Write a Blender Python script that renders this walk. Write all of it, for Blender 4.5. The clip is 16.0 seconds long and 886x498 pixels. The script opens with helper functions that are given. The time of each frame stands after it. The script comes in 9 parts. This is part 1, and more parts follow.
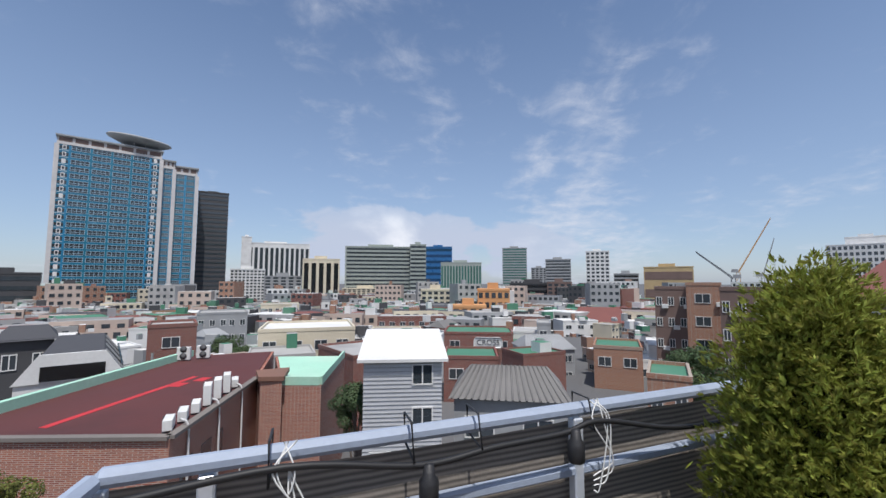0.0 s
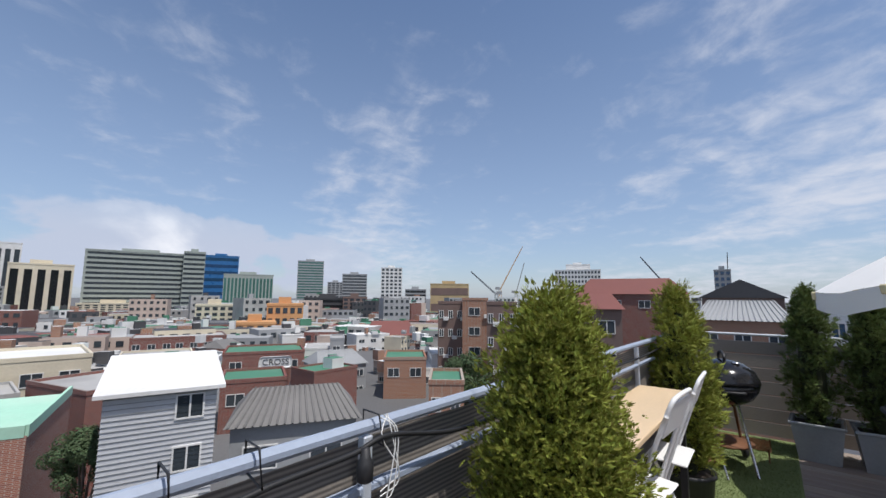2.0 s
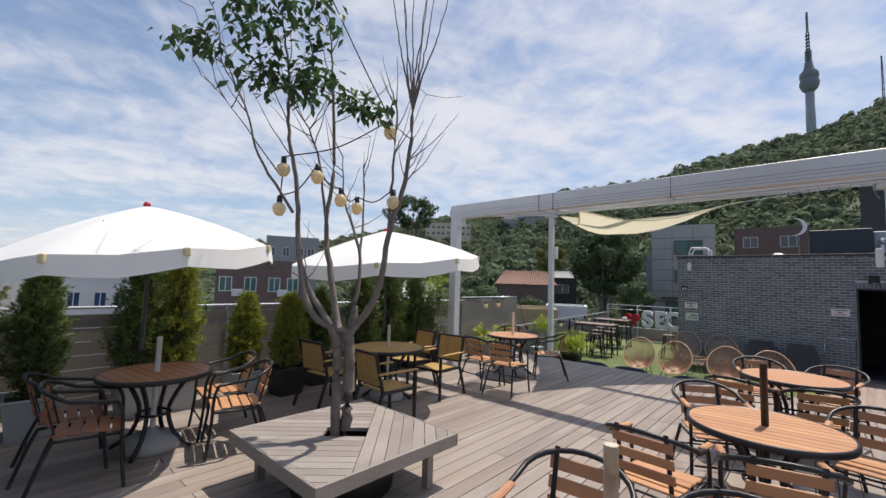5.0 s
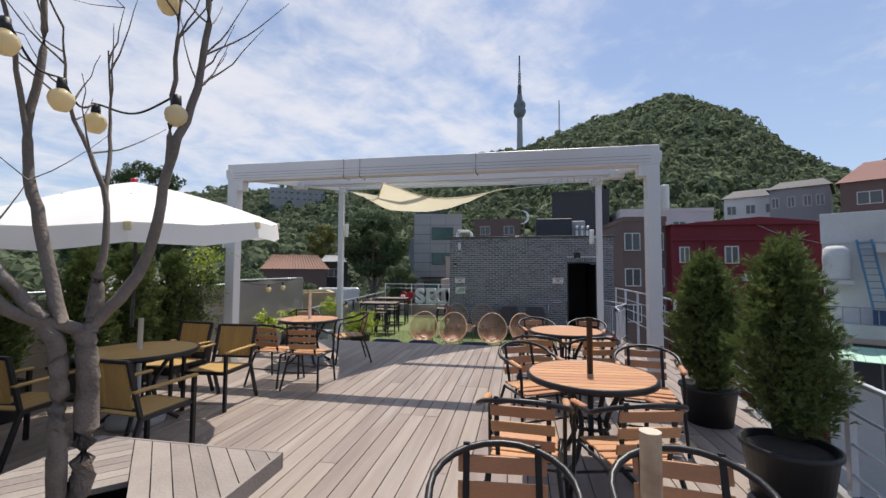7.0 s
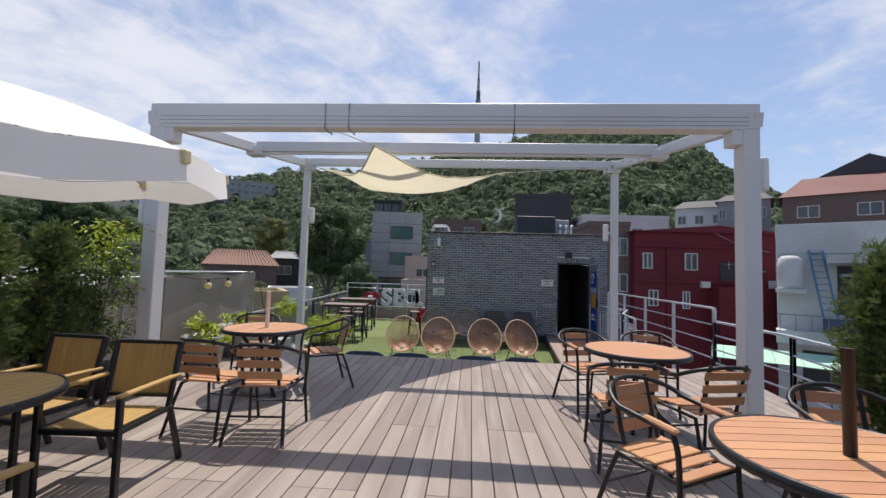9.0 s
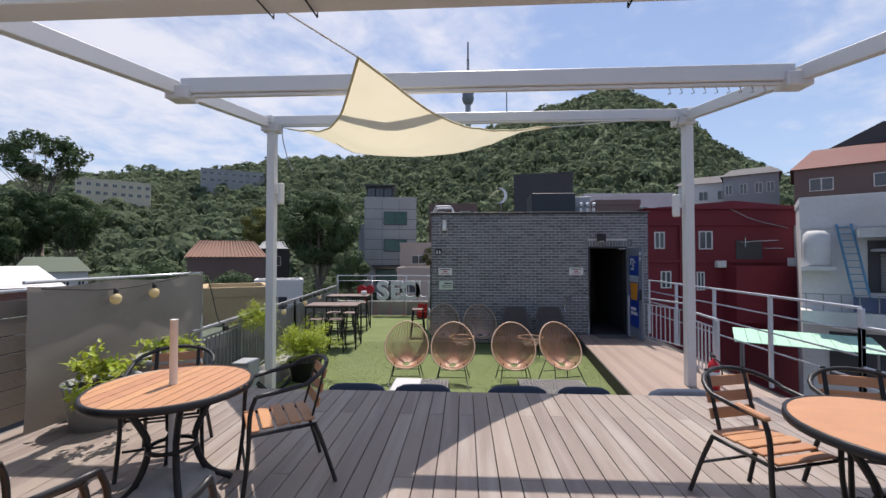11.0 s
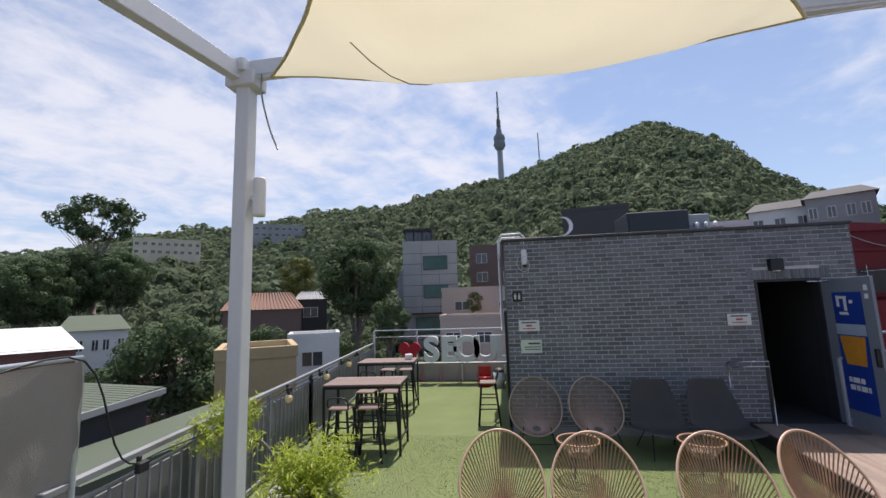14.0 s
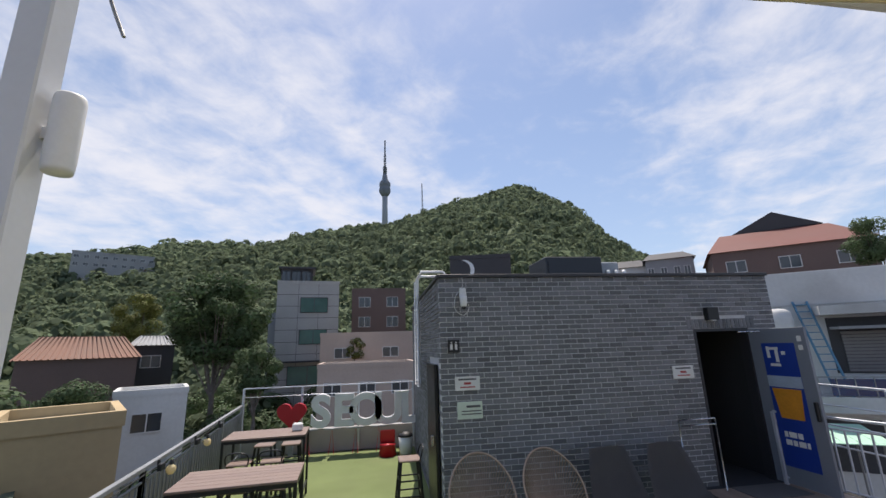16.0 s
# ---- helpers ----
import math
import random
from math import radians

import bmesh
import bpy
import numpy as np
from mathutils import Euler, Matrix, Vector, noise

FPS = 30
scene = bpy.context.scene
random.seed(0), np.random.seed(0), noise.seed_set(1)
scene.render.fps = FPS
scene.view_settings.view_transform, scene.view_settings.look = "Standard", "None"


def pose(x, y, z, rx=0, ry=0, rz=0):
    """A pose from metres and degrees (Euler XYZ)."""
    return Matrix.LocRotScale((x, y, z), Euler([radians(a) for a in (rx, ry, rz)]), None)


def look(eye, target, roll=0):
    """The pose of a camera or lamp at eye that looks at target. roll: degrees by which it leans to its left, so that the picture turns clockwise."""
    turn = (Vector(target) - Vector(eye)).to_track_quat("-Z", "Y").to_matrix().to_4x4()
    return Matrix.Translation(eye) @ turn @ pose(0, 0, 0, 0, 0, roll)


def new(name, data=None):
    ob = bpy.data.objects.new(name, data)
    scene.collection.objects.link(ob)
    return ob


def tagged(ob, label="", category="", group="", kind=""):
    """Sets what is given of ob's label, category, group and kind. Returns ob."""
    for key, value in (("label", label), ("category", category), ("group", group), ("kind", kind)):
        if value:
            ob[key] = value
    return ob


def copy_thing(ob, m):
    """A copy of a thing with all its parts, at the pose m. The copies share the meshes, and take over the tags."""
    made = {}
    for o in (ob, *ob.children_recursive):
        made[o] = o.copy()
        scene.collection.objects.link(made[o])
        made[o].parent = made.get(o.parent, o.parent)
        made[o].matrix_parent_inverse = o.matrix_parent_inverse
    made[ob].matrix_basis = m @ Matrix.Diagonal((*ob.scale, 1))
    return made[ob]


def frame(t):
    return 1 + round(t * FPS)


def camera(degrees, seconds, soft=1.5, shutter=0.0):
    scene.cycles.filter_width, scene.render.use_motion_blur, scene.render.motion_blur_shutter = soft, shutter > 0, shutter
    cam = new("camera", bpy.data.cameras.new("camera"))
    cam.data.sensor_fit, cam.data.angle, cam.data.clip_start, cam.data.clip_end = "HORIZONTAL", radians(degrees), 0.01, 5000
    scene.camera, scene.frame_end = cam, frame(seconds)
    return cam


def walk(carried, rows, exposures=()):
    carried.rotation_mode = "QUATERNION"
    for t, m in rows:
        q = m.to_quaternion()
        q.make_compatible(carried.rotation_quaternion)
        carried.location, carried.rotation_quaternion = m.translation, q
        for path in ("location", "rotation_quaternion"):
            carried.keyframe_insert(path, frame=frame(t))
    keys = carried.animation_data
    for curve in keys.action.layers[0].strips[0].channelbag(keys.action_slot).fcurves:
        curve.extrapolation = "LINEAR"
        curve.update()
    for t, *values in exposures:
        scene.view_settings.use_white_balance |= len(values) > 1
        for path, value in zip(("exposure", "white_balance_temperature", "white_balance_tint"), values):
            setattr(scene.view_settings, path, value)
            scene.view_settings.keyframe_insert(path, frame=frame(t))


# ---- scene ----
cam = camera(94.7, 16.0)
PATH = [
    (0, (0.649, -0.258, 1.714), (-0.114, -2.099, 1.876), 0.1),
    (0.5, (0.661, -0.239, 1.714), (-0.249, -2.011, 1.886), 0.1),
    (1, (0.663, -0.278, 1.72), (-0.405, -1.958, 1.919), 0.2),
    (1.5, (0.656, -0.293, 1.723), (-0.619, -1.817, 1.945), 0.4),
    (2, (0.64, -0.278, 1.72), (-0.89, -1.543, 1.957), 0.4),
    (2.5, (0.635, -0.219, 1.721), (-1.139, -1.11, 1.961), 0.5),
    (3, (0.633, -0.164, 1.715), (-1.305, -0.592, 1.964), 0.7),
    (3.5, (0.644, -0.124, 1.726), (-1.34, -0.049, 1.973), 1.2),
    (4, (0.637, -0.109, 1.725), (-1.26, 0.481, 1.958), 1.3),
    (4.5, (0.618, -0.053, 1.695), (-1.066, 1.005, 1.905), 1.4),
    (5, (0.53, 0.05, 1.726), (-0.812, 1.524, 1.885), 1.8),
    (7.3, (-0.55, 0.605, 1.53), (-0.846, 2.581, 1.622), 0.2),
    (7.5, (-0.699, 0.72, 1.51), (-0.96, 2.702, 1.578), 0.3),
    (8, (-0.992, 1.059, 1.473), (-1.186, 3.049, 1.51), 1.1),
    (8.5, (-1.165, 1.546, 1.455), (-1.329, 3.538, 1.518), 1.7),
    (9, (-1.383, 2.093, 1.459), (-1.521, 4.085, 1.576), 1.7),
    (9.2, (-1.452, 2.312, 1.462), (-1.574, 4.304, 1.592), 1.6),
    (11.3, (-1.953, 4.641, 1.596), (-2.066, 6.637, 1.636), -0.2),
    (11.5, (-1.998, 4.882, 1.604), (-2.118, 6.878, 1.654), -0.3),
    (12, (-2.086, 5.451, 1.614), (-2.22, 7.444, 1.717), -0.7),
    (12.5, (-2.238, 5.998, 1.63), (-2.395, 7.987, 1.777), -0.9),
    (13, (-2.371, 6.579, 1.648), (-2.557, 8.561, 1.839), -1.2),
    (13.5, (-2.551, 7.083, 1.636), (-2.792, 9.055, 1.869), -1.4),
    (14, (-2.823, 7.603, 1.648), (-3.104, 9.565, 1.916), -1.9),
    (14.5, (-3.084, 8.088, 1.63), (-3.339, 10.04, 1.98), -1.7),
    (15, (-3.337, 8.537, 1.674), (-3.389, 10.503, 2.039), -2.6),
    (15.5, (-3.516, 8.878, 1.723), (-3.375, 10.829, 2.143), -2.4),
    (16, (-3.634, 9.126, 1.744), (-3.33, 11.048, 2.208), -1.9),
]
walk(cam, [(t, look(eye, target, roll)) for t, eye, target, roll in PATH],
     exposures=[(0, 0.02, 6300, 12), (2.5, 0.02, 6400, 12), (4.0, 0.1, 6650, 12), (5.0, 0.2, 6800, 12), (9.0, 0.26, 6720, 14), (13.0, 0.33, 6680, 16), (16.0, 0.32, 6860, 14)])

# ---- light ----
SUN_DIR = Vector((0.06, 0.42, 1.0)).normalized()
sun_data = bpy.data.lights.new("sun", "SUN")
sun_data.energy, sun_data.angle, sun_data.color = 4.2, radians(0.5), (1.0, 0.955, 0.88)
sun = new("sun", sun_data)
sun.matrix_world = look(SUN_DIR * 60, (0, 0, 0))
scene.view_settings.exposure = 0.0

world = bpy.data.worlds.new("sky")
scene.world = world
world.use_nodes = True
wn, wl = world.node_tree.nodes, world.node_tree.links
wn.clear()


def wmath(op, a, b=None, c=None):
    n = wn.new("ShaderNodeMath")
    n.operation = op
    for i, v in enumerate((a, b, c)):
        if v is None:
            continue
        if isinstance(v, (int, float)):
            n.inputs[i].default_value = v
        else:
            wl.new(v, n.inputs[i])
    return n.outputs[0]


def wramp(v, lo, hi):
    n = wn.new("ShaderNodeMapRange")
    n.interpolation_type = "SMOOTHSTEP"
    wl.new(v, n.inputs[0])
    n.inputs[1].default_value, n.inputs[2].default_value = lo, hi
    return n.outputs[0]


def wnoise(vec, scale, detail, rough=0.55, dist=0.0):
    n = wn.new("ShaderNodeTexNoise")
    wl.new(vec, n.inputs["Vector"])
    n.inputs["Scale"].default_value, n.inputs["Detail"].default_value = scale, detail
    n.inputs["Roughness"].default_value, n.inputs["Distortion"].default_value = rough, dist
    return n.outputs["Fac"]


sky = wn.new("ShaderNodeTexSky")
sky.sky_type, sky.sun_disc = "NISHITA", False
sky.sun_elevation = math.asin(SUN_DIR.z)
sky.sun_rotation = math.atan2(SUN_DIR.x, SUN_DIR.y)
sky.air_density, sky.dust_density, sky.ozone_density = 1.0, 0.6, 3.0
coord = wn.new("ShaderNodeTexCoord")
xyz = wn.new("ShaderNodeSeparateXYZ")
wl.new(coord.outputs["Generated"], xyz.inputs[0])
dx, dy, dz = xyz.outputs
lift = wmath("ADD", wmath("MAXIMUM", dz, 0.0), 0.16)
plane = wn.new("ShaderNodeCombineXYZ")
wl.new(wmath("DIVIDE", dx, lift), plane.inputs[0])
wl.new(wmath("DIVIDE", dy, lift), plane.inputs[1])
turned = wn.new("ShaderNodeMapping")
turned.vector_type = "TEXTURE"
turned.inputs["Rotation"].default_value = (0, 0, radians(57))
turned.inputs["Scale"].default_value = (3.2, 1.0, 1.0)
wl.new(plane.outputs[0], turned.inputs[0])
# high veil of streaks, fine mackerel texture, and cover that thickens towards the south
streak = wnoise(turned.outputs[0], 0.75, 9, 0.56, 0.35)
ripple = wnoise(plane.outputs[0], 5.0, 6, 0.6, 0.3)
south = wmath("MULTIPLY", wramp(dy, -0.85, 0.55), wmath("SUBTRACT", 1.0, wmath("MULTIPLY", wramp(dx, 0.15, 0.75), 0.55)))
cover = wmath("ADD", streak, wmath("MULTIPLY", south, 0.135))
cover = wmath("ADD", cover, wmath("MULTIPLY", wmath("SUBTRACT", ripple, 0.5), 0.42))
veil = wmath("MULTIPLY", wramp(cover, 0.50, 0.78), 0.86)
# low heaped clouds above the skyline in the north
flat = wn.new("ShaderNodeMapping")
flat.inputs["Scale"].default_value = (1.0, 1.0, 1.9)
flat.inputs["Location"].default_value = (0.37, 0.1, 0.22)
wl.new(coord.outputs["Generated"], flat.inputs[0])
heap = wnoise(flat.outputs[0], 3.6, 8, 0.5, 0.2)
band = wmath("MULTIPLY", wramp(dz, -0.02, 0.04), wmath("SUBTRACT", 1.0, wramp(dz, 0.1, 0.27)))
north = wmath("MULTIPLY", wmath("SUBTRACT", 1.0, wramp(dy, -0.88, -0.6)), wmath("SUBTRACT", 1.0, wramp(dx, 0.12, 0.3)))
heap_f = wramp(wmath("ADD", heap, wmath("MULTIPLY", wmath("MULTIPLY", band, north), 0.27)), 0.655, 0.71)
heap_f = wmath("MULTIPLY", wmath("MULTIPLY", heap_f, band), north)
haze = wmath("MULTIPLY", wmath("SUBTRACT", 1.0, wramp(dz, -0.05, 0.8)), 0.5)


def wmix(f, a, b):
    n = wn.new("ShaderNodeMix")
    n.data_type = "RGBA"
    wl.new(f, n.inputs[0])
    for i, v in ((6, a), (7, b)):
        if isinstance(v, tuple):
            n.inputs[i].default_value = v
        else:
            wl.new(v, n.inputs[i])
    return n.outputs[2]


tone = wmix(haze, sky.outputs[0], (3.1, 3.9, 5.3, 1))
tone = wmix(veil, tone, (5.65, 5.9, 6.45, 1))
shade = wmix(wramp(heap, 0.5, 0.72), (4.3, 4.8, 5.8, 1), (7.9, 8.0, 8.2, 1))
tone = wmix(heap_f, tone, shade)
back = wn.new("ShaderNodeBackground")
back.inputs[1].default_value = 0.122
wl.new(tone, back.inputs[0])
wout = wn.new("ShaderNodeOutputWorld")
wl.new(back.outputs[0], wout.inputs[0])


# ---- materials ----
def mat(name, col, rough=0.6, metal=0.0, var=0.18, scale=1.5, fine=40.0, bump=0.25, rnd="", rnd_amt=0.25,
        stretch=(1, 1, 1), spec=0.5, stain=None, stain_amt=0.5, trans=0.0, alpha=1.0):
    """A surface with broad blotches, fine grain, optional stains and variation from piece to piece."""
    m = bpy.data.materials.new(name)
    m.use_nodes = True
    nt = m.node_tree
    n, l = nt.nodes, nt.links
    b = n["Principled BSDF"]
    geo = n.new("ShaderNodeNewGeometry")
    mp = n.new("ShaderNodeMapping")
    mp.inputs["Scale"].default_value = stretch
    l.new(geo.outputs["Position"], mp.inputs[0])
    vec = mp.outputs[0]
    info = None
    if rnd == "object":
        info = n.new("ShaderNodeObjectInfo").outputs["Random"]
    elif rnd == "island":
        info = geo.outputs["Random Per Island"]
    if info is not None:
        add = n.new("ShaderNodeVectorMath")
        add.operation = "MULTIPLY_ADD"
        l.new(info, add.inputs[0])
        add.inputs[1].default_value = (31.0, 17.0, 23.0)
        l.new(vec, add.inputs[2])
        vec = add.outputs[0]

    def noi(s, d=4):
        t = n.new("ShaderNodeTexNoise")
        l.new(vec, t.inputs["Vector"])
        t.inputs["Scale"].default_value, t.inputs["Detail"].default_value = s, d
        return t.outputs["Fac"]

    def mth(op, a, bb):
        t = n.new("ShaderNodeMath")
        t.operation = op
        for i, v in enumerate((a, bb)):
            if isinstance(v, (int, float)):
                t.inputs[i].default_value = v
            else:
                l.new(v, t.inputs[i])
        return t.outputs[0]

    broad, grain = noi(scale), noi(fine, 3)
    val = mth("ADD", 1.0, mth("MULTIPLY", mth("SUBTRACT", broad, 0.5), var * 2.2))
    val = mth("ADD", val, mth("MULTIPLY", mth("SUBTRACT", grain, 0.5), var * 1.6))
    if info is not None:
        val = mth("ADD", val, mth("MULTIPLY", mth("SUBTRACT", info, 0.5), rnd_amt * 2))
    hsv = n.new("ShaderNodeHueSaturation")
    hsv.inputs["Color"].default_value = (*col, 1)
    l.new(val, hsv.inputs["Value"])
    if info is not None:
        l.new(mth("ADD", 0.5, mth("MULTIPLY", mth("SUBTRACT", info, 0.5), rnd_amt * 0.12)), hsv.inputs["Hue"])
    colour = hsv.outputs[0]
    if stain is not None:
        mr = n.new("ShaderNodeMapRange")
        l.new(noi(scale * 0.55, 7), mr.inputs[0])
        mr.inputs[1].default_value, mr.inputs[2].default_value, mr.inputs[4].default_value = 0.5, 0.72, stain_amt
        mx = n.new("ShaderNodeMix")
        mx.data_type = "RGBA"
        l.new(mr.outputs[0], mx.inputs[0])
        l.new(colour, mx.inputs[6])
        mx.inputs[7].default_value = (*stain, 1)
        colour = mx.outputs[2]
    l.new(colour, b.inputs["Base Color"])
    l.new(mth("ADD", rough - 0.08, mth("MULTIPLY", broad, 0.16)), b.inputs["Roughness"])
    b.inputs["Metallic"].default_value = metal
    b.inputs["Specular IOR Level"].default_value = spec
    if bump:
        bp = n.new("ShaderNodeBump")
        bp.inputs["Strength"].default_value, bp.inputs["Distance"].default_value = bump, 0.01
        l.new(grain, bp.inputs["Height"])
        l.new(bp.outputs[0], b.inputs["Normal"])
    if trans:
        tr = n.new("ShaderNodeBsdfTranslucent")
        l.new(colour, tr.inputs[0])
        ms = n.new("ShaderNodeMixShader")
        ms.inputs[0].default_value = trans
        l.new(b.outputs[0], ms.inputs[1])
        l.new(tr.outputs[0], ms.inputs[2])
        l.new(ms.outputs[0], n["Material Output"].inputs[0])
    return m


M_DECK = mat("weathered_deck", (0.265, 0.215, 0.185), 0.5, var=0.2, scale=1.4, fine=26, bump=0.4, rnd="object", rnd_amt=0.16,
             stretch=(9, 0.7, 9), stain=(0.39, 0.35, 0.32), stain_amt=0.6)
M_DECK_UNDER = mat("deck_joist_dark", (0.03, 0.027, 0.025), 0.9)
M_BENCH = mat("grey_bench_boards", (0.27, 0.235, 0.21), 0.7, var=0.22, scale=2, fine=30, bump=0.4, rnd="object", rnd_amt=0.14,
              stretch=(2, 2, 2), stain=(0.2, 0.17, 0.15), stain_amt=0.5)
M_WALK = mat("brown_walkway_boards", (0.30, 0.225, 0.185), 0.6, var=0.18, scale=1.4, fine=26, bump=0.35, rnd="object", rnd_amt=0.12,
             stretch=(9, 0.7, 9))
M_TURF = mat("artificial_turf", (0.165, 0.205, 0.088), 0.95, var=0.22, scale=1.6, fine=130, bump=0.5, spec=0.15,
             stain=(0.175, 0.2, 0.1), stain_amt=0.5)
M_BLADE = mat("turf_blades", (0.175, 0.22, 0.09), 0.85, var=0.15, scale=2, fine=60, bump=0, rnd="island", rnd_amt=0.2, spec=0.15, trans=0.2)
M_WHITE_STEEL = mat("white_painted_steel", (0.66, 0.665, 0.67), 0.42, var=0.05, scale=0.9, fine=30, bump=0.06,
                    stain=(0.5, 0.49, 0.46), stain_amt=0.3)
M_RAIL_GREY = mat("grey_painted_rail", (0.27, 0.28, 0.295), 0.5, metal=0.2, var=0.15, scale=3, fine=50, bump=0.15, stain=(0.13, 0.12, 0.11))
M_RAIL_LIGHT = mat("galvanised_rail", (0.56, 0.60, 0.66), 0.38, metal=0.35, var=0.12, scale=4, fine=50, bump=0.1, stain=(0.4, 0.36, 0.32), stain_amt=0.3)
M_RAIL_BLUE = mat("blue_grey_painted_rail", (0.3, 0.35, 0.44), 0.62, metal=0.0, var=0.12, scale=5, fine=60, bump=0.12, stain=(0.25, 0.27, 0.3), stain_amt=0.4)
M_BRICK = mat("charcoal_brick", (0.163, 0.166, 0.177), 0.8, var=0.2, scale=3, fine=70, bump=0.6, rnd="island", rnd_amt=0.3)
M_BRICK_OB = mat("charcoal_brick_single", (0.163, 0.166, 0.177), 0.8, var=0.2, scale=3, fine=70, bump=0.6, rnd="object", rnd_amt=0.3)
M_MORTAR = mat("grey_mortar", (0.56, 0.563, 0.57), 0.95, var=0.15, scale=5, fine=120, bump=0.5)
M_RENDER = mat("grey_render", (0.22, 0.22, 0.225), 0.85, var=0.15, scale=1.5, fine=60, bump=0.3, stain=(0.14, 0.14, 0.14))
M_BLACK = mat("black_powder_coat", (0.013, 0.013, 0.015), 0.42, metal=0.1, var=0.12, scale=6, fine=90, bump=0.1)
M_BLACK_PL = mat("black_plastic", (0.018, 0.018, 0.02), 0.55, var=0.2, scale=5, fine=80, bump=0.15)
M_TEAK = mat("orange_wood_slats", (0.47, 0.235, 0.115), 0.5, var=0.16, scale=5, fine=45, bump=0.2, rnd="object", rnd_amt=0.1, stretch=(1, 3, 3))
M_BROWN_SLAT = mat("brown_slats", (0.25, 0.105, 0.05), 0.5, var=0.16, scale=5, fine=45, bump=0.2, rnd="object", rnd_amt=0.1)
M_TAN_SLAT = mat("tan_poly_slats", (0.40, 0.255, 0.085), 0.55, var=0.12, scale=6, fine=60, bump=0.2, rnd="object", rnd_amt=0.06)
M_CANVAS = mat("white_canvas", (0.9, 0.9, 0.885), 0.85, var=0.04, scale=2.5, fine=120, bump=0.15, trans=0.22, stain=(0.8, 0.79, 0.76), stain_amt=0.3)
M_SAIL = mat("cream_sail_cloth", (0.74, 0.69, 0.52), 0.85, var=0.07, scale=1.2, fine=160, bump=0.15, trans=0.5, stain=(0.62, 0.53, 0.33), stain_amt=0.35)
M_SCREEN = mat("grey_shade_cloth", (0.33, 0.3, 0.265), 0.9, var=0.12, scale=1.5, fine=150, bump=0.5, trans=0.25, stain=(0.27, 0.245, 0.22))
M_PANEL = mat("weathered_tan_panel", (0.25, 0.22, 0.19), 0.8, var=0.14, scale=2, fine=50, bump=0.3, rnd="object", rnd_amt=0.08, stain=(0.2, 0.17, 0.15))
M_FROND = mat("cypress_fronds", (0.25, 0.27, 0.05), 0.7, var=0.3, scale=4, fine=25, bump=0, rnd="island", rnd_amt=0.42, spec=0.25, trans=0.3)
M_FROND_DK = mat("dark_cypress_fronds", (0.12, 0.16, 0.05), 0.72, var=0.3, scale=4, fine=25, bump=0, rnd="island", rnd_amt=0.4, spec=0.25, trans=0.25)
M_LEAF = mat("tree_leaves", (0.05, 0.10, 0.035), 0.55, var=0.2, scale=4, fine=20, bump=0, rnd="island", rnd_amt=0.35, trans=0.35)
M_LEAF_BRIGHT = mat("bright_green_leaves", (0.36, 0.43, 0.05), 0.5, var=0.2, scale=5, fine=20, bump=0, rnd="island", rnd_amt=0.3, trans=0.4)
M_BARK = mat("grey_bark", (0.165, 0.135, 0.115), 0.85, var=0.3, scale=8, fine=60, bump=0.7, stain=(0.27, 0.25, 0.23))
M_SOIL = mat("dark_soil", (0.035, 0.026, 0.02), 0.95, var=0.3, scale=8, fine=80, bump=0.8)
M_GALV = mat("galvanised_planter", (0.36, 0.38, 0.40), 0.55, metal=0.25, var=0.18, scale=4, fine=40, bump=0.2, stain=(0.26, 0.26, 0.26))
M_CONCRETE = mat("concrete", (0.34, 0.335, 0.33), 0.85, var=0.15, scale=1.2, fine=50, bump=0.4, stain=(0.22, 0.21, 0.2))
M_WHITE = mat("white_paint", (0.74, 0.74, 0.73), 0.5, var=0.06, scale=1.5, fine=40, bump=0.1, stain=(0.6, 0.59, 0.56), stain_amt=0.3)
M_RED = mat("red_paint", (0.45, 0.012, 0.02), 0.35, var=0.1, scale=5, fine=50, bump=0.1)
M_STEEL = mat("stainless_steel", (0.55, 0.56, 0.58), 0.25, metal=0.9, var=0.06, scale=5, fine=80, bump=0.05)
M_CUSHION = mat("navy_cushion", (0.035, 0.05, 0.085), 0.9, var=0.2, scale=5, fine=120, bump=0.4)
M_RATTAN = mat("grey_rattan", (0.19, 0.18, 0.175), 0.5, var=0.2, scale=6, fine=90, bump=0.5)
M_CORD = mat("peach_cord", (0.48, 0.27, 0.17), 0.45, var=0.12, scale=5, fine=90, bump=0.1)
M_CORD_DK = mat("brown_cord", (0.36, 0.26, 0.21), 0.5, var=0.12, scale=5, fine=90, bump=0.1)
M_GREYSEAT = mat("charcoal_cord_seat", (0.128, 0.119, 0.119), 0.6, var=0.12, scale=5, fine=150, bump=0.5)
M_PALEWOOD = mat("pale_wood_table", (0.62, 0.47, 0.30), 0.5, var=0.1, scale=3, fine=30, bump=0.15, stretch=(1, 4, 4))
M_BARTOP = mat("brown_bar_table_top", (0.22, 0.155, 0.13), 0.5, var=0.2, scale=4, fine=40, bump=0.2, rnd="object", rnd_amt=0.1, stretch=(2, 8, 8))
M_BULB = mat("amber_bulb_glass", (0.88, 0.76, 0.5), 0.12, var=0.05, scale=3, fine=30, bump=0, trans=0.45)
M_RUBBER = mat("black_cable", (0.012, 0.012, 0.013), 0.6, var=0.1, bump=0)
M_ZIP = mat("white_cable_tie", (0.7, 0.7, 0.68), 0.5, var=0.05, bump=0)
M_HEART = mat("heart_red", (0.40, 0.008, 0.02), 0.4, var=0.08, scale=3, fine=40, bump=0.05)
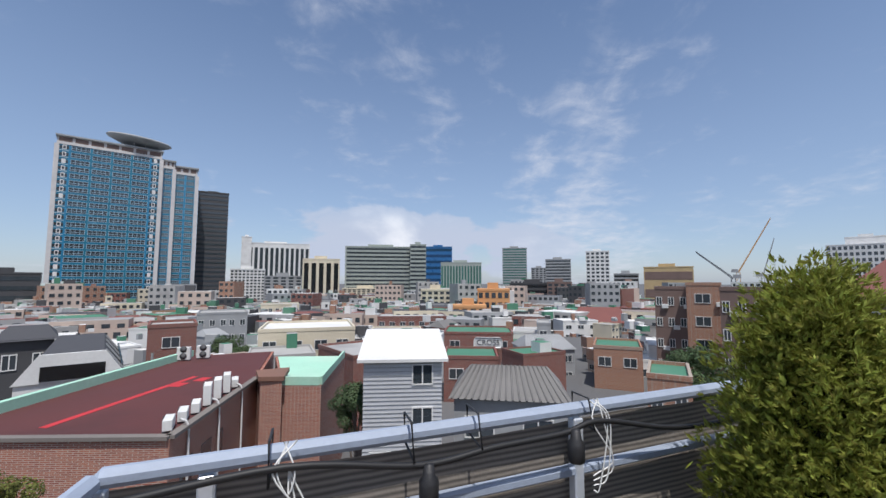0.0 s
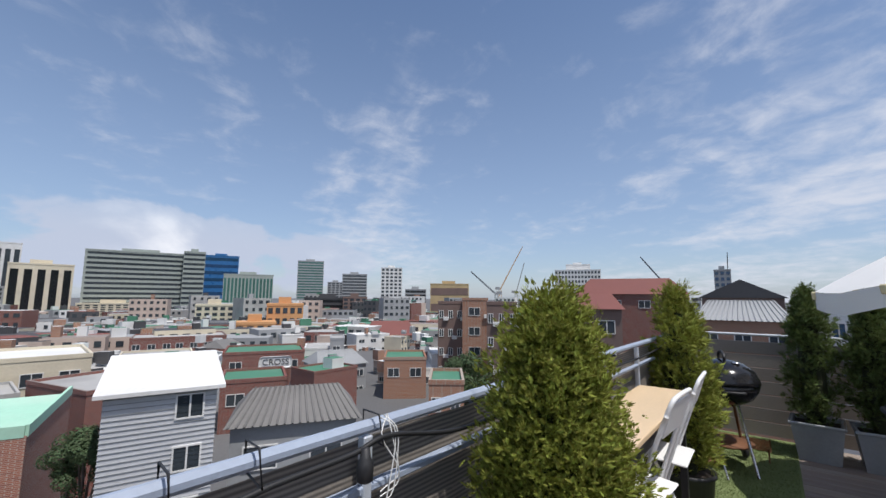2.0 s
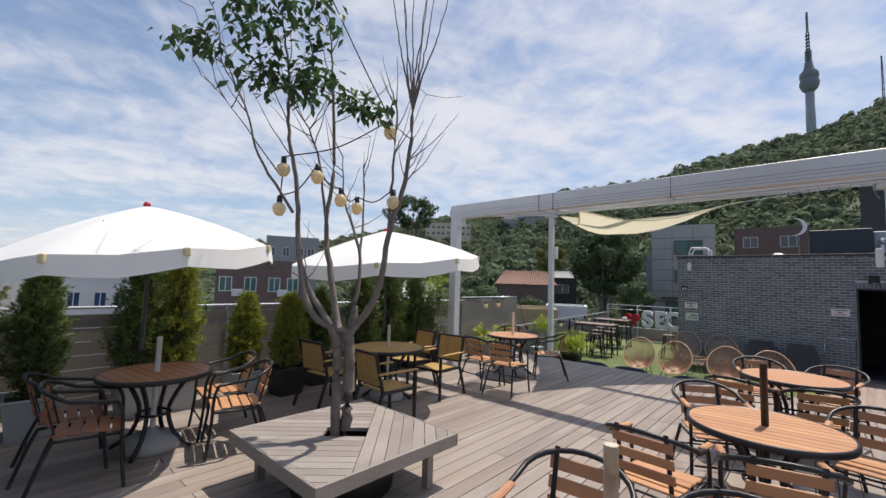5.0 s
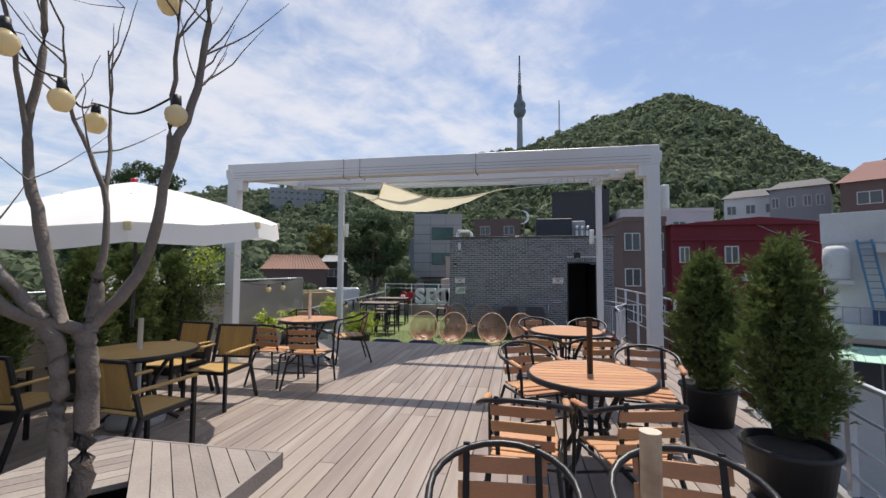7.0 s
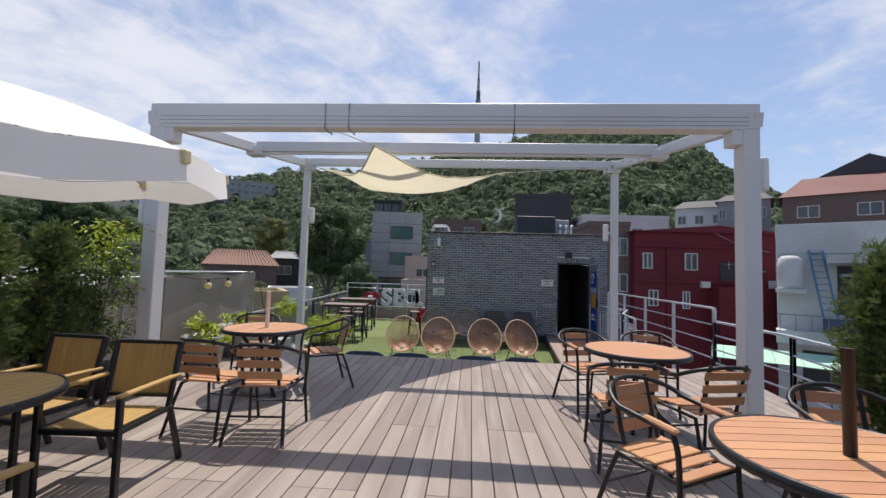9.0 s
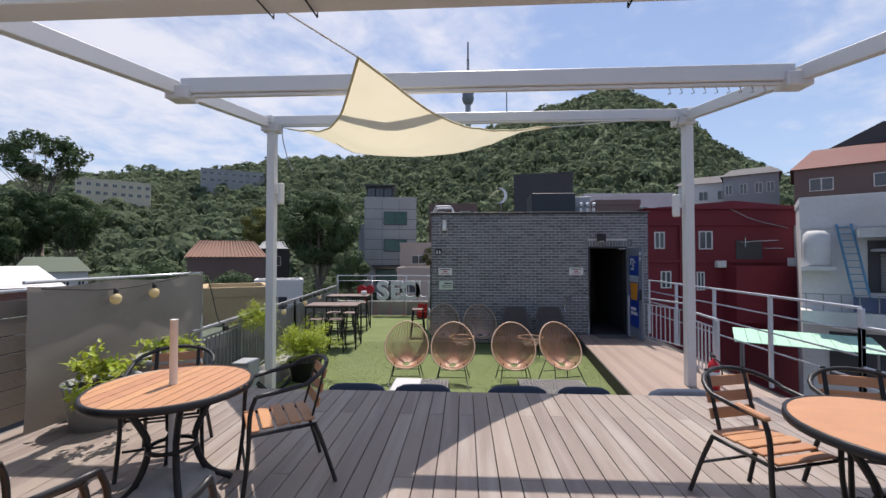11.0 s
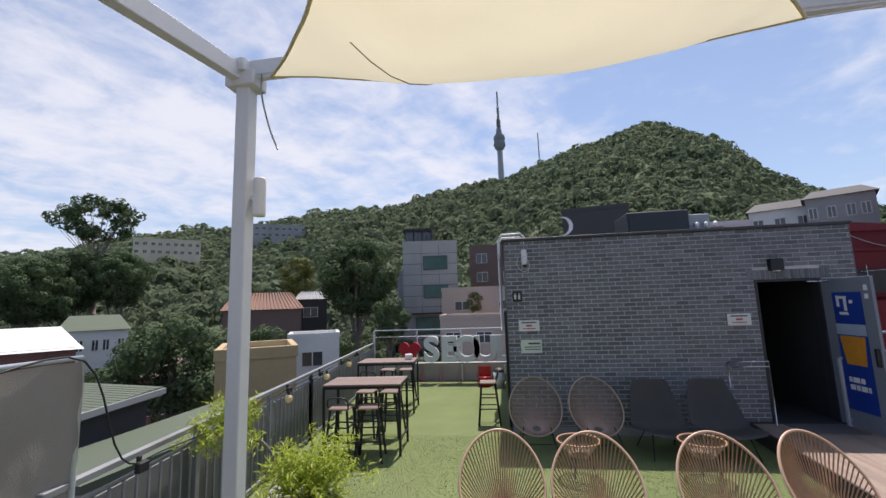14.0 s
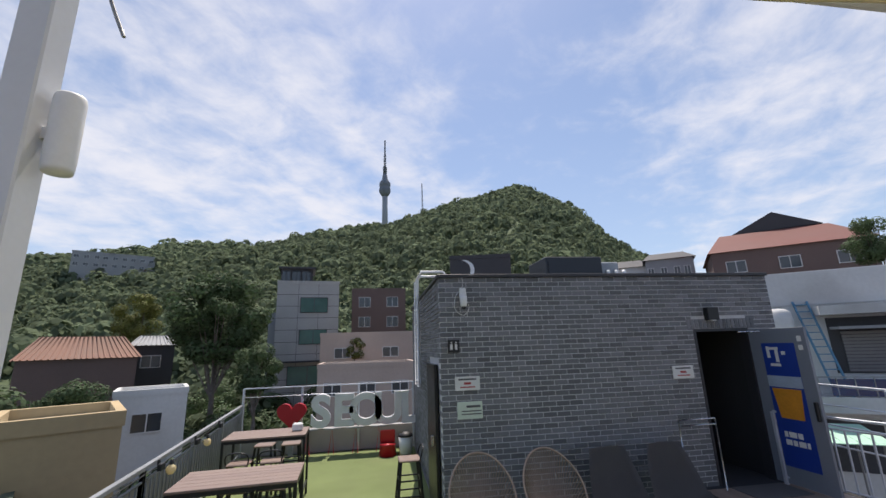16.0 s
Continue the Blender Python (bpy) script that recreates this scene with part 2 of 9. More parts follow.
M_LETTER = mat("silver_letters", (0.72, 0.73, 0.74), 0.4, metal=0.1, var=0.08, scale=4, fine=50, bump=0.05)
# unlit room behind the doorway, its shade put into the base colour
M_SHADE_IN = mat("shaded_interior", (0.04, 0.04, 0.045), 0.8, var=0.15, scale=2, fine=40, bump=0.1)
M_DOOR = mat("grey_blue_door", (0.19, 0.21, 0.25), 0.45, var=0.08, scale=2, fine=50, bump=0.08)
M_BLUE_POSTER = mat("blue_poster", (0.012, 0.045, 0.28), 0.4, var=0.08, scale=4, fine=30, bump=0)
M_AMBER = mat("amber_poster", (0.62, 0.26, 0.03), 0.4, var=0.2, scale=8, fine=30, bump=0)
M_PAPER = mat("white_sign_board", (0.72, 0.72, 0.70), 0.5, var=0.04, scale=3, fine=40, bump=0)
M_PAPER_G = mat("pale_green_sign_board", (0.6, 0.68, 0.58), 0.5, var=0.06, scale=3, fine=40, bump=0)
M_INK = mat("sign_ink", (0.06, 0.06, 0.07), 0.6, var=0.1, bump=0)
M_INK_RED = mat("sign_ink_red", (0.42, 0.05, 0.05), 0.6, var=0.1, bump=0)


# ---- mesh tools ----
def part(name, bm, material, parent=None, label="", smooth=False):
    """Links a bmesh as one mesh object, under a thing or a part."""
    me = bpy.data.meshes.new(name)
    bm.to_mesh(me)
    bm.free()
    mats = material if isinstance(material, (list, tuple)) else [material]
    for m in mats:
        me.materials.append(m)
    if smooth:
        me.shade_smooth()
    ob = new(name, me)
    if parent is not None:
        ob.parent = parent
    if label:
        ob["label"] = label
    return ob


def share(name, data, parent, m):
    ob = new(name, data)
    ob.parent = parent
    ob.matrix_basis = m
    return ob


def thing(name, label, category, m=None, group="", kind=""):
    ob = tagged(new(name), label, category, group, kind)
    if m is not None:
        ob.matrix_basis = m
    return ob


def box(bm, x, y, z, sx, sy, sz, rot=None, bevel=0.0):
    """A box centred at x, y, z, turned by the matrix rot about its centre."""
    mm = Matrix.Translation((x, y, z)) @ (rot if rot is not None else Matrix()) @ Matrix.Diagonal((sx, sy, sz, 1))
    r = bmesh.ops.create_cube(bm, size=1, matrix=mm)
    if bevel:
        es = list({e for v in r["verts"] for e in v.link_edges})
        bmesh.ops.bevel(bm, geom=es, offset=bevel, segments=1, affect="EDGES")
    return r["verts"]


def span(bm, x0, x1, y0, y1, z0, z1, bevel=0.0):
    return box(bm, (x0 + x1) / 2, (y0 + y1) / 2, (z0 + z1) / 2, x1 - x0, y1 - y0, z1 - z0, None, bevel)


def bar(bm, p, q, w, h=None, bevel=0.0):
    """A beam of rectangular section from p to q."""
    p, q = Vector(p), Vector(q)
    d = q - p
    turn = d.to_track_quat("X", "Z").to_matrix().to_4x4()
    return box(bm, *((p + q) / 2), d.length, w, h or w, turn, bevel)


def tube(bm, pts, r, seg=8, closed=False, taper=None):
    """A round tube along a line of points."""
    pts = [Vector(p) for p in pts]
    n = len(pts)
    rings = []
    for i, p in enumerate(pts):
        a = pts[(i - 1) % n] if (i or closed) else p
        b = pts[(i + 1) % n] if (i < n - 1 or closed) else p
        d = (b - a).normalized()
        side = d.cross(Vector((0.0, 0.0, 1.0)))
        if side.length < 0.05:
            side = d.cross(Vector((0.0, 1.0, 0.0)))
        side.normalize()
        up = side.cross(d)
        rad = r if taper is None else r + (taper - r) * i / max(1, n - 1)
        rings.append([bm.verts.new(p + (side * math.cos(k * math.tau / seg) + up * math.sin(k * math.tau / seg)) * rad) for k in range(seg)])
    for i in range(n if closed else n - 1):
        a, b = rings[i], rings[(i + 1) % n]
        for k in range(seg):
            f = bm.faces.new((a[k], a[(k + 1) % seg], b[(k + 1) % seg], b[k]))
            f.smooth = True
    if not closed:
        bm.faces.new(rings[0])
        bm.faces.new(rings[-1][::-1])


def lathe(bm, profile, seg=24, cx=0.0, cy=0.0, close=True):
    """A turned body: profile of (radius, z)."""
    rings = [[bm.verts.new((cx + r * math.cos(k * math.tau / seg), cy + r * math.sin(k * math.tau / seg), z)) for k in range(seg)] for r, z in profile]
    for a, b in zip(rings, rings[1:]):
        for k in range(seg):
            f = bm.faces.new((a[k], a[(k + 1) % seg], b[(k + 1) % seg], b[k]))
            f.smooth = True
    if close:
        bm.faces.new(rings[0][::-1])
        bm.faces.new(rings[-1])


def curve_pts(ctrl, n=8):
    """A smooth line through control points."""
    c = [Vector(p) for p in ctrl]
    c = [c[0] * 2 - c[1]] + c + [c[-1] * 2 - c[-2]]
    out = []
    for i in range(1, len(c) - 2):
        for k in range(n):
            t = k / n
            out.append(0.5 * (2 * c[i] + (c[i + 1] - c[i - 1]) * t + (2 * c[i - 1] - 5 * c[i] + 4 * c[i + 1] - c[i + 2]) * t * t
                              + (3 * c[i] - c[i - 1] - 3 * c[i + 1] + c[i + 2]) * t ** 3))
    out.append(c[-2])
    return out


def slab(bm, poly, z0, z1):
    """A flat body over a polygon."""
    lo = [bm.verts.new((x, y, z0)) for x, y in poly]
    hi = [bm.verts.new((x, y, z1)) for x, y in poly]
    bm.faces.new(lo[::-1])
    bm.faces.new(hi)
    n = len(poly)
    for i in range(n):
        bm.faces.new((lo[i], lo[(i + 1) % n], hi[(i + 1) % n], hi[i]))


def letters(name, text, size, m, material, parent=None, depth=0.004, bold=0.0):
    """Writing in the built-in font as a mesh."""
    cu = bpy.data.curves.new(name, "FONT")
    cu.body, cu.size, cu.extrude, cu.offset = text, size, depth, bold
    cu.align_x, cu.align_y = "CENTER", "CENTER"
    tmp = new("writing", cu)
    me = bpy.data.meshes.new_from_object(tmp.evaluated_get(bpy.context.evaluated_depsgraph_get()))
    bpy.data.objects.remove(tmp)
    me.materials.clear()
    me.materials.append(material)
    ob = new(name, me)
    ob.parent = parent
    ob.matrix_basis = m
    return ob


# ---- ground and roof terrace ----
GREEN_Z, WALK_Z, EDGE_Y = -0.62, -0.39, 9.15


def right_edge(y):
    """The slanting edge of the terrace, in metres east."""
    return 1.0 + (y + 1.2) * 0.182 if y < 7.6 else 2.6 + (y - 7.6) * 0.03


bm = bmesh.new()
slab(bm, [(-3000, -3000), (3000, -3000), (3000, 3000), (-3000, 3000)], -12.6, -12.0)
tagged(part("ground", bm, mat("street_asphalt", (0.11, 0.11, 0.112), 0.9, var=0.25, scale=0.05, fine=3, bump=0.2)), "grey asphalt ground between the city blocks", "ground", kind="structure")

host = thing("terrace_building", "plain rendered building under the roof terrace", "building", kind="structure")
bm = bmesh.new()
slab(bm, [(-6.2, -1.35), (right_edge(-1.2) + 0.1, -1.35), (right_edge(7.6) + 0.1, 7.6), (2.95, EDGE_Y), (-6.2, EDGE_Y)], -12, -0.05)
part("lower_wall", bm, M_RENDER, host)
bm = bmesh.new()
slab(bm, [(-6.1, EDGE_Y), (2.95, EDGE_Y), (3.1, 20.6), (-7.1, 20.6)], -12, GREEN_Z - 0.03)
part("lower_wall", bm, M_RENDER, host)

# low kerbs along the open edges
bm = bmesh.new()
span(bm, -6.2, right_edge(-1.2) + 0.1, -1.35, -1.16, -0.05, 0.28)
part("kerb", bm, M_CONCRETE, host)

turf = thing("floor_turf", "short green artificial turf on the lower terrace", "turf", kind="structure")
bm = bmesh.new()
slab(bm, [(-6.0, EDGE_Y), (0.42, EDGE_Y), (1.1, 15.12), (-2.8, 15.12), (-2.8, 20.0), (-7.0, 20.0)], GREEN_Z - 0.03, GREEN_Z)
part("turf_sheet", bm, M_TURF, turf)
patch = thing("floor_turf_patch", "green artificial turf patch under the barbecue corner", "turf", kind="structure")
bm = bmesh.new()
slab(bm, [(-6.05, -1.15), (-2.4, -1.15), (-2.6, -0.22), (-5.3, -0.26), (-6.05, -0.26)], 0.001, 0.012)
part("turf_sheet", bm, M_TURF, patch)


def blades(name, parent, n, rng, inside, z):
    """Upright turf blades scattered over a floor."""
    vs, fs = [], []
    while len(fs) < n:
        x, y = rng.uniform(-6.9, 1.0), rng.uniform(-1.15, 20)
        if not inside(x, y):
            continue
        a, h = rng.uniform(0, math.tau), rng.uniform(0.006, 0.014)
        ca, sa = math.cos(a) * 0.004, math.sin(a) * 0.004
        k = len(vs)
        vs += [(x - ca, y - sa, z), (x + ca, y + sa, z), (x + rng.uniform(-0.012, 0.012), y + rng.uniform(-0.012, 0.012), z + h)]
        fs.append((k, k + 1, k + 2))
    me = bpy.data.meshes.new(name)
    me.from_pydata(vs, [], fs)
    me.materials.append(M_BLADE)
    ob = new(name, me)
    ob.parent = parent
    tagged(ob, kind="stuff")


rng = random.Random(5)
blades("turf_blades", turf, 90000, rng, lambda x, y: 9.2 < y < 15 and -6 < x < 0.42 + (y - 9.2) * 0.11, GREEN_Z)
blades("turf_blades", patch, 25000, rng, lambda x, y: -1.15 < y < -0.27 and -6.0 < x < -2.6, 0.012)

# riser between the deck and the turf
bm = bmesh.new()
span(bm, -6.0, 2.6, EDGE_Y - 0.06, EDGE_Y - 0.03, GREEN_Z, -0.03)
tagged(part("deck_riser", bm, M_DECK), "weathered timber riser below the deck edge", "step", kind="structure")


# ---- pergola of white steel ----
pergola = thing("pergola", "white painted steel pergola frame over the deck edge", "pergola", pose(0, 0, 0))
PX0, PX1, PY0, PY1 = -5.13, 1.60, 6.48, 10.84


def slope(y):
    """Height of the underside of the pergola's side beams."""
    return 3.06 + (y - PY0) * 0.148


for x in (PX0, PX1):
    bm = bmesh.new()
    fx = x + (0.09 if x < 0 else -0.09)
    span(bm, fx - 0.085, fx + 0.085, PY0 + 0.0, PY0 + 0.17, -0.02, 3.05, 0.008)
    part("post", bm, M_WHITE_STEEL, pergola)
    bm = bmesh.new()
    rx = x if x > 0 else x + 0.07
    span(bm, rx - 0.065, rx + 0.065, PY1 - 0.065, PY1 + 0.065, WALK_Z if x > 0 else GREEN_Z, 3.72, 0.008)
    part("post", bm, M_WHITE_STEEL, pergola)
    bm = bmesh.new()
    s = 1 if x < 0 else -1
    bar(bm, (x + s * 0.02, PY0, slope(PY0) + 0.1), (x + s * 0.02, PY1, slope(PY1) + 0.1), 0.1, 0.15, 0.006)
    part("side_beam", bm, M_WHITE_STEEL, pergola)
    bm = bmesh.new()
    box(bm, x + s * 0.22, PY0 + 0.09, 2.97, 0.12, 0.16, 0.16, None, 0.008)
    part("bracket", bm, M_WHITE_STEEL, pergola)
    bm = bmesh.new()
    box(bm, x + s * 0.06, PY1, 3.73, 0.28, 0.22, 0.14, None, 0.01)
    box(bm, x + s * 0.03, PY1 - 0.1, 3.84, 0.2, 0.1, 0.12, None, 0.01)
    part("bracket", bm, M_WHITE_STEEL, pergola)
    bm = bmesh.new()
    box(bm, x + s * 0.08, 8.66, slope(8.66) + 0.03, 0.26, 0.2, 0.15, None, 0.01)
    part("bracket", bm, M_WHITE_STEEL, pergola)
bm = bmesh.new()
span(bm, PX0, PX1, PY0, PY0 + 0.18, 3.05, 3.33, 0.008)
part("front_beam", bm, M_WHITE_STEEL, pergola)
bm = bmesh.new()
for k in range(3):
    span(bm, PX0 + 0.12, PX1 - 0.12, PY0 - 0.004, PY0 + 0.004, 3.085 + k * 0.045, 3.09 + k * 0.045)
part("beam_groove", bm, M_RAIL_GREY, pergola)
bm = bmesh.new()
z = slope(8.66) + 0.11
bar(bm, (PX0 + 0.1, 8.66, z), (PX1 - 0.1, 8.66, z), 0.12, 0.17, 0.008)
bar(bm, (PX0 + 0.1, 8.66, z - 0.105), (PX1 - 0.1, 8.66, z - 0.105), 0.05, 0.03)
part("middle_beam", bm, M_WHITE_STEEL, pergola)
bm = bmesh.new()
bar(bm, (PX0 + 0.05, PY1, 3.84), (PX1 - 0.05, PY1, 3.84), 0.12, 0.15, 0.008)
bar(bm, (PX0 + 0.05, PY1 - 0.02, 3.752), (PX1 - 0.05, PY1 - 0.02, 3.752), 0.06, 0.02)
part("rear_beam", bm, M_WHITE_STEEL, pergola)
for x in (-3.05, -2.78, -0.95):
    bm = bmesh.new()
    tube(bm, [(x, PY0 - 0.015, 3.03), (x, PY0 - 0.015, 3.315), (x + 0.01, PY0 + 0.19, 3.315), (x + 0.01, PY0 + 0.19, 3.03)], 0.006, 6, True)
    part("rope_tie", bm, M_RUBBER, pergola)
for x, y, zz, s in ((PX0 + 0.06, PY1, 2.64, 1), (PX1 - 0.06, PY0 + 0.1, 2.6, 1), (PX0 + 0.06, PY0 + 0.1, 2.1, -1), (PX1 - 0.02, PY1, 2.4, -1)):
    bm = bmesh.new()
    lathe(bm, [(0.0, -0.17), (0.05, -0.17), (0.054, -0.15), (0.056, -0.1), (0.056, 0.14), (0.054, 0.165), (0.05, 0.175), (0.0, 0.175)], 18)
    bar(bm, (0, 0, 0), (-s * 0.1, 0, 0), 0.03, 0.05)
    ob = part("speaker", bm, M_WHITE, pergola, "white cylinder speaker")
    ob.matrix_basis = pose(x + s * 0.15, y + 0.02, zz)
for k in range(9):
    bm = bmesh.new()
    x = 0.25 + k * 0.12
    tube(bm, [(x, 8.66, z - 0.1), (x + 0.02, 8.66, z - 0.15), (x + 0.03, 8.66, z - 0.18), (x, 8.66, z - 0.19)], 0.005, 5)
    part("hook", bm, M_STEEL, pergola)

# ---- cream shade sail ----
sail = thing("shade_sail", "cream triangular shade sail sagging under the pergola", "shade sail")
A, B, C = Vector((-4.72, 10.68, 3.66)), Vector((-0.55, 10.68, 3.62)), Vector((-2.70, 7.35, 3.12))
bm = bmesh.new()
N = 22
grid = {}
for i in range(N + 1):
    for j in range(N + 1 - i):
        u, v = i / N, j / N
        w = 1 - u - v
        p = A * w + B * u + C * v
        # edges cut gently hollow, belly hanging
        mid = (A + B + C) / 3
        pull = 4 * (u * v * (1 - w) ** 3 * 0.16 + v * w * (1 - u) ** 3 * 0.16 + u * w * (1 - v) ** 3 * 0.1)
        p += (Vector((mid.x, mid.y, p.z)) - p) * pull
        p.z -= 0.54 * 3 * (u * v + v * w + u * w) * (0.62 + 0.38 * min(1.0, 6 * min(u, v, w)))
        p.z += 0.03 * noise.noise(Vector((u * 6, v * 6, 0)))
        grid[i, j] = bm.verts.new(p)
for i in range(N):
    for j in range(N - i):
        bm.faces.new((grid[i, j], grid[i + 1, j], grid[i, j + 1]))
        if i + j < N - 1:
            bm.faces.new((grid[i + 1, j], grid[i + 1, j + 1], grid[i, j + 1]))
edge = [[grid[k, 0].co.copy() for k in range(N + 1)], [grid[0, k].co.copy() for k in range(N + 1)], [grid[k, N - k].co.copy() for k in range(N + 1)]]
SM = round(N * 0.4)
seam = [(grid[k, SM - k].co + Vector((0, 0, -0.004))) for k in range(SM, 1, -1)]
part("cloth", bm, M_SAIL, sail, smooth=True)
for e in edge:
    bm = bmesh.new()
    tube(bm, e, 0.012, 5)
    part("hem", bm, mat("sail_hem", (0.6, 0.53, 0.32), 0.8, var=0.1, bump=0), sail)
bm = bmesh.new()
tube(bm, seam, 0.004, 5)
part("seam", bm, mat("sail_seam", (0.3, 0.27, 0.2), 0.8, var=0.1, bump=0), sail)
for p, q in ((A, (PX0 + 0.1, PY1, 3.78)), (B, (PX1 - 0.1, PY1 - 0.02, 3.8)), (C, (-3.0, PY0 + 0.1, 3.06))):
    bm = bmesh.new()
    tube(bm, [p, (Vector(p) + Vector(q)) / 2, q], 0.007, 5)
    part("rope", bm, M_ZIP, sail)
bm = bmesh.new()
tube(bm, curve_pts([(-4.84, 10.72, 3.72), (-4.82, 10.7, 3.5), (-4.74, 10.7, 3.2), (-4.66, 10.7, 3.0)], 5), 0.008, 5)
part("loose_strap", bm, M_RAIL_GREY, sail)
bm = bmesh.new()
tube(bm, curve_pts([(1.42, 10.72, 3.76), (1.4, 10.72, 3.6), (1.46, 10.72, 3.45)], 5), 0.007, 5)
part("loose_strap", bm, M_RAIL_GREY, sail)


# ---- rooftop brick hut ----
HX0, HX1, HY, HTOP = -2.77, 2.86, 15.12, 2.74
DX0, DX1, DTOP = 1.33, 2.32, 1.88
hut = thing("wall_hut", "charcoal brick rooftop hut with an open doorway", "building", kind="structure")
bm = bmesh.new()
span(bm, HX0 + 0.007, DX0, HY + 0.006, HY + 0.2, GREEN_Z, HTOP)
span(bm, DX1, HX1 - 0.012, HY + 0.006, HY + 0.2, GREEN_Z, HTOP)
span(bm, DX0, DX1, HY + 0.006, HY + 0.2, DTOP, HTOP)
part("front_wall", bm, M_MORTAR, hut)
bm = bmesh.new()
span(bm, HX0 + 0.012, HX0 + 0.2, HY + 0.2, 20.3, GREEN_Z, HTOP)
part("side_wall", bm, M_MORTAR, hut)
bm = bmesh.new()
span(bm, HX1 - 0.2, HX1 - 0.012, HY + 0.2, 20.3, GREEN_Z, HTOP)
part("side_wall", bm, M_MORTAR, hut)
bm = bmesh.new()
span(bm, HX0 + 0.2, HX1 - 0.2, 20.1, 20.3, GREEN_Z, HTOP)
part("back_wall", bm, M_MORTAR, hut)
bm = bmesh.new()
span(bm, HX0 - 0.03, HX1 + 0.03, HY - 0.03, 20.33, HTOP + 0.003, HTOP + 0.055, 0.006)
part("coping", bm, mat("dark_metal_coping", (0.05, 0.05, 0.055), 0.5, metal=0.3), hut)
# room shell behind the doorway, coloured near-black to read as shade
bm = bmesh.new()
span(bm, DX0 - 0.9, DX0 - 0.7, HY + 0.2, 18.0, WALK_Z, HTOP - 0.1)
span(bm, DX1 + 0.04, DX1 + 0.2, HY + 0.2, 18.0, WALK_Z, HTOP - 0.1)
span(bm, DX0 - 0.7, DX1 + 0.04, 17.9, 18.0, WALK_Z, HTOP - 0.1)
part("inner_wall", bm, M_SHADE_IN, hut)
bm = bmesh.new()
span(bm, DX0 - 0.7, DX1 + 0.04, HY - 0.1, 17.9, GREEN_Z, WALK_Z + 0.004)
part("inner_floor", bm, M_SHADE_IN, hut)
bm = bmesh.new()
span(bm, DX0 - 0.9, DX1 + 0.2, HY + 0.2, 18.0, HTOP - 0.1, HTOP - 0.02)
part("inner_ceiling", bm, M_SHADE_IN, hut)
bm = bmesh.new()
span(bm, HX0 - 0.002, DX0, HY - 0.02, HY + 0.01, GREEN_Z, GREEN_Z + 0.13)
part("plinth", bm, M_CONCRETE, hut)
bm = bmesh.new()
span(bm, DX0 - 0.004, DX0 + 0.04, HY - 0.004, HY + 0.16, WALK_Z, DTOP + 0.004)
span(bm, DX1 - 0.04, DX1 + 0.004, HY - 0.004, HY + 0.16, WALK_Z, DTOP + 0.004)
span(bm, DX0 + 0.04, DX1 - 0.04, HY - 0.004, HY + 0.16, DTOP - 0.04, DTOP + 0.004)
part("door_frame", bm, mat("dark_door_frame", (0.03, 0.03, 0.035), 0.5), hut)

# the open steel door with its poster
leaf = thing("door_1", "open grey steel door with a blue and amber drink poster", "door", pose(DX1 - 0.02, HY - 0.01, WALK_Z + 0.02, 0, 0, -89), kind="structure")
DW, DH = 0.9, 2.22
bm = bmesh.new()
span(bm, 0, DW, 0, 0.045, 0, DH, 0.004)
part("door_leaf", bm, M_DOOR, leaf)
bm = bmesh.new()
span(bm, 0.2, 0.72, -0.006, -0.002, 0.25, 2.0)
poster = part("poster", bm, M_BLUE_POSTER, leaf, "blue drink poster with an amber glass")
bm = bmesh.new()
slab(bm, [(0.3, 0), (0.64, 0), (0.68, 0.42), (0.24, 0.42)], -0.003, 0.003)
bmesh.ops.rotate(bm, verts=bm.verts, matrix=Matrix.Rotation(radians(90), 3, "X"))
ob = part("poster_glass", bm, M_AMBER, poster)
ob.matrix_basis = pose(0, -0.0075, 0.92)
bm = bmesh.new()
slab(bm, [(0.2, 0), (0.72, 0), (0.72, 0.16), (0.2, 0.16)], -0.003, 0.003)
bmesh.ops.rotate(bm, verts=bm.verts, matrix=Matrix.Rotation(radians(90), 3, "X"))
ob = part("poster_band", bm, mat("poster_sky", (0.35, 0.42, 0.52), 0.4, var=0.2, scale=6, bump=0), poster)
ob.matrix_basis = pose(0, -0.0078, 1.36)
for z0, wds in ((0.66, (0.07, 0.13, 0.09)), (0.55, (0.11, 0.08, 0.12, 0.06))):
    bm = bmesh.new()
    x = 0.29
    for w in wds:
        span(bm, x, x + w - 0.02, -0.009, -0.006, z0, z0 + 0.075)
        x += w
    part("poster_writing", bm, M_PAPER, poster)
bm = bmesh.new()
for k, (x, zz, w, h) in enumerate(((0.27, 1.78, 0.05, 0.17), (0.32, 1.9, 0.14, 0.04), (0.4, 1.72, 0.05, 0.2), (0.5, 1.83, 0.06, 0.05), (0.3, 1.66, 0.16, 0.04))):
    span(bm, x, x + w, -0.009, -0.006, zz, zz + h)
part("poster_writing", bm, M_PAPER, poster)
bm = bmesh.new()
span(bm, 0.84, 0.88, -0.05, -0.002, 0.95, 1.2, 0.006)
part("door_handle", bm, M_BLACK, leaf)
bm = bmesh.new()
span(bm, 0.78, 0.84, -0.008, -0.002, 2.02, 2.1)
span(bm, 0.78, 0.84, -0.008, -0.002, 1.9, 1.97)
part("sticker", bm, M_PAPER, leaf)
bm = bmesh.new()
tube(bm, [(0.1, -0.03, DH - 0.05), (0.3, -0.09, DH - 0.04), (0.02, -0.2, DH - 0.03)], 0.01, 6)
part("door_closer", bm, M_STEEL, leaf)

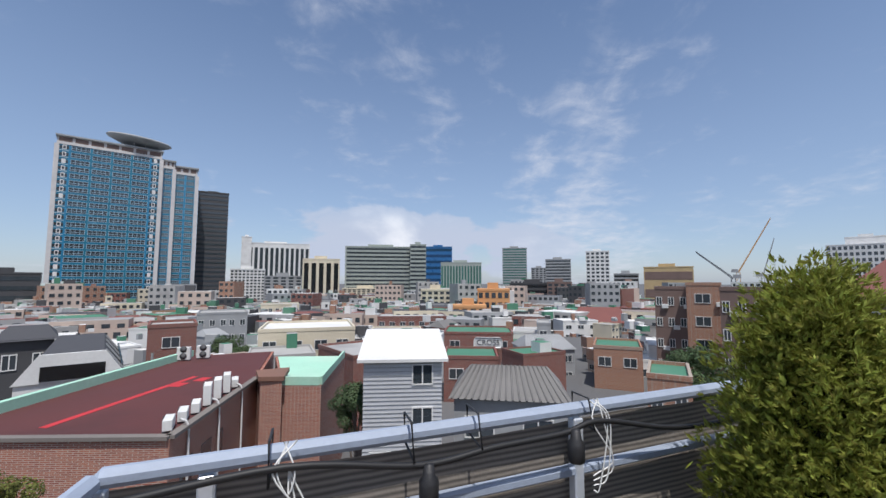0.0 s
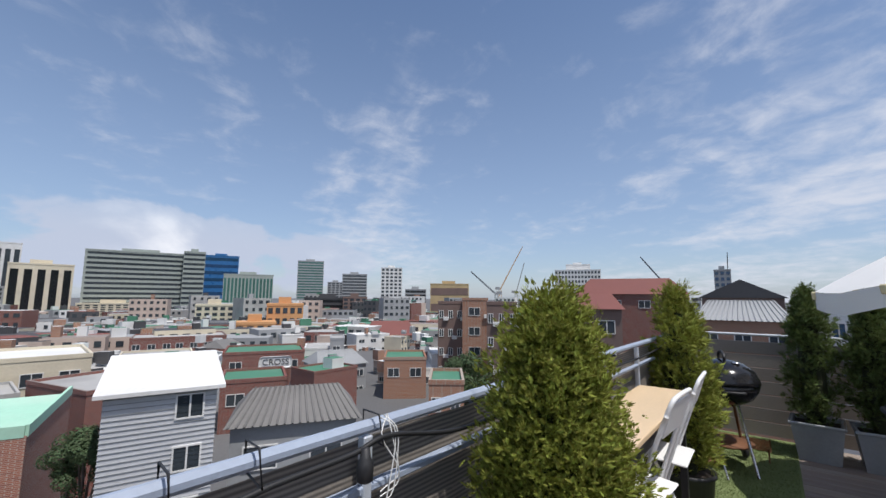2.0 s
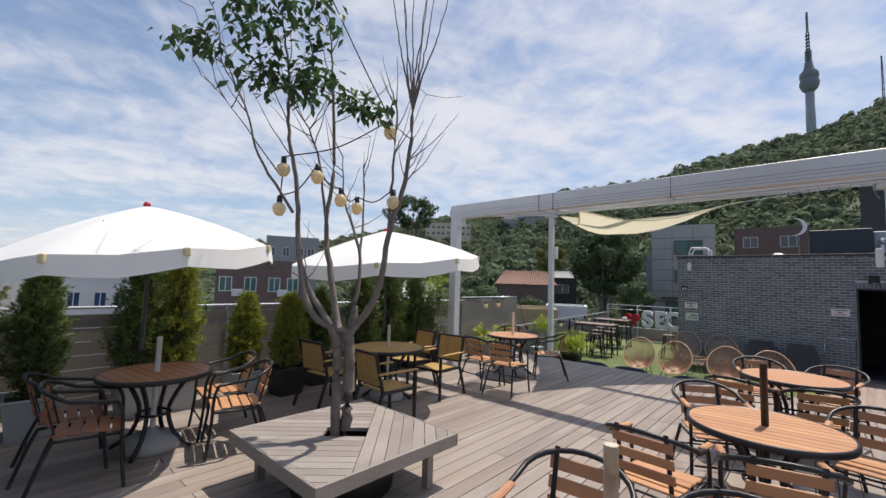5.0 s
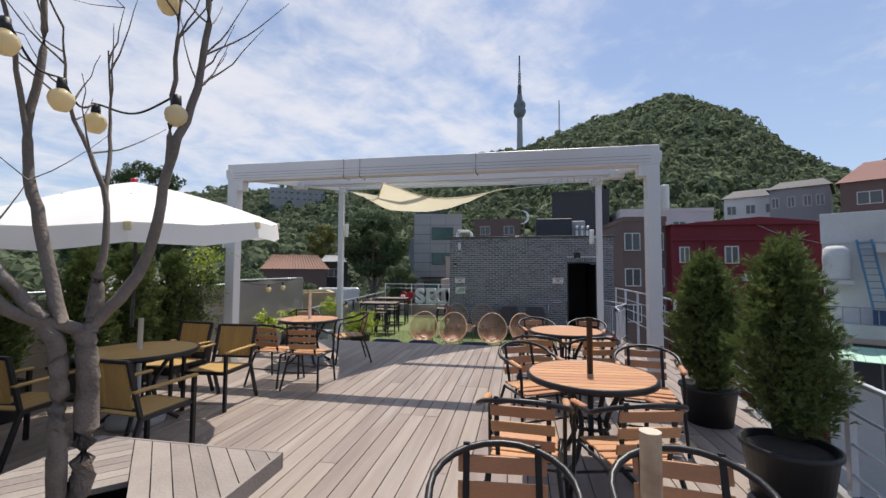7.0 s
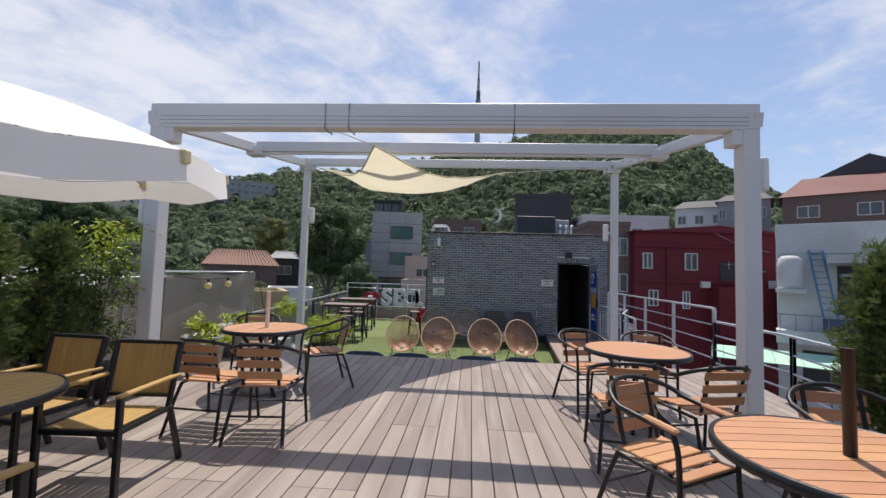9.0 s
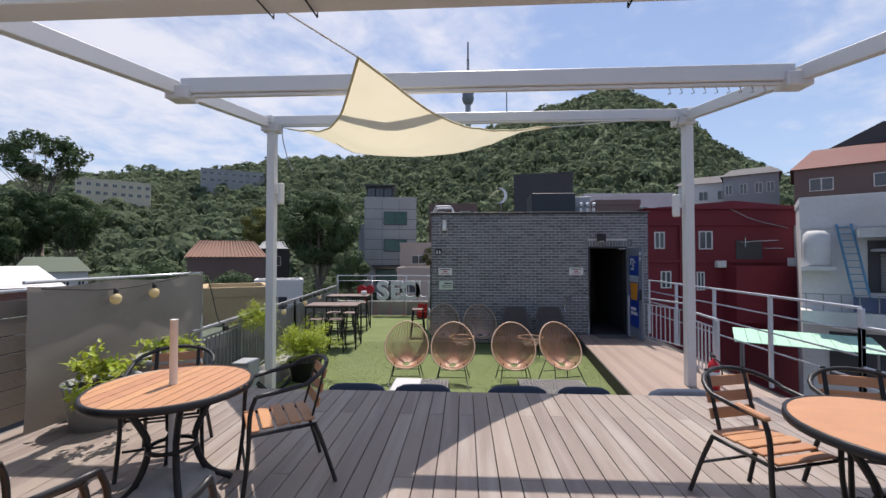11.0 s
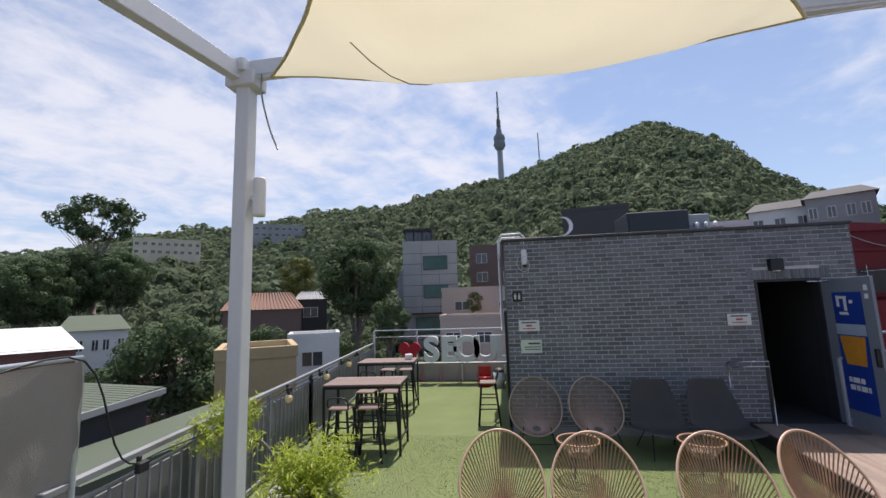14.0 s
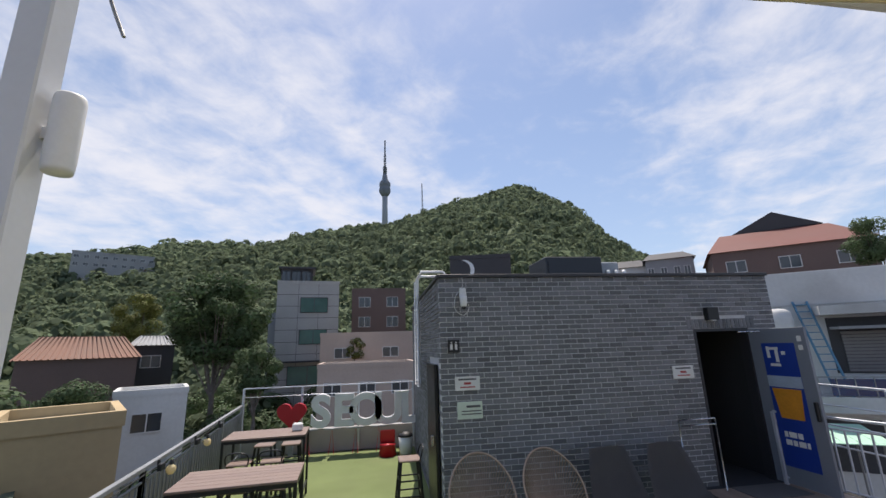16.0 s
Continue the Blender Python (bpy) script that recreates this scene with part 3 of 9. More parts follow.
# things fixed on the front wall
cam_thing = thing("security_camera", "white dome security camera on a brick wall", "camera", pose(-2.42, HY - 0.01, 2.42))
bm = bmesh.new()
span(bm, -0.05, 0.05, -0.05, -0.001, 0.02, 0.16, 0.01)
part("bracket", bm, M_WHITE, cam_thing)
bm = bmesh.new()
lathe(bm, [(0.0, -0.14), (0.03, -0.13), (0.05, -0.1), (0.055, -0.02), (0.05, 0.03), (0.0, 0.04)], 14, 0, -0.08)
part("housing", bm, M_WHITE, cam_thing)
bm = bmesh.new()
lathe(bm, [(0.0, -0.165), (0.03, -0.15), (0.035, -0.12), (0.0, -0.11)], 12, 0, -0.085)
part("lens", bm, M_BLACK, cam_thing)
bm = bmesh.new()
tube(bm, curve_pts([(0, -0.01, 0.36), (0.01, -0.012, 0.2), (-0.1, -0.012, 0.05), (-0.12, -0.012, -0.14), (0, -0.012, -0.24), (0.09, -0.012, -0.14), (0.05, -0.03, 0.0)], 6), 0.005, 5)
part("cable", bm, M_WHITE, cam_thing)


def notice(name, label, x, z, w, h, board, lines):
    s = thing(name, label, "sign", pose(x, HY - 0.012, z))
    bm = bmesh.new()
    span(bm, -w / 2, w / 2, -0.008, 0.0, -h / 2, h / 2, 0.002)
    part("board", bm, board, s)
    for dx, dz, lw, lh, ink in lines:
        bm = bmesh.new()
        span(bm, dx - lw / 2, dx + lw / 2, -0.0115, -0.0085, dz - lh / 2, dz + lh / 2)
        part("writing_line", bm, ink, s)
    return s


ln = [(0, 0.055, 0.26, 0.022, M_INK), (0, 0.0, 0.1, 0.03, M_INK_RED), (0, -0.05, 0.22, 0.016, M_INK_RED)]
notice("notice_sign", "white notice sign with dark and red writing", -2.40, 1.22, 0.36, 0.19, M_PAPER, ln)
notice("notice_sign", "white notice sign with dark and red writing", 1.02, 1.24, 0.36, 0.19, M_PAPER, ln)
notice("notice_sign", "pale green notice sign below a white one", -2.38, 0.86, 0.36, 0.23, M_PAPER_G,
       [(0.05, 0.05, 0.2, 0.03, M_INK), (0.02, -0.01, 0.28, 0.014, M_INK), (0.02, -0.05, 0.28, 0.014, M_INK)])
wc = thing("toilet_sign", "small black toilet sign with two white figures", "sign", pose(-2.58, HY - 0.012, 1.74))
bm = bmesh.new()
span(bm, -0.085, 0.085, -0.01, 0, -0.09, 0.09, 0.003)
part("board", bm, M_BLACK, wc)
for x in (-0.035, 0.035):
    bm = bmesh.new()
    span(bm, x - 0.018, x + 0.018, -0.014, -0.0105, -0.05, 0.03)
    span(bm, x - 0.01, x + 0.01, -0.014, -0.0105, 0.04, 0.06)
    part("figure", bm, M_PAPER, wc)
lamp = thing("wall_lamp", "black box lamp above the doorway", "lamp", pose(1.66, HY - 0.002, 2.12))
bm = bmesh.new()
span(bm, -0.1, 0.1, -0.1, 0, -0.1, 0.1, 0.008)
part("housing", bm, M_BLACK, lamp)
bm = bmesh.new()
lathe(bm, [(0, -0.115), (0.055, -0.115), (0.055, -0.1), (0, -0.1)], 14, 0, -0.05)
part("diffuser", bm, M_PAPER, lamp)

# black side door and frame by the corner, white pipes on the roof edge
side = thing("door_2", "black steel door on the hut's narrow side", "door", pose(HX0 - 0.01, 15.95, GREEN_Z), kind="structure")
bm = bmesh.new()
span(bm, -0.05, 0.0, -0.5, 0.5, 0.02, 2.1, 0.006)
part("door_leaf", bm, M_BLACK, side)
bm = bmesh.new()
span(bm, -0.11, -0.06, -0.42, -0.38, 0.95, 1.1, 0.006)
part("door_handle", bm, M_STEEL, side)
hoop = thing("roof_ladder_hoop", "white tubular ladder hoop over the hut's edge", "ladder")
for y in (17.4, 17.95):
    bm = bmesh.new()
    tube(bm, [(-2.88, y, 1.0), (-2.88, y, 3.1), (-2.8, y, 3.25), (-2.35, y, 3.25), (-2.27, y, 3.15), (-2.27, y, 2.78)], 0.03, 8)
    part("stringer", bm, M_WHITE, hoop)
for k in range(8):
    bm = bmesh.new()
    tube(bm, [(-2.88, 17.4, 1.1 + 0.28 * k), (-2.88, 17.95, 1.1 + 0.28 * k)], 0.018, 6)
    part("rung", bm, M_WHITE, hoop)

# rooftop plant seen over the coping
def roof_box(name, label, cat, x, y, z, sx, sy, sz, m):
    t = thing(name, label, cat, pose(x, y, z))
    bm = bmesh.new()
    span(bm, -sx / 2, sx / 2, -sy / 2, sy / 2, 0, sz, 0.02)
    part("casing", bm, m, t)
    return t


M_DKPANEL = mat("dark_blue_grey_panel", (0.03, 0.036, 0.045), 0.5, var=0.1, scale=2, fine=40, bump=0.1)
big = roof_box("rooftop_unit", "dark panelled rooftop service box", "rooftop unit", 1.2, 19.2, HTOP + 0.055, 1.5, 1.2, 1.05, M_DKPANEL)
bm = bmesh.new()
span(bm, -0.7, 0.7, -0.63, -0.605, 0.1, 0.95)
part("panel", bm, M_DKPANEL, big)
ac = roof_box("air_conditioner", "pale grey air conditioner with white pipes", "air conditioner", 2.25, 19.0, HTOP + 0.055, 0.55, 0.4, 0.95, M_GALV)
for k in range(3):
    bm = bmesh.new()
    x = -0.1 + k * 0.22
    tube(bm, curve_pts([(x, -0.3, 0), (x, -0.3, 0.6), (x + 0.03, -0.26, 0.68), (x + 0.06, -0.18, 0.7)], 5), 0.05, 8)
    part("pipe", bm, M_WHITE, ac)
dome = thing("roof_dome_lamp", "white plastic dome on the hut roof", "dome", pose(-0.35, 18.2, HTOP + 0.05))
bm = bmesh.new()
lathe(bm, [(0.24, 0), (0.24, 0.08), (0.2, 0.2), (0.1, 0.27), (0.0, 0.28)], 18)
part("cover", bm, M_WHITE, dome)
moon = thing("crescent_sign", "pale crescent shaped metal sign on a pole", "sign", pose(-0.05, 26.0, 2.0))
bm = bmesh.new()
ring = [(0.42 * math.cos(a), 0.42 * math.sin(a)) for a in np.linspace(-1.9, 1.9, 18)] + [(0.12 + 0.36 * math.cos(a) - 0.22, 0.40 * math.sin(a)) for a in np.linspace(1.75, -1.75, 16)]
slab(bm, ring, -0.03, 0.03)
bmesh.ops.rotate(bm, verts=bm.verts, matrix=Matrix.Rotation(radians(90), 3, "X"))
ob = part("crescent", bm, M_LETTER, moon)
ob.matrix_basis = pose(0, 0, 2.9)
bm = bmesh.new()
tube(bm, [(0, 0, -6), (0.1, 0, 2.5)], 0.04, 6)
part("pole", bm, M_RAIL_GREY, moon)


# ---- railings ----
def rail_run(name, label, pts, z0, top, mids, mat_rail, gap=0.13, balusters=True, r=0.022, post_every=1.6, flat=False):
    t = thing(name, label, "railing", kind="structure")
    for (ax, ay), (bx, by) in zip(pts, pts[1:]):
        L = math.hypot(bx - ax, by - ay)
        bm = bmesh.new()
        bar(bm, (ax, ay, top), (bx, by, top), 0.06 if flat else r * 2, 0.05 if flat else r * 2, 0.006)
        part("top_rail", bm, mat_rail, t)
        for mz in mids:
            bm = bmesh.new()
            tube(bm, [(ax, ay, mz), (bx, by, mz)], r * 0.7, 6)
            part("mid_rail", bm, mat_rail, t)
        n = max(1, round(L / post_every))
        for k in range(n + 1):
            f = k / n
            bm = bmesh.new()
            span(bm, ax + (bx - ax) * f - 0.025, ax + (bx - ax) * f + 0.025, ay + (by - ay) * f - 0.025, ay + (by - ay) * f + 0.025, z0, top - 0.005, 0.004)
            part("post", bm, mat_rail, t)
        if balusters:
            n = int(L / gap)
            for k in range(1, n):
                f = k / n
                bm = bmesh.new()
                x, y = ax + (bx - ax) * f, ay + (by - ay) * f
                span(bm, x - 0.009, x + 0.009, y - 0.009, y + 0.009, z0 + 0.08, mids[0])
                part("baluster", bm, mat_rail, t)
    return t


rail_run("railing_west", "grey painted steel railing with upright bars beside the turf", [(-5.78, 9.95), (-6.25, 14.6), (-6.85, 19.95)], GREEN_Z, 0.52, [0.38, GREEN_Z + 0.08], M_RAIL_GREY, flat=True)
bm = bmesh.new()
bar(bm, (-5.86, 9.95, -0.12), (-6.93, 19.95, -0.12), 0.02, 0.86)
tagged(part("railing_backing", bm, mat("ribbed_grey_sheet", (0.19, 0.195, 0.2), 0.6, metal=0.2, var=0.15, scale=3, stain=(0.12, 0.11, 0.1))), "ribbed grey metal sheet behind the railing bars", "sheet", kind="structure")
rail_run("railing_south", "grey steel railing at the far end of the turf", [(-6.85, 20.05), (-2.8, 20.05)], GREEN_Z, 0.9, [0.7], M_RAIL_LIGHT, balusters=False, r=0.015)
bm = bmesh.new()
span(bm, -6.9, -2.8, 20.1, 20.3, GREEN_Z, -0.1)
tagged(part("wall_end_kerb", bm, M_CONCRETE), "low concrete kerb at the terrace end", "wall", kind="structure")
rail_run("railing_east_walkway", "grey railing with upright bars along the walkway", [(2.3, 14.95), (2.75, 13.2), (2.2, 12.0), (2.05, 10.9)], WALK_Z, 0.62, [0.48, WALK_Z + 0.1], M_RAIL_LIGHT, r=0.018)
rail_run("railing_east", "galvanised three-bar railing along the terrace edge", [(2.72, 9.3), (2.95, 15.3)], WALK_Z, 1.0, [0.72, 0.44, 0.16], M_RAIL_LIGHT, balusters=False, r=0.018)
rail_run("railing_east_deck", "galvanised three-bar railing beside the deck", [(right_edge(2.2) + 0.1, 2.2), (right_edge(7.6) + 0.1, 7.6), (2.72, 9.3)], -0.05, 0.78, [0.55, 0.32, 0.1], M_RAIL_LIGHT, balusters=False, r=0.018)

# north rail with cloth below, close to the start of the walk
north_rail = thing("railing_north", "pale steel railing backed with ribbed shade cloth", "railing", kind="structure")
RY, RZ = -1.15, 1.38
bm = bmesh.new()
bar(bm, (0.92, RY, RZ), (-5.9, RY, RZ), 0.032, 0.034, 0.011)
part("top_rail", bm, M_RAIL_BLUE, north_rail)
bm = bmesh.new()
bar(bm, (0.915, RY + 0.012, RZ), (1.72, 2.2, RZ - 0.25), 0.032, 0.034, 0.011)
part("top_rail", bm, M_RAIL_BLUE, north_rail)
bm = bmesh.new()
bar(bm, (0.92, RY, RZ - 0.152), (-5.9, RY, RZ - 0.152), 0.026, 0.026, 0.006)
part("mid_rail", bm, M_RAIL_BLUE, north_rail)
for x in (0.915, 0.75, -0.1, -2.7, -5.9):
    bm = bmesh.new()
    span(bm, x - 0.015, x + 0.015, RY - 0.015, RY + 0.015, 0.28, RZ - 0.02, 0.004)
    part("post", bm, M_RAIL_LIGHT, north_rail)
bm = bmesh.new()
cols = 160
prev = None
for i in range(cols + 1):
    x = 0.91 - i * 6.8 / cols
    row = []
    for j in range(9):
        zz = RZ - 0.035 - 0.012 * abs(math.sin(i * 0.11)) - j * 0.13
        row.append(bm.verts.new((x, RY - 0.035 + 0.012 * noise.noise(Vector((x * 3, zz * 2, 0))), zz)))
    if prev:
        for j in range(8):
            bm.faces.new((prev[j], prev[j + 1], row[j + 1], row[j]))
    prev = row
M_MESH = mat("ribbed_black_mesh_cloth", (0.075, 0.068, 0.06), 0.85, var=0.12, scale=2, fine=60, bump=0.3, trans=0.3)
nt = M_MESH.node_tree
wv = nt.nodes.new("ShaderNodeTexWave")
wv.bands_direction = "Z"
wv.inputs["Scale"].default_value, wv.inputs["Distortion"].default_value = 22, 0.9
wv.inputs["Detail Scale"].default_value = 0.6
gp = nt.nodes.new("ShaderNodeNewGeometry")
nt.links.new(gp.outputs["Position"], wv.inputs["Vector"])
mixc = nt.nodes.new("ShaderNodeMix")
mixc.data_type = "RGBA"
nt.links.new(wv.outputs["Fac"], mixc.inputs[0])
mixc.inputs[6].default_value, mixc.inputs[7].default_value = (0.13, 0.115, 0.1, 1), (0.36, 0.32, 0.275, 1)
nt.links.new(mixc.outputs[2], nt.nodes["Principled BSDF"].inputs["Base Color"])
part("cloth", bm, M_MESH, north_rail, "ribbed dark shade cloth", smooth=True)

# shade-cloth screen along the west side
screen = thing("wall_screen", "tan grey slatted wind screen behind the planters", "screen", kind="structure")
SX = -6.1
for i in range(9):
    y0, y1 = -1.15 + i * 1.22, -1.15 + (i + 1) * 1.22
    for j in range(7):
        bm = bmesh.new()
        span(bm, SX - 0.02, SX, y0 + 0.02, y1 - 0.02, 0.03 + j * 0.166, 0.03 + (j + 1) * 0.166 - 0.008, 0.003)
        part("panel_board", bm, M_PANEL, screen)
    bm = bmesh.new()
    span(bm, SX - 0.05, SX + 0.01, y0 - 0.02, y0 + 0.02, 0.0, 1.24, 0.004)
    part("post", bm, M_RAIL_GREY, screen)
bm = bmesh.new()
tube(bm, [(SX, -1.15, 1.27), (SX, 9.9, 1.27)], 0.018, 6)
part("top_wire", bm, M_RAIL_LIGHT, screen)
bm = bmesh.new()
prev = None
for i in range(25):
    y = 7.75 + i * 0.1
    row = [bm.verts.new((-5.78 - 0.02 + 0.03 * noise.noise(Vector((y * 2, j * 0.5, 3))) + (0.03 if i == 24 else 0), y, 1.32 - 0.015 * math.sin(i * 0.5) - j * 0.18)) for j in range(9)]
    if prev:
        for j in range(8):
            bm.faces.new((prev[j], row[j], row[j + 1], prev[j + 1]))
    prev = row
part("cloth", bm, M_SCREEN, screen, "taut grey shade cloth", smooth=True)
bm = bmesh.new()
tube(bm, [(-5.78, 7.7, 1.36), (-5.78, 10.15, 1.36)], 0.018, 6)
tube(bm, [(-5.78, 10.15, 1.36), (-5.78, 10.15, GREEN_Z)], 0.02, 6)
part("frame_tube", bm, M_RAIL_LIGHT, screen)


# ---- seats and tables ----
def bistro_chair(slat_mat, pads, label):
    c = thing("garden_chair", label, "chair")
    for k in range(5):
        bm = bmesh.new()
        y = -0.17 + k * 0.09
        z = 0.44 + 0.012 * math.cos(k - 2) + (0.012 if k == 0 else 0)
        box(bm, 0, y, z, 0.42 - 0.012 * (4 - k) * 0.6, 0.075, 0.016, Matrix.Rotation(radians(-4 + k * 1.5), 4, "X"), 0.004)
        part("seat_slat", bm, slat_mat, c)
    for k in range(3):
        bm = bmesh.new()
        z = 0.55 + k * 0.098
        box(bm, 0, -0.225 - 0.022 * k - 0.01, z, 0.37, 0.015, 0.068, Matrix.Rotation(radians(14), 4, "X"), 0.004)
        part("back_slat", bm, slat_mat, c)
    for s in (-1, 1):
        bm = bmesh.new()
        bar(bm, (s * 0.15, -0.19, 0.43), (s * 0.15, -0.295, 0.83), 0.028, 0.012, 0.003)
        part("back_bar", bm, M_BLACK, c)
        bm = bmesh.new()
        tube(bm, curve_pts([(s * 0.27, 0.26, 0.0), (s * 0.255, 0.225, 0.3), (s * 0.255, 0.215, 0.56), (s * 0.25, 0.18, 0.675)], 5), 0.0145, 8)
        part("leg", bm, M_BLACK, c)
        bm = bmesh.new()
        tube(bm, curve_pts([(s * 0.25, -0.34, 0.0), (s * 0.22, -0.26, 0.26), (s * 0.2, -0.2, 0.42)], 5), 0.0145, 8)
        part("leg", bm, M_BLACK, c)
        bm = bmesh.new()
        tube(bm, [(s * 0.23, 0.22, 0.42), (s * 0.205, -0.2, 0.415)], 0.012, 6)
        part("seat_rail", bm, M_BLACK, c)
        if pads:
            bm = bmesh.new()
            box(bm, s * 0.262, 0.12, 0.697, 0.046, 0.2, 0.028, Matrix.Rotation(radians(-6), 4, "X"), 0.01)
            part("arm_pad", bm, M_TEAK, c, "pale wooden arm pad")
    bm = bmesh.new()
    pts = [(-0.25, 0.18, 0.675), (-0.275, 0.05, 0.695), (-0.285, -0.12, 0.72)]
    pts += [(-0.285 * math.cos(a), -0.12 - 0.2 * math.sin(a), 0.72 + 0.1 * math.sin(a)) for a in np.linspace(0.25, math.pi - 0.25, 11)]
    pts += [(0.285, -0.12, 0.72), (0.275, 0.05, 0.695), (0.25, 0.18, 0.675)]
    tube(bm, pts, 0.0155, 8)
    part("arm_loop", bm, M_BLACK, c)
    for y, z in ((0.235, 0.2), (-0.27, 0.22), (0.21, 0.405)):
        bm = bmesh.new()
        tube(bm, [(-0.235, y, z), (0.235, y, z)], 0.009, 6)
        part("stretcher", bm, M_BLACK, c)
    return c


def tan_chair():
    c = thing("armchair", "black framed garden armchair with tan slats", "chair")
    for k in range(9):
        bm = bmesh.new()
        span(bm, -0.215 + k * 0.048, -0.215 + k * 0.048 + 0.044, -0.2, 0.25, 0.425, 0.438, 0.003)
        part("seat_slat", bm, M_TAN_SLAT, c)
    for k in range(9):
        bm = bmesh.new()
        box(bm, -0.193 + k * 0.048, -0.285, 0.68, 0.044, 0.012, 0.36, Matrix.Rotation(radians(9), 4, "X"), 0.003)
        part("back_slat", bm, M_TAN_SLAT, c)
    for s in (-1, 1):
        bm = bmesh.new()
        bar(bm, (s * 0.25, 0.26, 0), (s * 0.25, 0.26, 0.63), 0.035, 0.035, 0.004)
        part("leg", bm, M_BLACK, c)
        bm = bmesh.new()
        bar(bm, (s * 0.25, -0.36, 0), (s * 0.25, -0.21, 0.44), 0.035, 0.035, 0.004)
        part("leg", bm, M_BLACK, c)
        bm = bmesh.new()
        bar(bm, (s * 0.24, -0.21, 0.42), (s * 0.24, -0.325, 0.88), 0.03, 0.035, 0.004)
        part("back_post", bm, M_BLACK, c)
        bm = bmesh.new()
        bar(bm, (s * 0.245, 0.26, 0.42), (s * 0.245, -0.21, 0.42), 0.03, 0.035, 0.004)
        part("seat_rail", bm, M_BLACK, c)
        bm = bmesh.new()
        box(bm, s * 0.252, 0.0, 0.642, 0.045, 0.58, 0.022, None, 0.006)
        part("arm_pad", bm, M_TAN_SLAT, c, "tan armrest strip")
    bm = bmesh.new()
    bar(bm, (-0.24, -0.325, 0.87), (0.24, -0.325, 0.87), 0.03, 0.03, 0.004)
    part("back_rail", bm, M_BLACK, c)
    bm = bmesh.new()
    bar(bm, (-0.24, -0.245, 0.5), (0.24, -0.245, 0.5), 0.025, 0.025, 0.004)
    part("back_rail", bm, M_BLACK, c)
    bm = bmesh.new()
    bar(bm, (-0.24, 0.255, 0.415), (0.24, 0.255, 0.415), 0.03, 0.035, 0.004)
    part("front_rail", bm, M_BLACK, c)
    return c


def round_table(slat_mat, label, stub, r=0.485, base=True, slat=0.088, tall=1.0):
    t = thing("round_table", label, "table")
    n = int(2 * r / slat)
    for k in range(n):
        y0 = -n * slat / 2 + k * slat
        y1 = y0 + slat - 0.006
        ring = []
        for y in (y0, (y0 + y1) / 2, y1):
            ring.append((math.sqrt(max(0.0016, (r - 0.02) ** 2 - y * y)), y))
        poly = [(x, y) for x, y in ring] + [(-x, y) for x, y in ring[::-1]]
        if n == 1:
            poly = [((r - 0.02) * math.cos(q * math.tau / 40), (r - 0.02) * math.sin(q * math.tau / 40)) for q in range(40)]
        bm = bmesh.new()
        slab(bm, poly, 0.722, 0.742)
        part("top_slat", bm, slat_mat, t)
    bm = bmesh.new()
    lathe(bm, [(r - 0.022, 0.70), (r, 0.70), (r + 0.004, 0.715), (r, 0.744), (r - 0.014, 0.746), (r - 0.022, 0.735)], 40, close=False)
    part("rim", bm, M_BLACK, t)
    bm = bmesh.new()
    lathe(bm, [(0.0, 0.70), (r - 0.01, 0.70), (r - 0.01, 0.716), (0.0, 0.716)], 32, close=False)
    part("under_plate", bm, M_BLACK, t)
    for k in range(4):
        a = math.tau * (k + 0.5) / 4
        bm = bmesh.new()
        pts = curve_pts([(0.30, 0, 0.70), (0.2, 0, 0.55), (0.13, 0, 0.36), (0.2, 0, 0.14), (0.36, 0, 0.012)], 5)
        tube(bm, [(p.x * math.cos(a), p.x * math.sin(a), p.z) for p in pts], 0.021, 8)
        part("leg", bm, M_BLACK, t)
    bm = bmesh.new()
    lathe(bm, [(0.13, 0.33), (0.15, 0.33), (0.15, 0.35), (0.13, 0.35)], 20, close=False)
    part("leg_ring", bm, M_BLACK, t)
    if stub is not None:
        bm = bmesh.new()
        tube(bm, [(0, 0, 0.1), (0, 0, tall)], 0.024, 12)
        part("umbrella_tube", bm, stub, t)
    if base:
        bm = bmesh.new()
        lathe(bm, [(0.0, 0.0), (0.25, 0.0), (0.26, 0.03), (0.25, 0.09), (0.2, 0.13), (0.06, 0.15), (0.05, 0.2), (0.0, 0.2)], 28)
        part("umbrella_base", bm, M_CONCRETE, t)
    return t


G1 = "chairs around the round tables"
pad_chair = bistro_chair(M_TEAK, True, "black tube garden chair with orange wood slats and arm pads")
pad_chair["group"] = G1
plain_chair = bistro_chair(M_TEAK, False, "black tube garden chair with orange wood slats")
plain_chair["group"] = G1
brown_chair = bistro_chair(M_BROWN_SLAT, False, "black tube garden chair with brown wood slats")
brown_chair["group"] = G1
tan = tan_chair()
tan["group"] = "tan armchairs around the round table"
used = set()


def put(ob, x, y, yaw, z=0.0):
    """Sets a pattern at its first place and copies it for the others."""
    if ob.name in used:
        return copy_thing(ob, pose(x, y, z, 0, 0, yaw))
    used.add(ob.name)
    ob.matrix_basis = pose(x, y, z, 0, 0, yaw)
    return ob


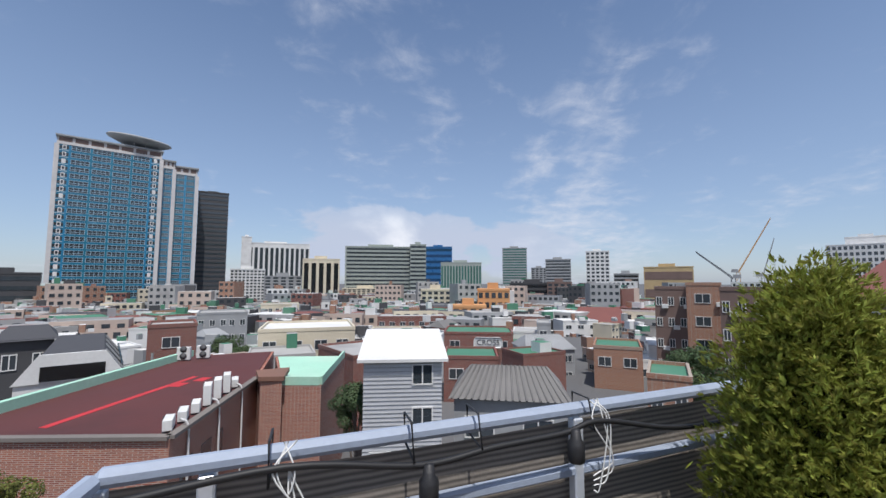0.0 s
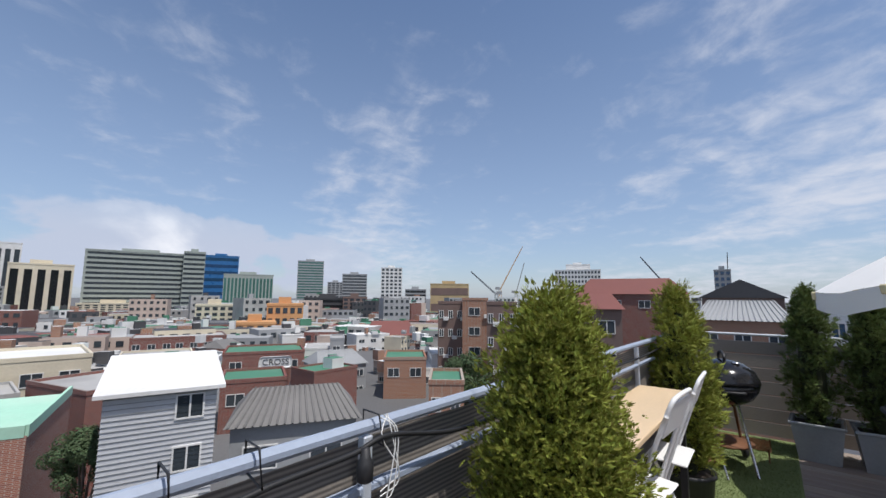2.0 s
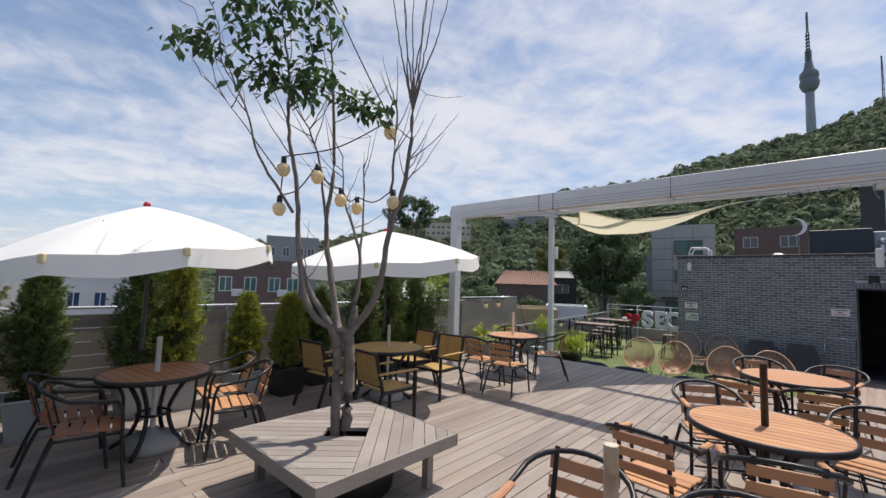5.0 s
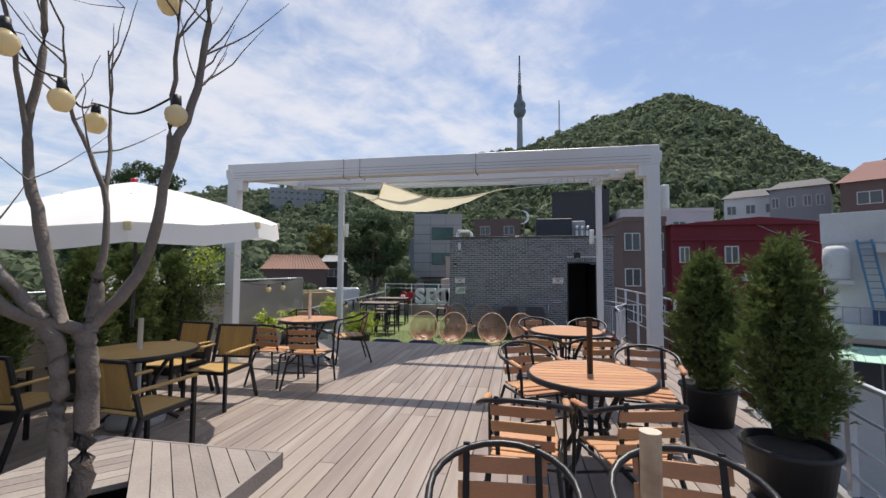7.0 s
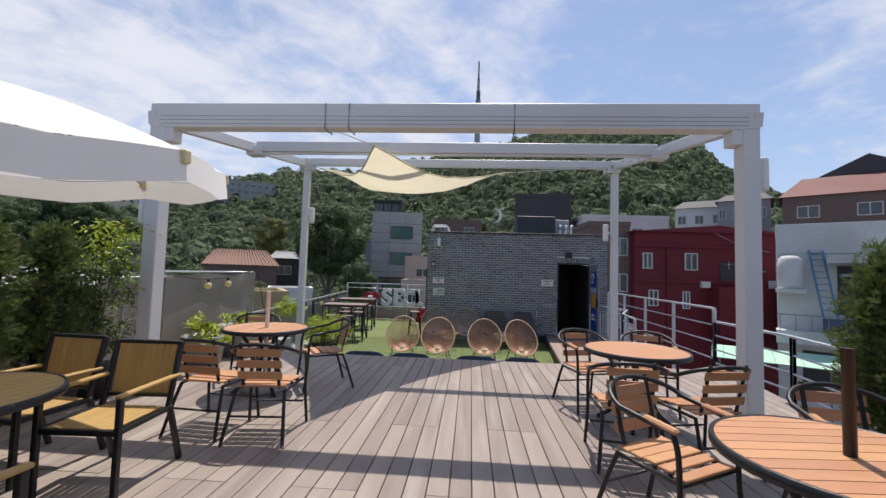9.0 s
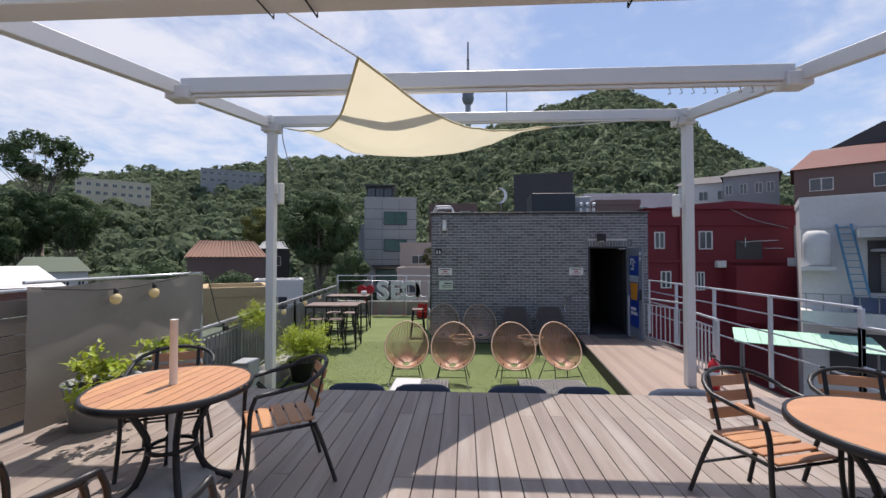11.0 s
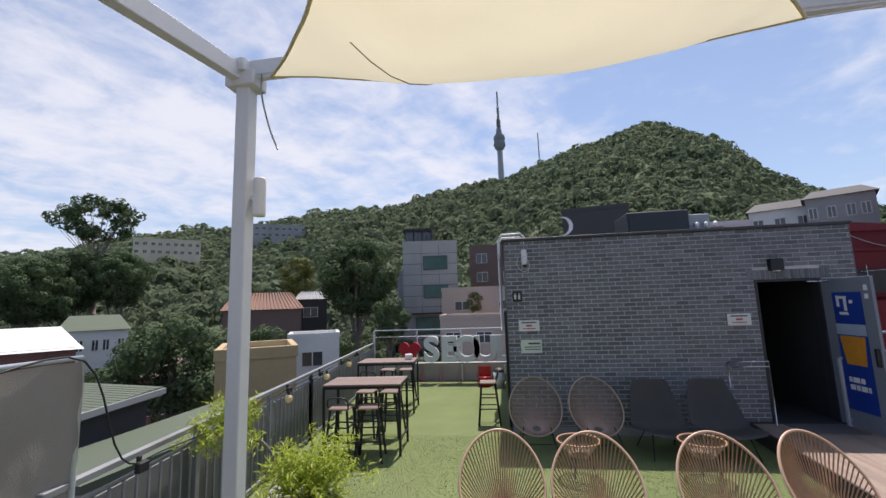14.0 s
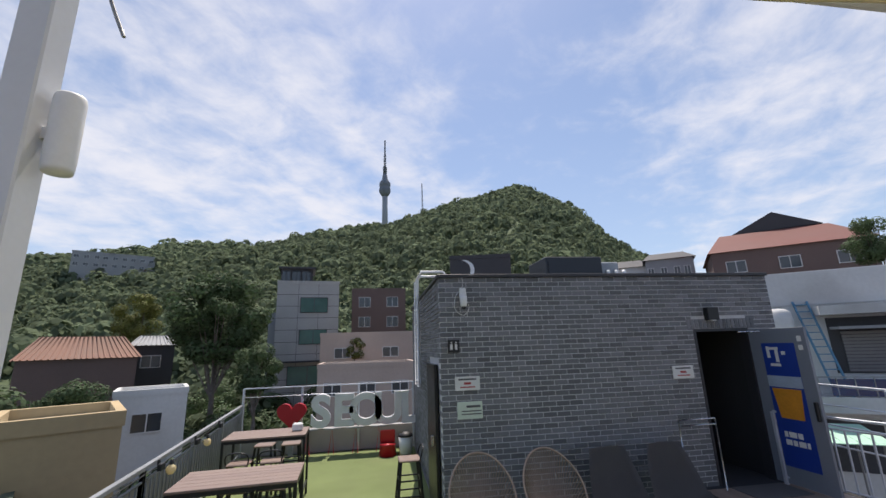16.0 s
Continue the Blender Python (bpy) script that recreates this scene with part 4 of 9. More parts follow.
# yaw 0 faces south, 180 faces north, 90 faces west
T1, T2, LT, RT, RN = (-4.37, 1.24), (-4.16, 4.07), (-3.82, 6.92), (0.31, 6.42), (0.23, 3.97)
tb = round_table(M_BROWN_SLAT, "round table with a brown slatted top under an umbrella", M_WHITE, tall=1.08)
put(tb, *T1, 8)
tt = round_table(M_TAN_SLAT, "round table with a tan slatted top under an umbrella", M_WHITE, 0.53, tall=1.06)
put(tt, *T2, 80)
to = round_table(M_TEAK, "round table with an orange slatted top and a white umbrella tube", M_WHITE, tall=1.17)
put(to, *LT, 90)
tn = round_table(M_TEAK, "round table with an orange slatted top and a black umbrella stub", M_BLACK, 0.5, False, tall=1.19)
put(tn, *RN, 4)
tf = round_table(M_TEAK, "round table with an orange slatted top and a bare hole", None, 0.5, False, 0.97)
put(tf, *RT, 20)

put(plain_chair, T1[0] + 0.5, T1[1] + 0.58, 165)
put(plain_chair, T1[0] - 0.08, T1[1] + 0.66, 172)
put(brown_chair, T1[0] + 0.42, T1[1] - 0.55, -10)
put(brown_chair, T1[0] - 0.04, T1[1] - 0.62, -4)
put(tan, -3.78, 4.76, 184)
put(tan, -4.5, 4.86, 176)
put(tan, -3.4, 3.4, -4)
put(tan, -4.5, 3.3, 6)
put(plain_chair, -3.16, 5.72, 6)
put(plain_chair, -3.7, 5.8, -4)
put(plain_chair, -3.22, 7.2, 122)
put(plain_chair, -4.2, 7.4, 205)
put(pad_chair, -0.3, 3.2, -4)
put(pad_chair, 0.33, 3.26, 14)
put(pad_chair, -0.2, 4.6, -150)
put(pad_chair, 0.85, 4.6, 170)
put(pad_chair, -0.1, 5.6, -8)
put(pad_chair, 0.5, 5.62, 12)
put(pad_chair, -0.02, 6.93, 196)
put(pad_chair, 0.66, 6.95, 164)
put(pad_chair, -0.39, 1.97, 184)
put(pad_chair, 0.29, 2.06, 174)
stub = thing("umbrella_stub", "rusty pale umbrella tube in a concrete foot", "umbrella stand", pose(-0.02, 1.57, 0))
bm = bmesh.new()
tube(bm, [(0, 0, 0.1), (0, 0, 1.17)], 0.026, 12)
part("tube", bm, mat("rusty_cream_tube", (0.52, 0.45, 0.36), 0.6, var=0.2, scale=12, stain=(0.2, 0.08, 0.03), stain_amt=0.8), stub)
bm = bmesh.new()
lathe(bm, [(0, 0), (0.24, 0), (0.25, 0.04), (0.23, 0.1), (0.05, 0.14), (0, 0.14)], 24)
part("foot", bm, M_CONCRETE, stub)


def umbrella(x, y, r, top, rim, tilt, label):
    u = thing("garden_umbrella", label, "umbrella", pose(x, y, 0), "white garden umbrellas")
    seg, rings = 8, 7
    tiltm = Matrix.Translation((0, 0, rim)) @ Matrix.Rotation(radians(tilt), 4, "X") @ Matrix.Translation((0, 0, -rim))
    bm = bmesh.new()
    sub = 4
    vr = []
    for j in range(rings + 1):
        f = j / rings
        row = []
        for k in range(seg * sub):
            a = math.tau * k / (seg * sub)
            e = abs((k % sub) / sub - 0.5) * 2
            rr = r * f * (0.955 + 0.045 * e)
            zz = top - (top - rim) * (0.6 * f + 0.4 * f * f) - 0.03 * f * (1 - e) + 0.003 * noise.noise(Vector((rr * math.cos(a) * 4, rr * math.sin(a) * 4, 0)))
            row.append(bm.verts.new((rr * math.cos(a), rr * math.sin(a), zz)))
        vr.append(row)
    for a, b in zip(vr, vr[1:]):
        for k in range(seg * sub):
            q = (k + 1) % (seg * sub)
            bm.faces.new((a[k], b[k], b[q], a[q]))
    bmesh.ops.remove_doubles(bm, verts=vr[0], dist=0.001)
    bm.transform(tiltm)
    part("canopy", bm, M_CANVAS, u, smooth=True)
    for s in range(seg):
        bm = bmesh.new()
        prev = None
        for i in range(sub + 1):
            k = s * sub + i
            a = math.tau * k / (seg * sub)
            e = abs((k % sub) / sub - 0.5) * 2
            rr = r * (0.955 + 0.045 * e)
            zt = rim - 0.035 * (1 - e)
            drop = 0.15 + 0.02 * math.sin(i * math.pi / sub)
            cur = (bm.verts.new((rr * math.cos(a) * 1.002, rr * math.sin(a) * 1.002, zt)), bm.verts.new((rr * math.cos(a) * 1.012, rr * math.sin(a) * 1.012, zt - drop)))
            if prev:
                bm.faces.new((prev[0], prev[1], cur[1], cur[0]))
            prev = cur
        bm.transform(tiltm)
        part("valance", bm, M_CANVAS, u, smooth=True)
        a = math.tau * s / seg
        bm = bmesh.new()
        tube(bm, [(q * r * 0.985 * math.cos(a), q * r * 0.985 * math.sin(a), top - (top - rim) * (0.6 * q + 0.4 * q * q) - 0.03) for q in (0, 0.25, 0.5, 0.75, 1)], 0.008, 6)
        bm.transform(tiltm)
        rib = part("rib", bm, M_STEEL, u)
        bm = bmesh.new()
        tube(bm, [(0.02 * math.cos(a), 0.02 * math.sin(a), top - 0.62), (r * 0.5 * math.cos(a), r * 0.5 * math.sin(a), top - (top - rim) * 0.33 - 0.03)], 0.006, 6)
        bm.transform(tiltm)
        part("strut", bm, M_STEEL, rib)
        bm = bmesh.new()
        box(bm, r * 1.0 * math.cos(a), r * 1.0 * math.sin(a), rim - 0.03, 0.05, 0.05, 0.07, Matrix.Rotation(a, 4, "Z"), 0.008)
        bm.transform(tiltm)
        part("rib_pocket", bm, mat("cream_pocket", (0.62, 0.54, 0.33), 0.8, bump=0) if s == 0 and "cream_pocket" not in bpy.data.materials else bpy.data.materials["cream_pocket"], u)
    bm = bmesh.new()
    tube(bm, [(0, 0, 0.98), (0, 0, top - 0.03)], 0.017, 10)
    part("pole", bm, M_BLACK, u)
    bm = bmesh.new()
    lathe(bm, [(0.0, top - 0.01), (0.03, top - 0.005), (0.032, top + 0.02), (0.015, top + 0.04), (0.0, top + 0.045)], 12)
    bm.transform(tiltm)
    part("finial", bm, M_RED, u, "red finial")
    return u


umbrella(T1[0] + 0.05, T1[1] - 0.16, 1.14, 2.38, 1.93, 7, "open white canvas umbrella over the brown table")
umbrella(T2[0], T2[1] - 0.1, 1.36, 2.45, 2.02, 6, "open white canvas umbrella over the tan table")

# square tree bench
bench = thing("tree_bench", "square grey timber bench around a small tree", "bench", pose(-2.48, 2.185, 0))
HB, BZ = 0.665, 0.42


def clip_poly(poly, a, b, c):
    """Keeps the part of a convex polygon where a x + b y <= c."""
    out = []
    for (x0, y0), (x1, y1) in zip(poly, poly[1:] + poly[:1]):
        d0, d1 = a * x0 + b * y0 - c, a * x1 + b * y1 - c
        if d0 <= 0:
            out.append((x0, y0))
        if d0 * d1 < 0:
            f = d0 / (d0 - d1)
            out.append((x0 + (x1 - x0) * f, y0 + (y1 - y0) * f))
    return out


R2 = math.sqrt(0.5)
BSEAM = 0.19


def bench_board(u0, u1, w0, w1):
    """One diagonal board, cut off at the sides of the bench."""
    poly = [((u * R2 + w * R2), (u * R2 - w * R2)) for u, w in ((u0, w0), (u1, w0), (u1, w1), (u0, w1))]
    for a, b in ((1, 0), (-1, 0), (0, 1), (0, -1)):
        poly = clip_poly(poly, a, b, HB)
        if len(poly) < 3:
            return
    bm = bmesh.new()
    slab(bm, poly[::-1], BZ - 0.03, BZ)
    bmesh.ops.recalc_face_normals(bm, faces=bm.faces)
    part("seat_board", bm, M_BENCH, bench)


for k in range(-10, 10):
    w0, w1 = k * 0.098 + 0.003, (k + 1) * 0.098 - 0.003
    if k in (0, -1):
        bench_board(-1.0, -0.17, w0, w1)
        continue
    bench_board(-1.0, BSEAM - 0.003, w0, w1)
for k in range(8):
    bench_board(BSEAM + k * 0.098 + 0.003, BSEAM + (k + 1) * 0.098 - 0.003, -1.0, 1.0)
for q in range(4):
    rot = Matrix.Rotation(q * math.pi / 2, 4, "Z")
    bm = bmesh.new()
    span(bm, -HB - 0.02, HB - 0.001, -HB - 0.022, -HB - 0.001, BZ - 0.1, BZ + 0.003, 0.004)
    bm.transform(rot)
    part("apron", bm, M_BENCH, bench)
    bm = bmesh.new()
    box(bm, -HB + 0.12, -HB + 0.2, (BZ - 0.03) / 2, 0.07, 0.07, BZ - 0.03, None, 0.004)
    bm.transform(rot)
    part("leg", bm, M_BENCH, bench)
drum = thing("tree_pot", "dark round planter under the bench", "planter", pose(-2.48, 2.185, 0))
bm = bmesh.new()
lathe(bm, [(0, 0), (0.42, 0), (0.46, 0.34), (0.42, 0.34), (0.41, 0.3), (0, 0.3)], 28)
part("shell", bm, M_BLACK_PL, drum)


# ---- plants ----
def frond_mesh(name, height, radius, n, seed, m, lean=0.0, bare=0.0, size=1.0):
    """A conifer crown of upswept sprays, each of many small flat fans, with gaps between them."""
    rng = random.Random(seed)
    vs, fs = [], []
    per = 26
    for _ in range(n // per):
        f0 = rng.random() ** 0.9
        a0 = rng.uniform(0, math.tau)
        prof = min(1.0, 0.62 + f0 * 1.5) * max(0.02, (1 - f0 ** 2.4)) ** 0.66
        if bare and rng.random() < bare and f0 < 0.5:
            continue
        root = Vector((math.cos(a0), math.sin(a0), 0)) * radius * prof * rng.uniform(0.3, 0.8) + Vector((lean * f0, 0, f0 * height * 0.93))
        grow = Vector((math.cos(a0) * 0.75 * prof + rng.gauss(0, 0.25), math.sin(a0) * 0.75 * prof + rng.gauss(0, 0.25), rng.uniform(0.25, 1.1))).normalized()
        reach = radius * rng.uniform(0.3, 0.72)
        for q in range(per):
            u = (q + rng.random()) / per
            wide = radius * 0.2 * math.sin(math.pi * min(1.0, 0.25 + u * 0.75)) + 0.006
            p = root + grow * reach * u + Vector((rng.gauss(0, 1), rng.gauss(0, 1), rng.gauss(0, 1))) * wide * 0.6
            out = (grow + Vector((rng.gauss(0, 0.5), rng.gauss(0, 0.5), rng.gauss(0, 0.45)))).normalized()
            side = out.cross(Vector((rng.uniform(-1, 1), rng.uniform(-1, 1), 1))).normalized()
            L = rng.uniform(0.045, 0.1) * size
            # a fan: one stem and five pointed leaflets
            for t in (-1.1, -0.55, 0.0, 0.55, 1.1):
                d = (out + side * t * 0.75).normalized()
                b = p + out * L * 0.25 * (1.2 - abs(t))
                w = side * 0.005 * size + out.cross(side) * 0.002
                k = len(vs)
                tip = b + d * L * (1.05 - 0.25 * abs(t))
                mid = b + d * L * 0.5
                vs.extend((b[:], (mid + w)[:], tip[:], (mid - w)[:]))
                fs.append((k, k + 1, k + 2, k + 3))
    me = bpy.data.meshes.new(name)
    me.from_pydata(vs, [], fs)
    me.materials.append(m)
    return me


def core_mesh(height, radius, seed):
    bm = bmesh.new()
    rows = []
    for j in range(9):
        f = j / 8
        rr = radius * 0.5 * min(1.0, 0.6 + f * 1.6) * max(0.02, (1 - f ** 2.6)) ** 0.62
        rows.append([bm.verts.new((rr * (1 + 0.25 * noise.noise(Vector((math.cos(k), math.sin(k), f * 5 + seed)))) * math.cos(k * math.tau / 10),
                                   rr * math.sin(k * math.tau / 10), f * height * 0.95)) for k in range(10)])
    for a, b in zip(rows, rows[1:]):
        for k in range(10):
            bm.faces.new((a[k], a[(k + 1) % 10], b[(k + 1) % 10], b[k]))
    return bm


# near-black core colour stands in for the shade deep inside the crowns
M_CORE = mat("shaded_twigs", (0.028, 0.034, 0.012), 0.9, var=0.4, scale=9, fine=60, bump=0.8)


def planter(kind, x, y, yaw=0):
    if kind == "galv":
        p = thing("planter_box", "tapered galvanised metal planter box", "planter", pose(x, y, 0, 0, 0, yaw), "planters along the screen")
        m = M_GALV
    else:
        p = thing("planter_box", "tapered black plastic planter box", "planter", pose(x, y, 0, 0, 0, yaw), "planters along the screen")
        m = M_BLACK_PL
    bm = bmesh.new()
    lo, hi = [(-0.17, -0.17), (0.17, -0.17), (0.17, 0.17), (-0.17, 0.17)], [(-0.22, -0.22), (0.22, -0.22), (0.22, 0.22), (-0.22, 0.22)]
    a = [bm.verts.new((u, v, 0.0)) for u, v in lo]
    b = [bm.verts.new((u, v, 0.40)) for u, v in hi]
    c = [bm.verts.new((u * 0.9, v * 0.9, 0.40)) for u, v in hi]
    d = [bm.verts.new((u * 0.88, v * 0.88, 0.35)) for u, v in hi]
    bm.faces.new(a[::-1])
    for r0, r1 in ((a, b), (b, c), (c, d)):
        for k in range(4):
            bm.faces.new((r0[k], r0[(k + 1) % 4], r1[(k + 1) % 4], r1[k]))
    part("shell", bm, m, p)
    bm = bmesh.new()
    span(bm, -0.235, 0.235, -0.235, 0.235, 0.375, 0.405, 0.006)
    bmesh.ops.delete(bm, geom=[f for f in bm.faces if abs(f.normal.z) > 0.9 and f.calc_area() > 0.1], context="FACES")
    part("rim", bm, m, p)
    bm = bmesh.new()
    span(bm, -0.19, 0.19, -0.19, 0.19, 0.33, 0.36)
    part("soil", bm, M_SOIL, p)
    return p


def cypress(x, y, base, top, radius, seed, label, m=None, n=2600, bare=0.0, group="potted conifers", size=1.0):
    t = thing("conifer", label, "conifer", pose(x, y, base), group)
    h = top - base
    bm = bmesh.new()
    tube(bm, [(0, 0, -0.02), (0.01, 0, h * 0.5), (0, 0.01, h * 0.9)], 0.022, 8, taper=0.006)
    part("trunk", bm, M_BARK, t)
    me = frond_mesh("crown", h - 0.02, radius, n, seed, m or M_FROND, 0, bare, size)
    ob = new("crown", me)
    ob.parent = t
    ob.matrix_basis = pose(0, 0, 0.03)
    # solid dark body that paints the shade between the sprays
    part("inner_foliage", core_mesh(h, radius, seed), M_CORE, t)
    return t


PL = "dark green potted conifer beside the wind screen"
for k, (x, y, top, r, kind, m) in enumerate((
        (-5.62, -0.08, 1.83, 0.25, "galv", M_FROND_DK), (-5.6, 0.43, 1.72, 0.25, "galv", M_FROND_DK),
        (-5.66, 1.35, 1.9, 0.3, "galv", M_FROND_DK), (-5.62, 1.74, 1.9, 0.27, "galv", M_FROND),
        (-5.5, 2.55, 1.42, 0.22, "galv", M_FROND), (-5.35, 3.12, 1.42, 0.24, "black", M_FROND),
        (-5.6, 3.75, 1.5, 0.26, "black", M_FROND_DK), (-5.6, 4.65, 1.82, 0.3, "black", M_FROND_DK), (-5.6, 5.3, 1.85, 0.33, "black", M_FROND_DK),
        (-5.55, 5.9, 1.78, 0.3, "black", M_FROND_DK))):
    planter(kind, x, y, 3 * (k % 3 - 1))
    cypress(x, y, 0.36, top, r, 40 + k, PL if m is M_FROND_DK else "sunlit green potted conifer beside the wind screen", m, 8000, 0.25 if k < 2 else 0.0, size=0.65)
# conifers by the north rail and on the east side
cypress(-0.57, -0.84, 0.4, 1.7, 0.245, 7, "large bushy yellow-green potted conifer by the rail", M_FROND, 50000, size=0.28)
planter("black", -0.53, -0.83)
cypress(-3.32, -0.98, 0.32, 1.78, 0.27, 8, "yellow-green potted conifer beside the barbecue", M_FROND, 9000, size=0.6)
for k, (x, y, top, r) in enumerate(((1.58, 5.15, 1.68, 0.33), (1.62, 3.95, 1.72, 0.33))):
    cypress(x, y, 0.36, top, r, 60 + k, "dark green potted conifer beside the east railing", M_FROND_DK, 12000, size=0.6)


def tub(name, label, x, y, z, r, h, m, soil=True):
    t = thing(name, label, "planter", pose(x, y, z))
    bm = bmesh.new()
    lathe(bm, [(0, 0), (r * 0.78, 0), (r * 0.96, h * 0.9), (r * 1.03, h * 0.92), (r * 1.03, h), (r * 0.93, h), (r * 0.9, h * 0.88), (0, h * 0.88)], 32)
    part("shell", bm, m, t)
    bm = bmesh.new()
    lathe(bm, [(0, h * 0.885), (r * 0.89, h * 0.885), (r * 0.7, h * 0.93), (0, h * 0.94)], 20)
    part("soil", bm, M_SOIL, t)
    return t


tub("plant_pot", "round black plastic plant pot", -3.32, -0.96, 0.0, 0.19, 0.36, M_BLACK_PL)
tub("plant_pot", "round black plastic plant pot", 1.62, 5.25, 0.0, 0.27, 0.38, M_BLACK_PL)
tub("plant_pot", "round black plastic plant pot", 1.5, 3.75, 0.0, 0.28, 0.38, M_BLACK_PL)
tub("plant_tub", "large grey tub with a pale rim", -5.22, 8.75, 0.0, 0.33, 0.5, mat("grey_tub", (0.30, 0.31, 0.32), 0.6, stain=(0.45, 0.44, 0.42)))
tub("plant_tub", "large grey tub with a pale rim", -5.35, 8.05, 0.0, 0.3, 0.42, mat("grey_tub_b", (0.28, 0.29, 0.3), 0.6))
tub("plant_pot", "round black pot on the turf", -4.78, 11.62, GREEN_Z, 0.3, 0.38, M_BLACK_PL)


def leaf_cloud(name, pts, per, spread, leaf, seed, m, parent, droop=0.3, narrow=0.35):
    """Pointed leaves spread about given centres."""
    rng = random.Random(seed)
    vs, fs = [], []
    for c in pts:
        for _ in range(per):
            p = Vector(c) + Vector((rng.gauss(0, spread), rng.gauss(0, spread), rng.gauss(0, spread * 0.8)))
            d = Vector((rng.uniform(-1, 1), rng.uniform(-1, 1), rng.uniform(-0.6, 0.8) - droop)).normalized()
            s = d.cross(Vector((rng.uniform(-0.4, 0.4), rng.uniform(-0.4, 0.4), 1))).normalized()
            L = leaf * rng.uniform(0.6, 1.3)
            k = len(vs)
            up = s.cross(d) * L * 0.08
            vs.extend((p[:], (p + d * L * 0.45 + s * L * narrow * 0.5 + up)[:], (p + d * L)[:], (p + d * L * 0.45 - s * L * narrow * 0.5 + up)[:]))
            fs.append((k, k + 1, k + 2, k + 3))
    me = bpy.data.meshes.new(name)
    me.from_pydata(vs, [], fs)
    me.materials.append(m)
    ob = new(name, me)
    ob.parent = parent
    return ob


shrub = thing("shrub", "bright yellow-green shrub with twisted stems in a black pot", "shrub", pose(-4.82, 11.6, GREEN_Z + 0.36))
rng = random.Random(9)
bm = bmesh.new()
tube(bm, curve_pts([(0, 0, 0), (0.05, 0.02, 0.15), (-0.1, 0, 0.3), (-0.3, 0, 0.42), (-0.45, -0.02, 0.6), (-0.7, 0, 0.62)], 6), 0.022, 7, taper=0.01)
part("stem", bm, M_BARK, shrub)
bm = bmesh.new()
tube(bm, curve_pts([(0, 0, 0), (-0.02, 0.03, 0.2), (0.06, 0.02, 0.4)], 6), 0.02, 7, taper=0.008)
part("stem", bm, M_BARK, shrub)
cl = [Vector((rng.gauss(0, 0.19), rng.gauss(0, 0.18), 0.3 + rng.gauss(0, 0.14))) for _ in range(95)]
leaf_cloud("leaves", cl, 40, 0.06, 0.075, 3, M_LEAF_BRIGHT, shrub, 0.1, 0.24)
cl = [Vector((-0.8 + rng.gauss(0, 0.16), -0.05 + rng.gauss(0, 0.13), 0.72 + rng.gauss(0, 0.13))) for _ in range(46)]
leaf_cloud("leaves", cl, 36, 0.05, 0.075, 4, M_LEAF_BRIGHT, shrub, 0.15, 0.24)
for i, (x, y, z, n, s) in enumerate(((-5.22, 8.75, 0.47, 22, 0.16), (-5.35, 8.05, 0.44, 22, 0.15), (-4.95, 7.6, 0.35, 12, 0.12))):
    g = thing("herb_plant", "low bright green leafy plant in a tub", "plant", pose(x, y, z))
    cl = [Vector((rng.gauss(0, s * 0.8), rng.gauss(0, s * 0.8), 0.05 + abs(rng.gauss(0, 0.06)))) for _ in range(n)]
    leaf_cloud("leaves", cl, 16, 0.04, 0.08, 20 + i, M_LEAF_BRIGHT, g, -0.1, 0.5)
tall = thing("leafy_shrub", "tall yellow-green leafy shrub beside the pergola post", "shrub", pose(-5.5, 6.35, 0.3))
bm = bmesh.new()
for k in range(4):
    tube(bm, curve_pts([(0, 0, 0), (0.05 * k - 0.08, 0.03, 0.6), (0.12 * k - 0.2, 0.05 * (k % 2), 1.3)], 5), 0.014, 6, taper=0.004)
part("stem", bm, M_BARK, tall)
cl = [Vector((rng.gauss(0, 0.16), rng.gauss(0, 0.16), rng.uniform(0.2, 1.25))) for _ in range(120)]
leaf_cloud("leaves", cl, 16, 0.06, 0.075, 31, M_FROND_DK, tall, 0.1, 0.4)
cl = [Vector((0.1 + rng.gauss(0, 0.13), rng.gauss(0, 0.12), rng.uniform(0.9, 1.6))) for _ in range(45)]
leaf_cloud("leaves", cl, 12, 0.06, 0.075, 32, M_LEAF_BRIGHT, tall, 0.1, 0.4)
tub("plant_pot", "round black plastic plant pot", -5.5, 6.35, 0.0, 0.25, 0.34, M_BLACK_PL)

# ---- the small multi-stemmed tree in the bench ----
tree = thing("terrace_tree", "slender multi-stemmed tree with few leaves and bare twigs", "tree", pose(-2.46, 2.14, 0.3))
rng = random.Random(21)
twigs = []


def limb(ctrl, r0, r1, name="limb", n=6):
    pts = curve_pts(ctrl, n)
    for i in range(1, len(pts) - 1):
        pts[i] = pts[i] + Vector((rng.gauss(0, 1), rng.gauss(0, 1), 0)) * 0.004
    bm = bmesh.new()
    tube(bm, pts, r0, 8, taper=r1)
    part(name, bm, M_BARK, tree)
    return pts


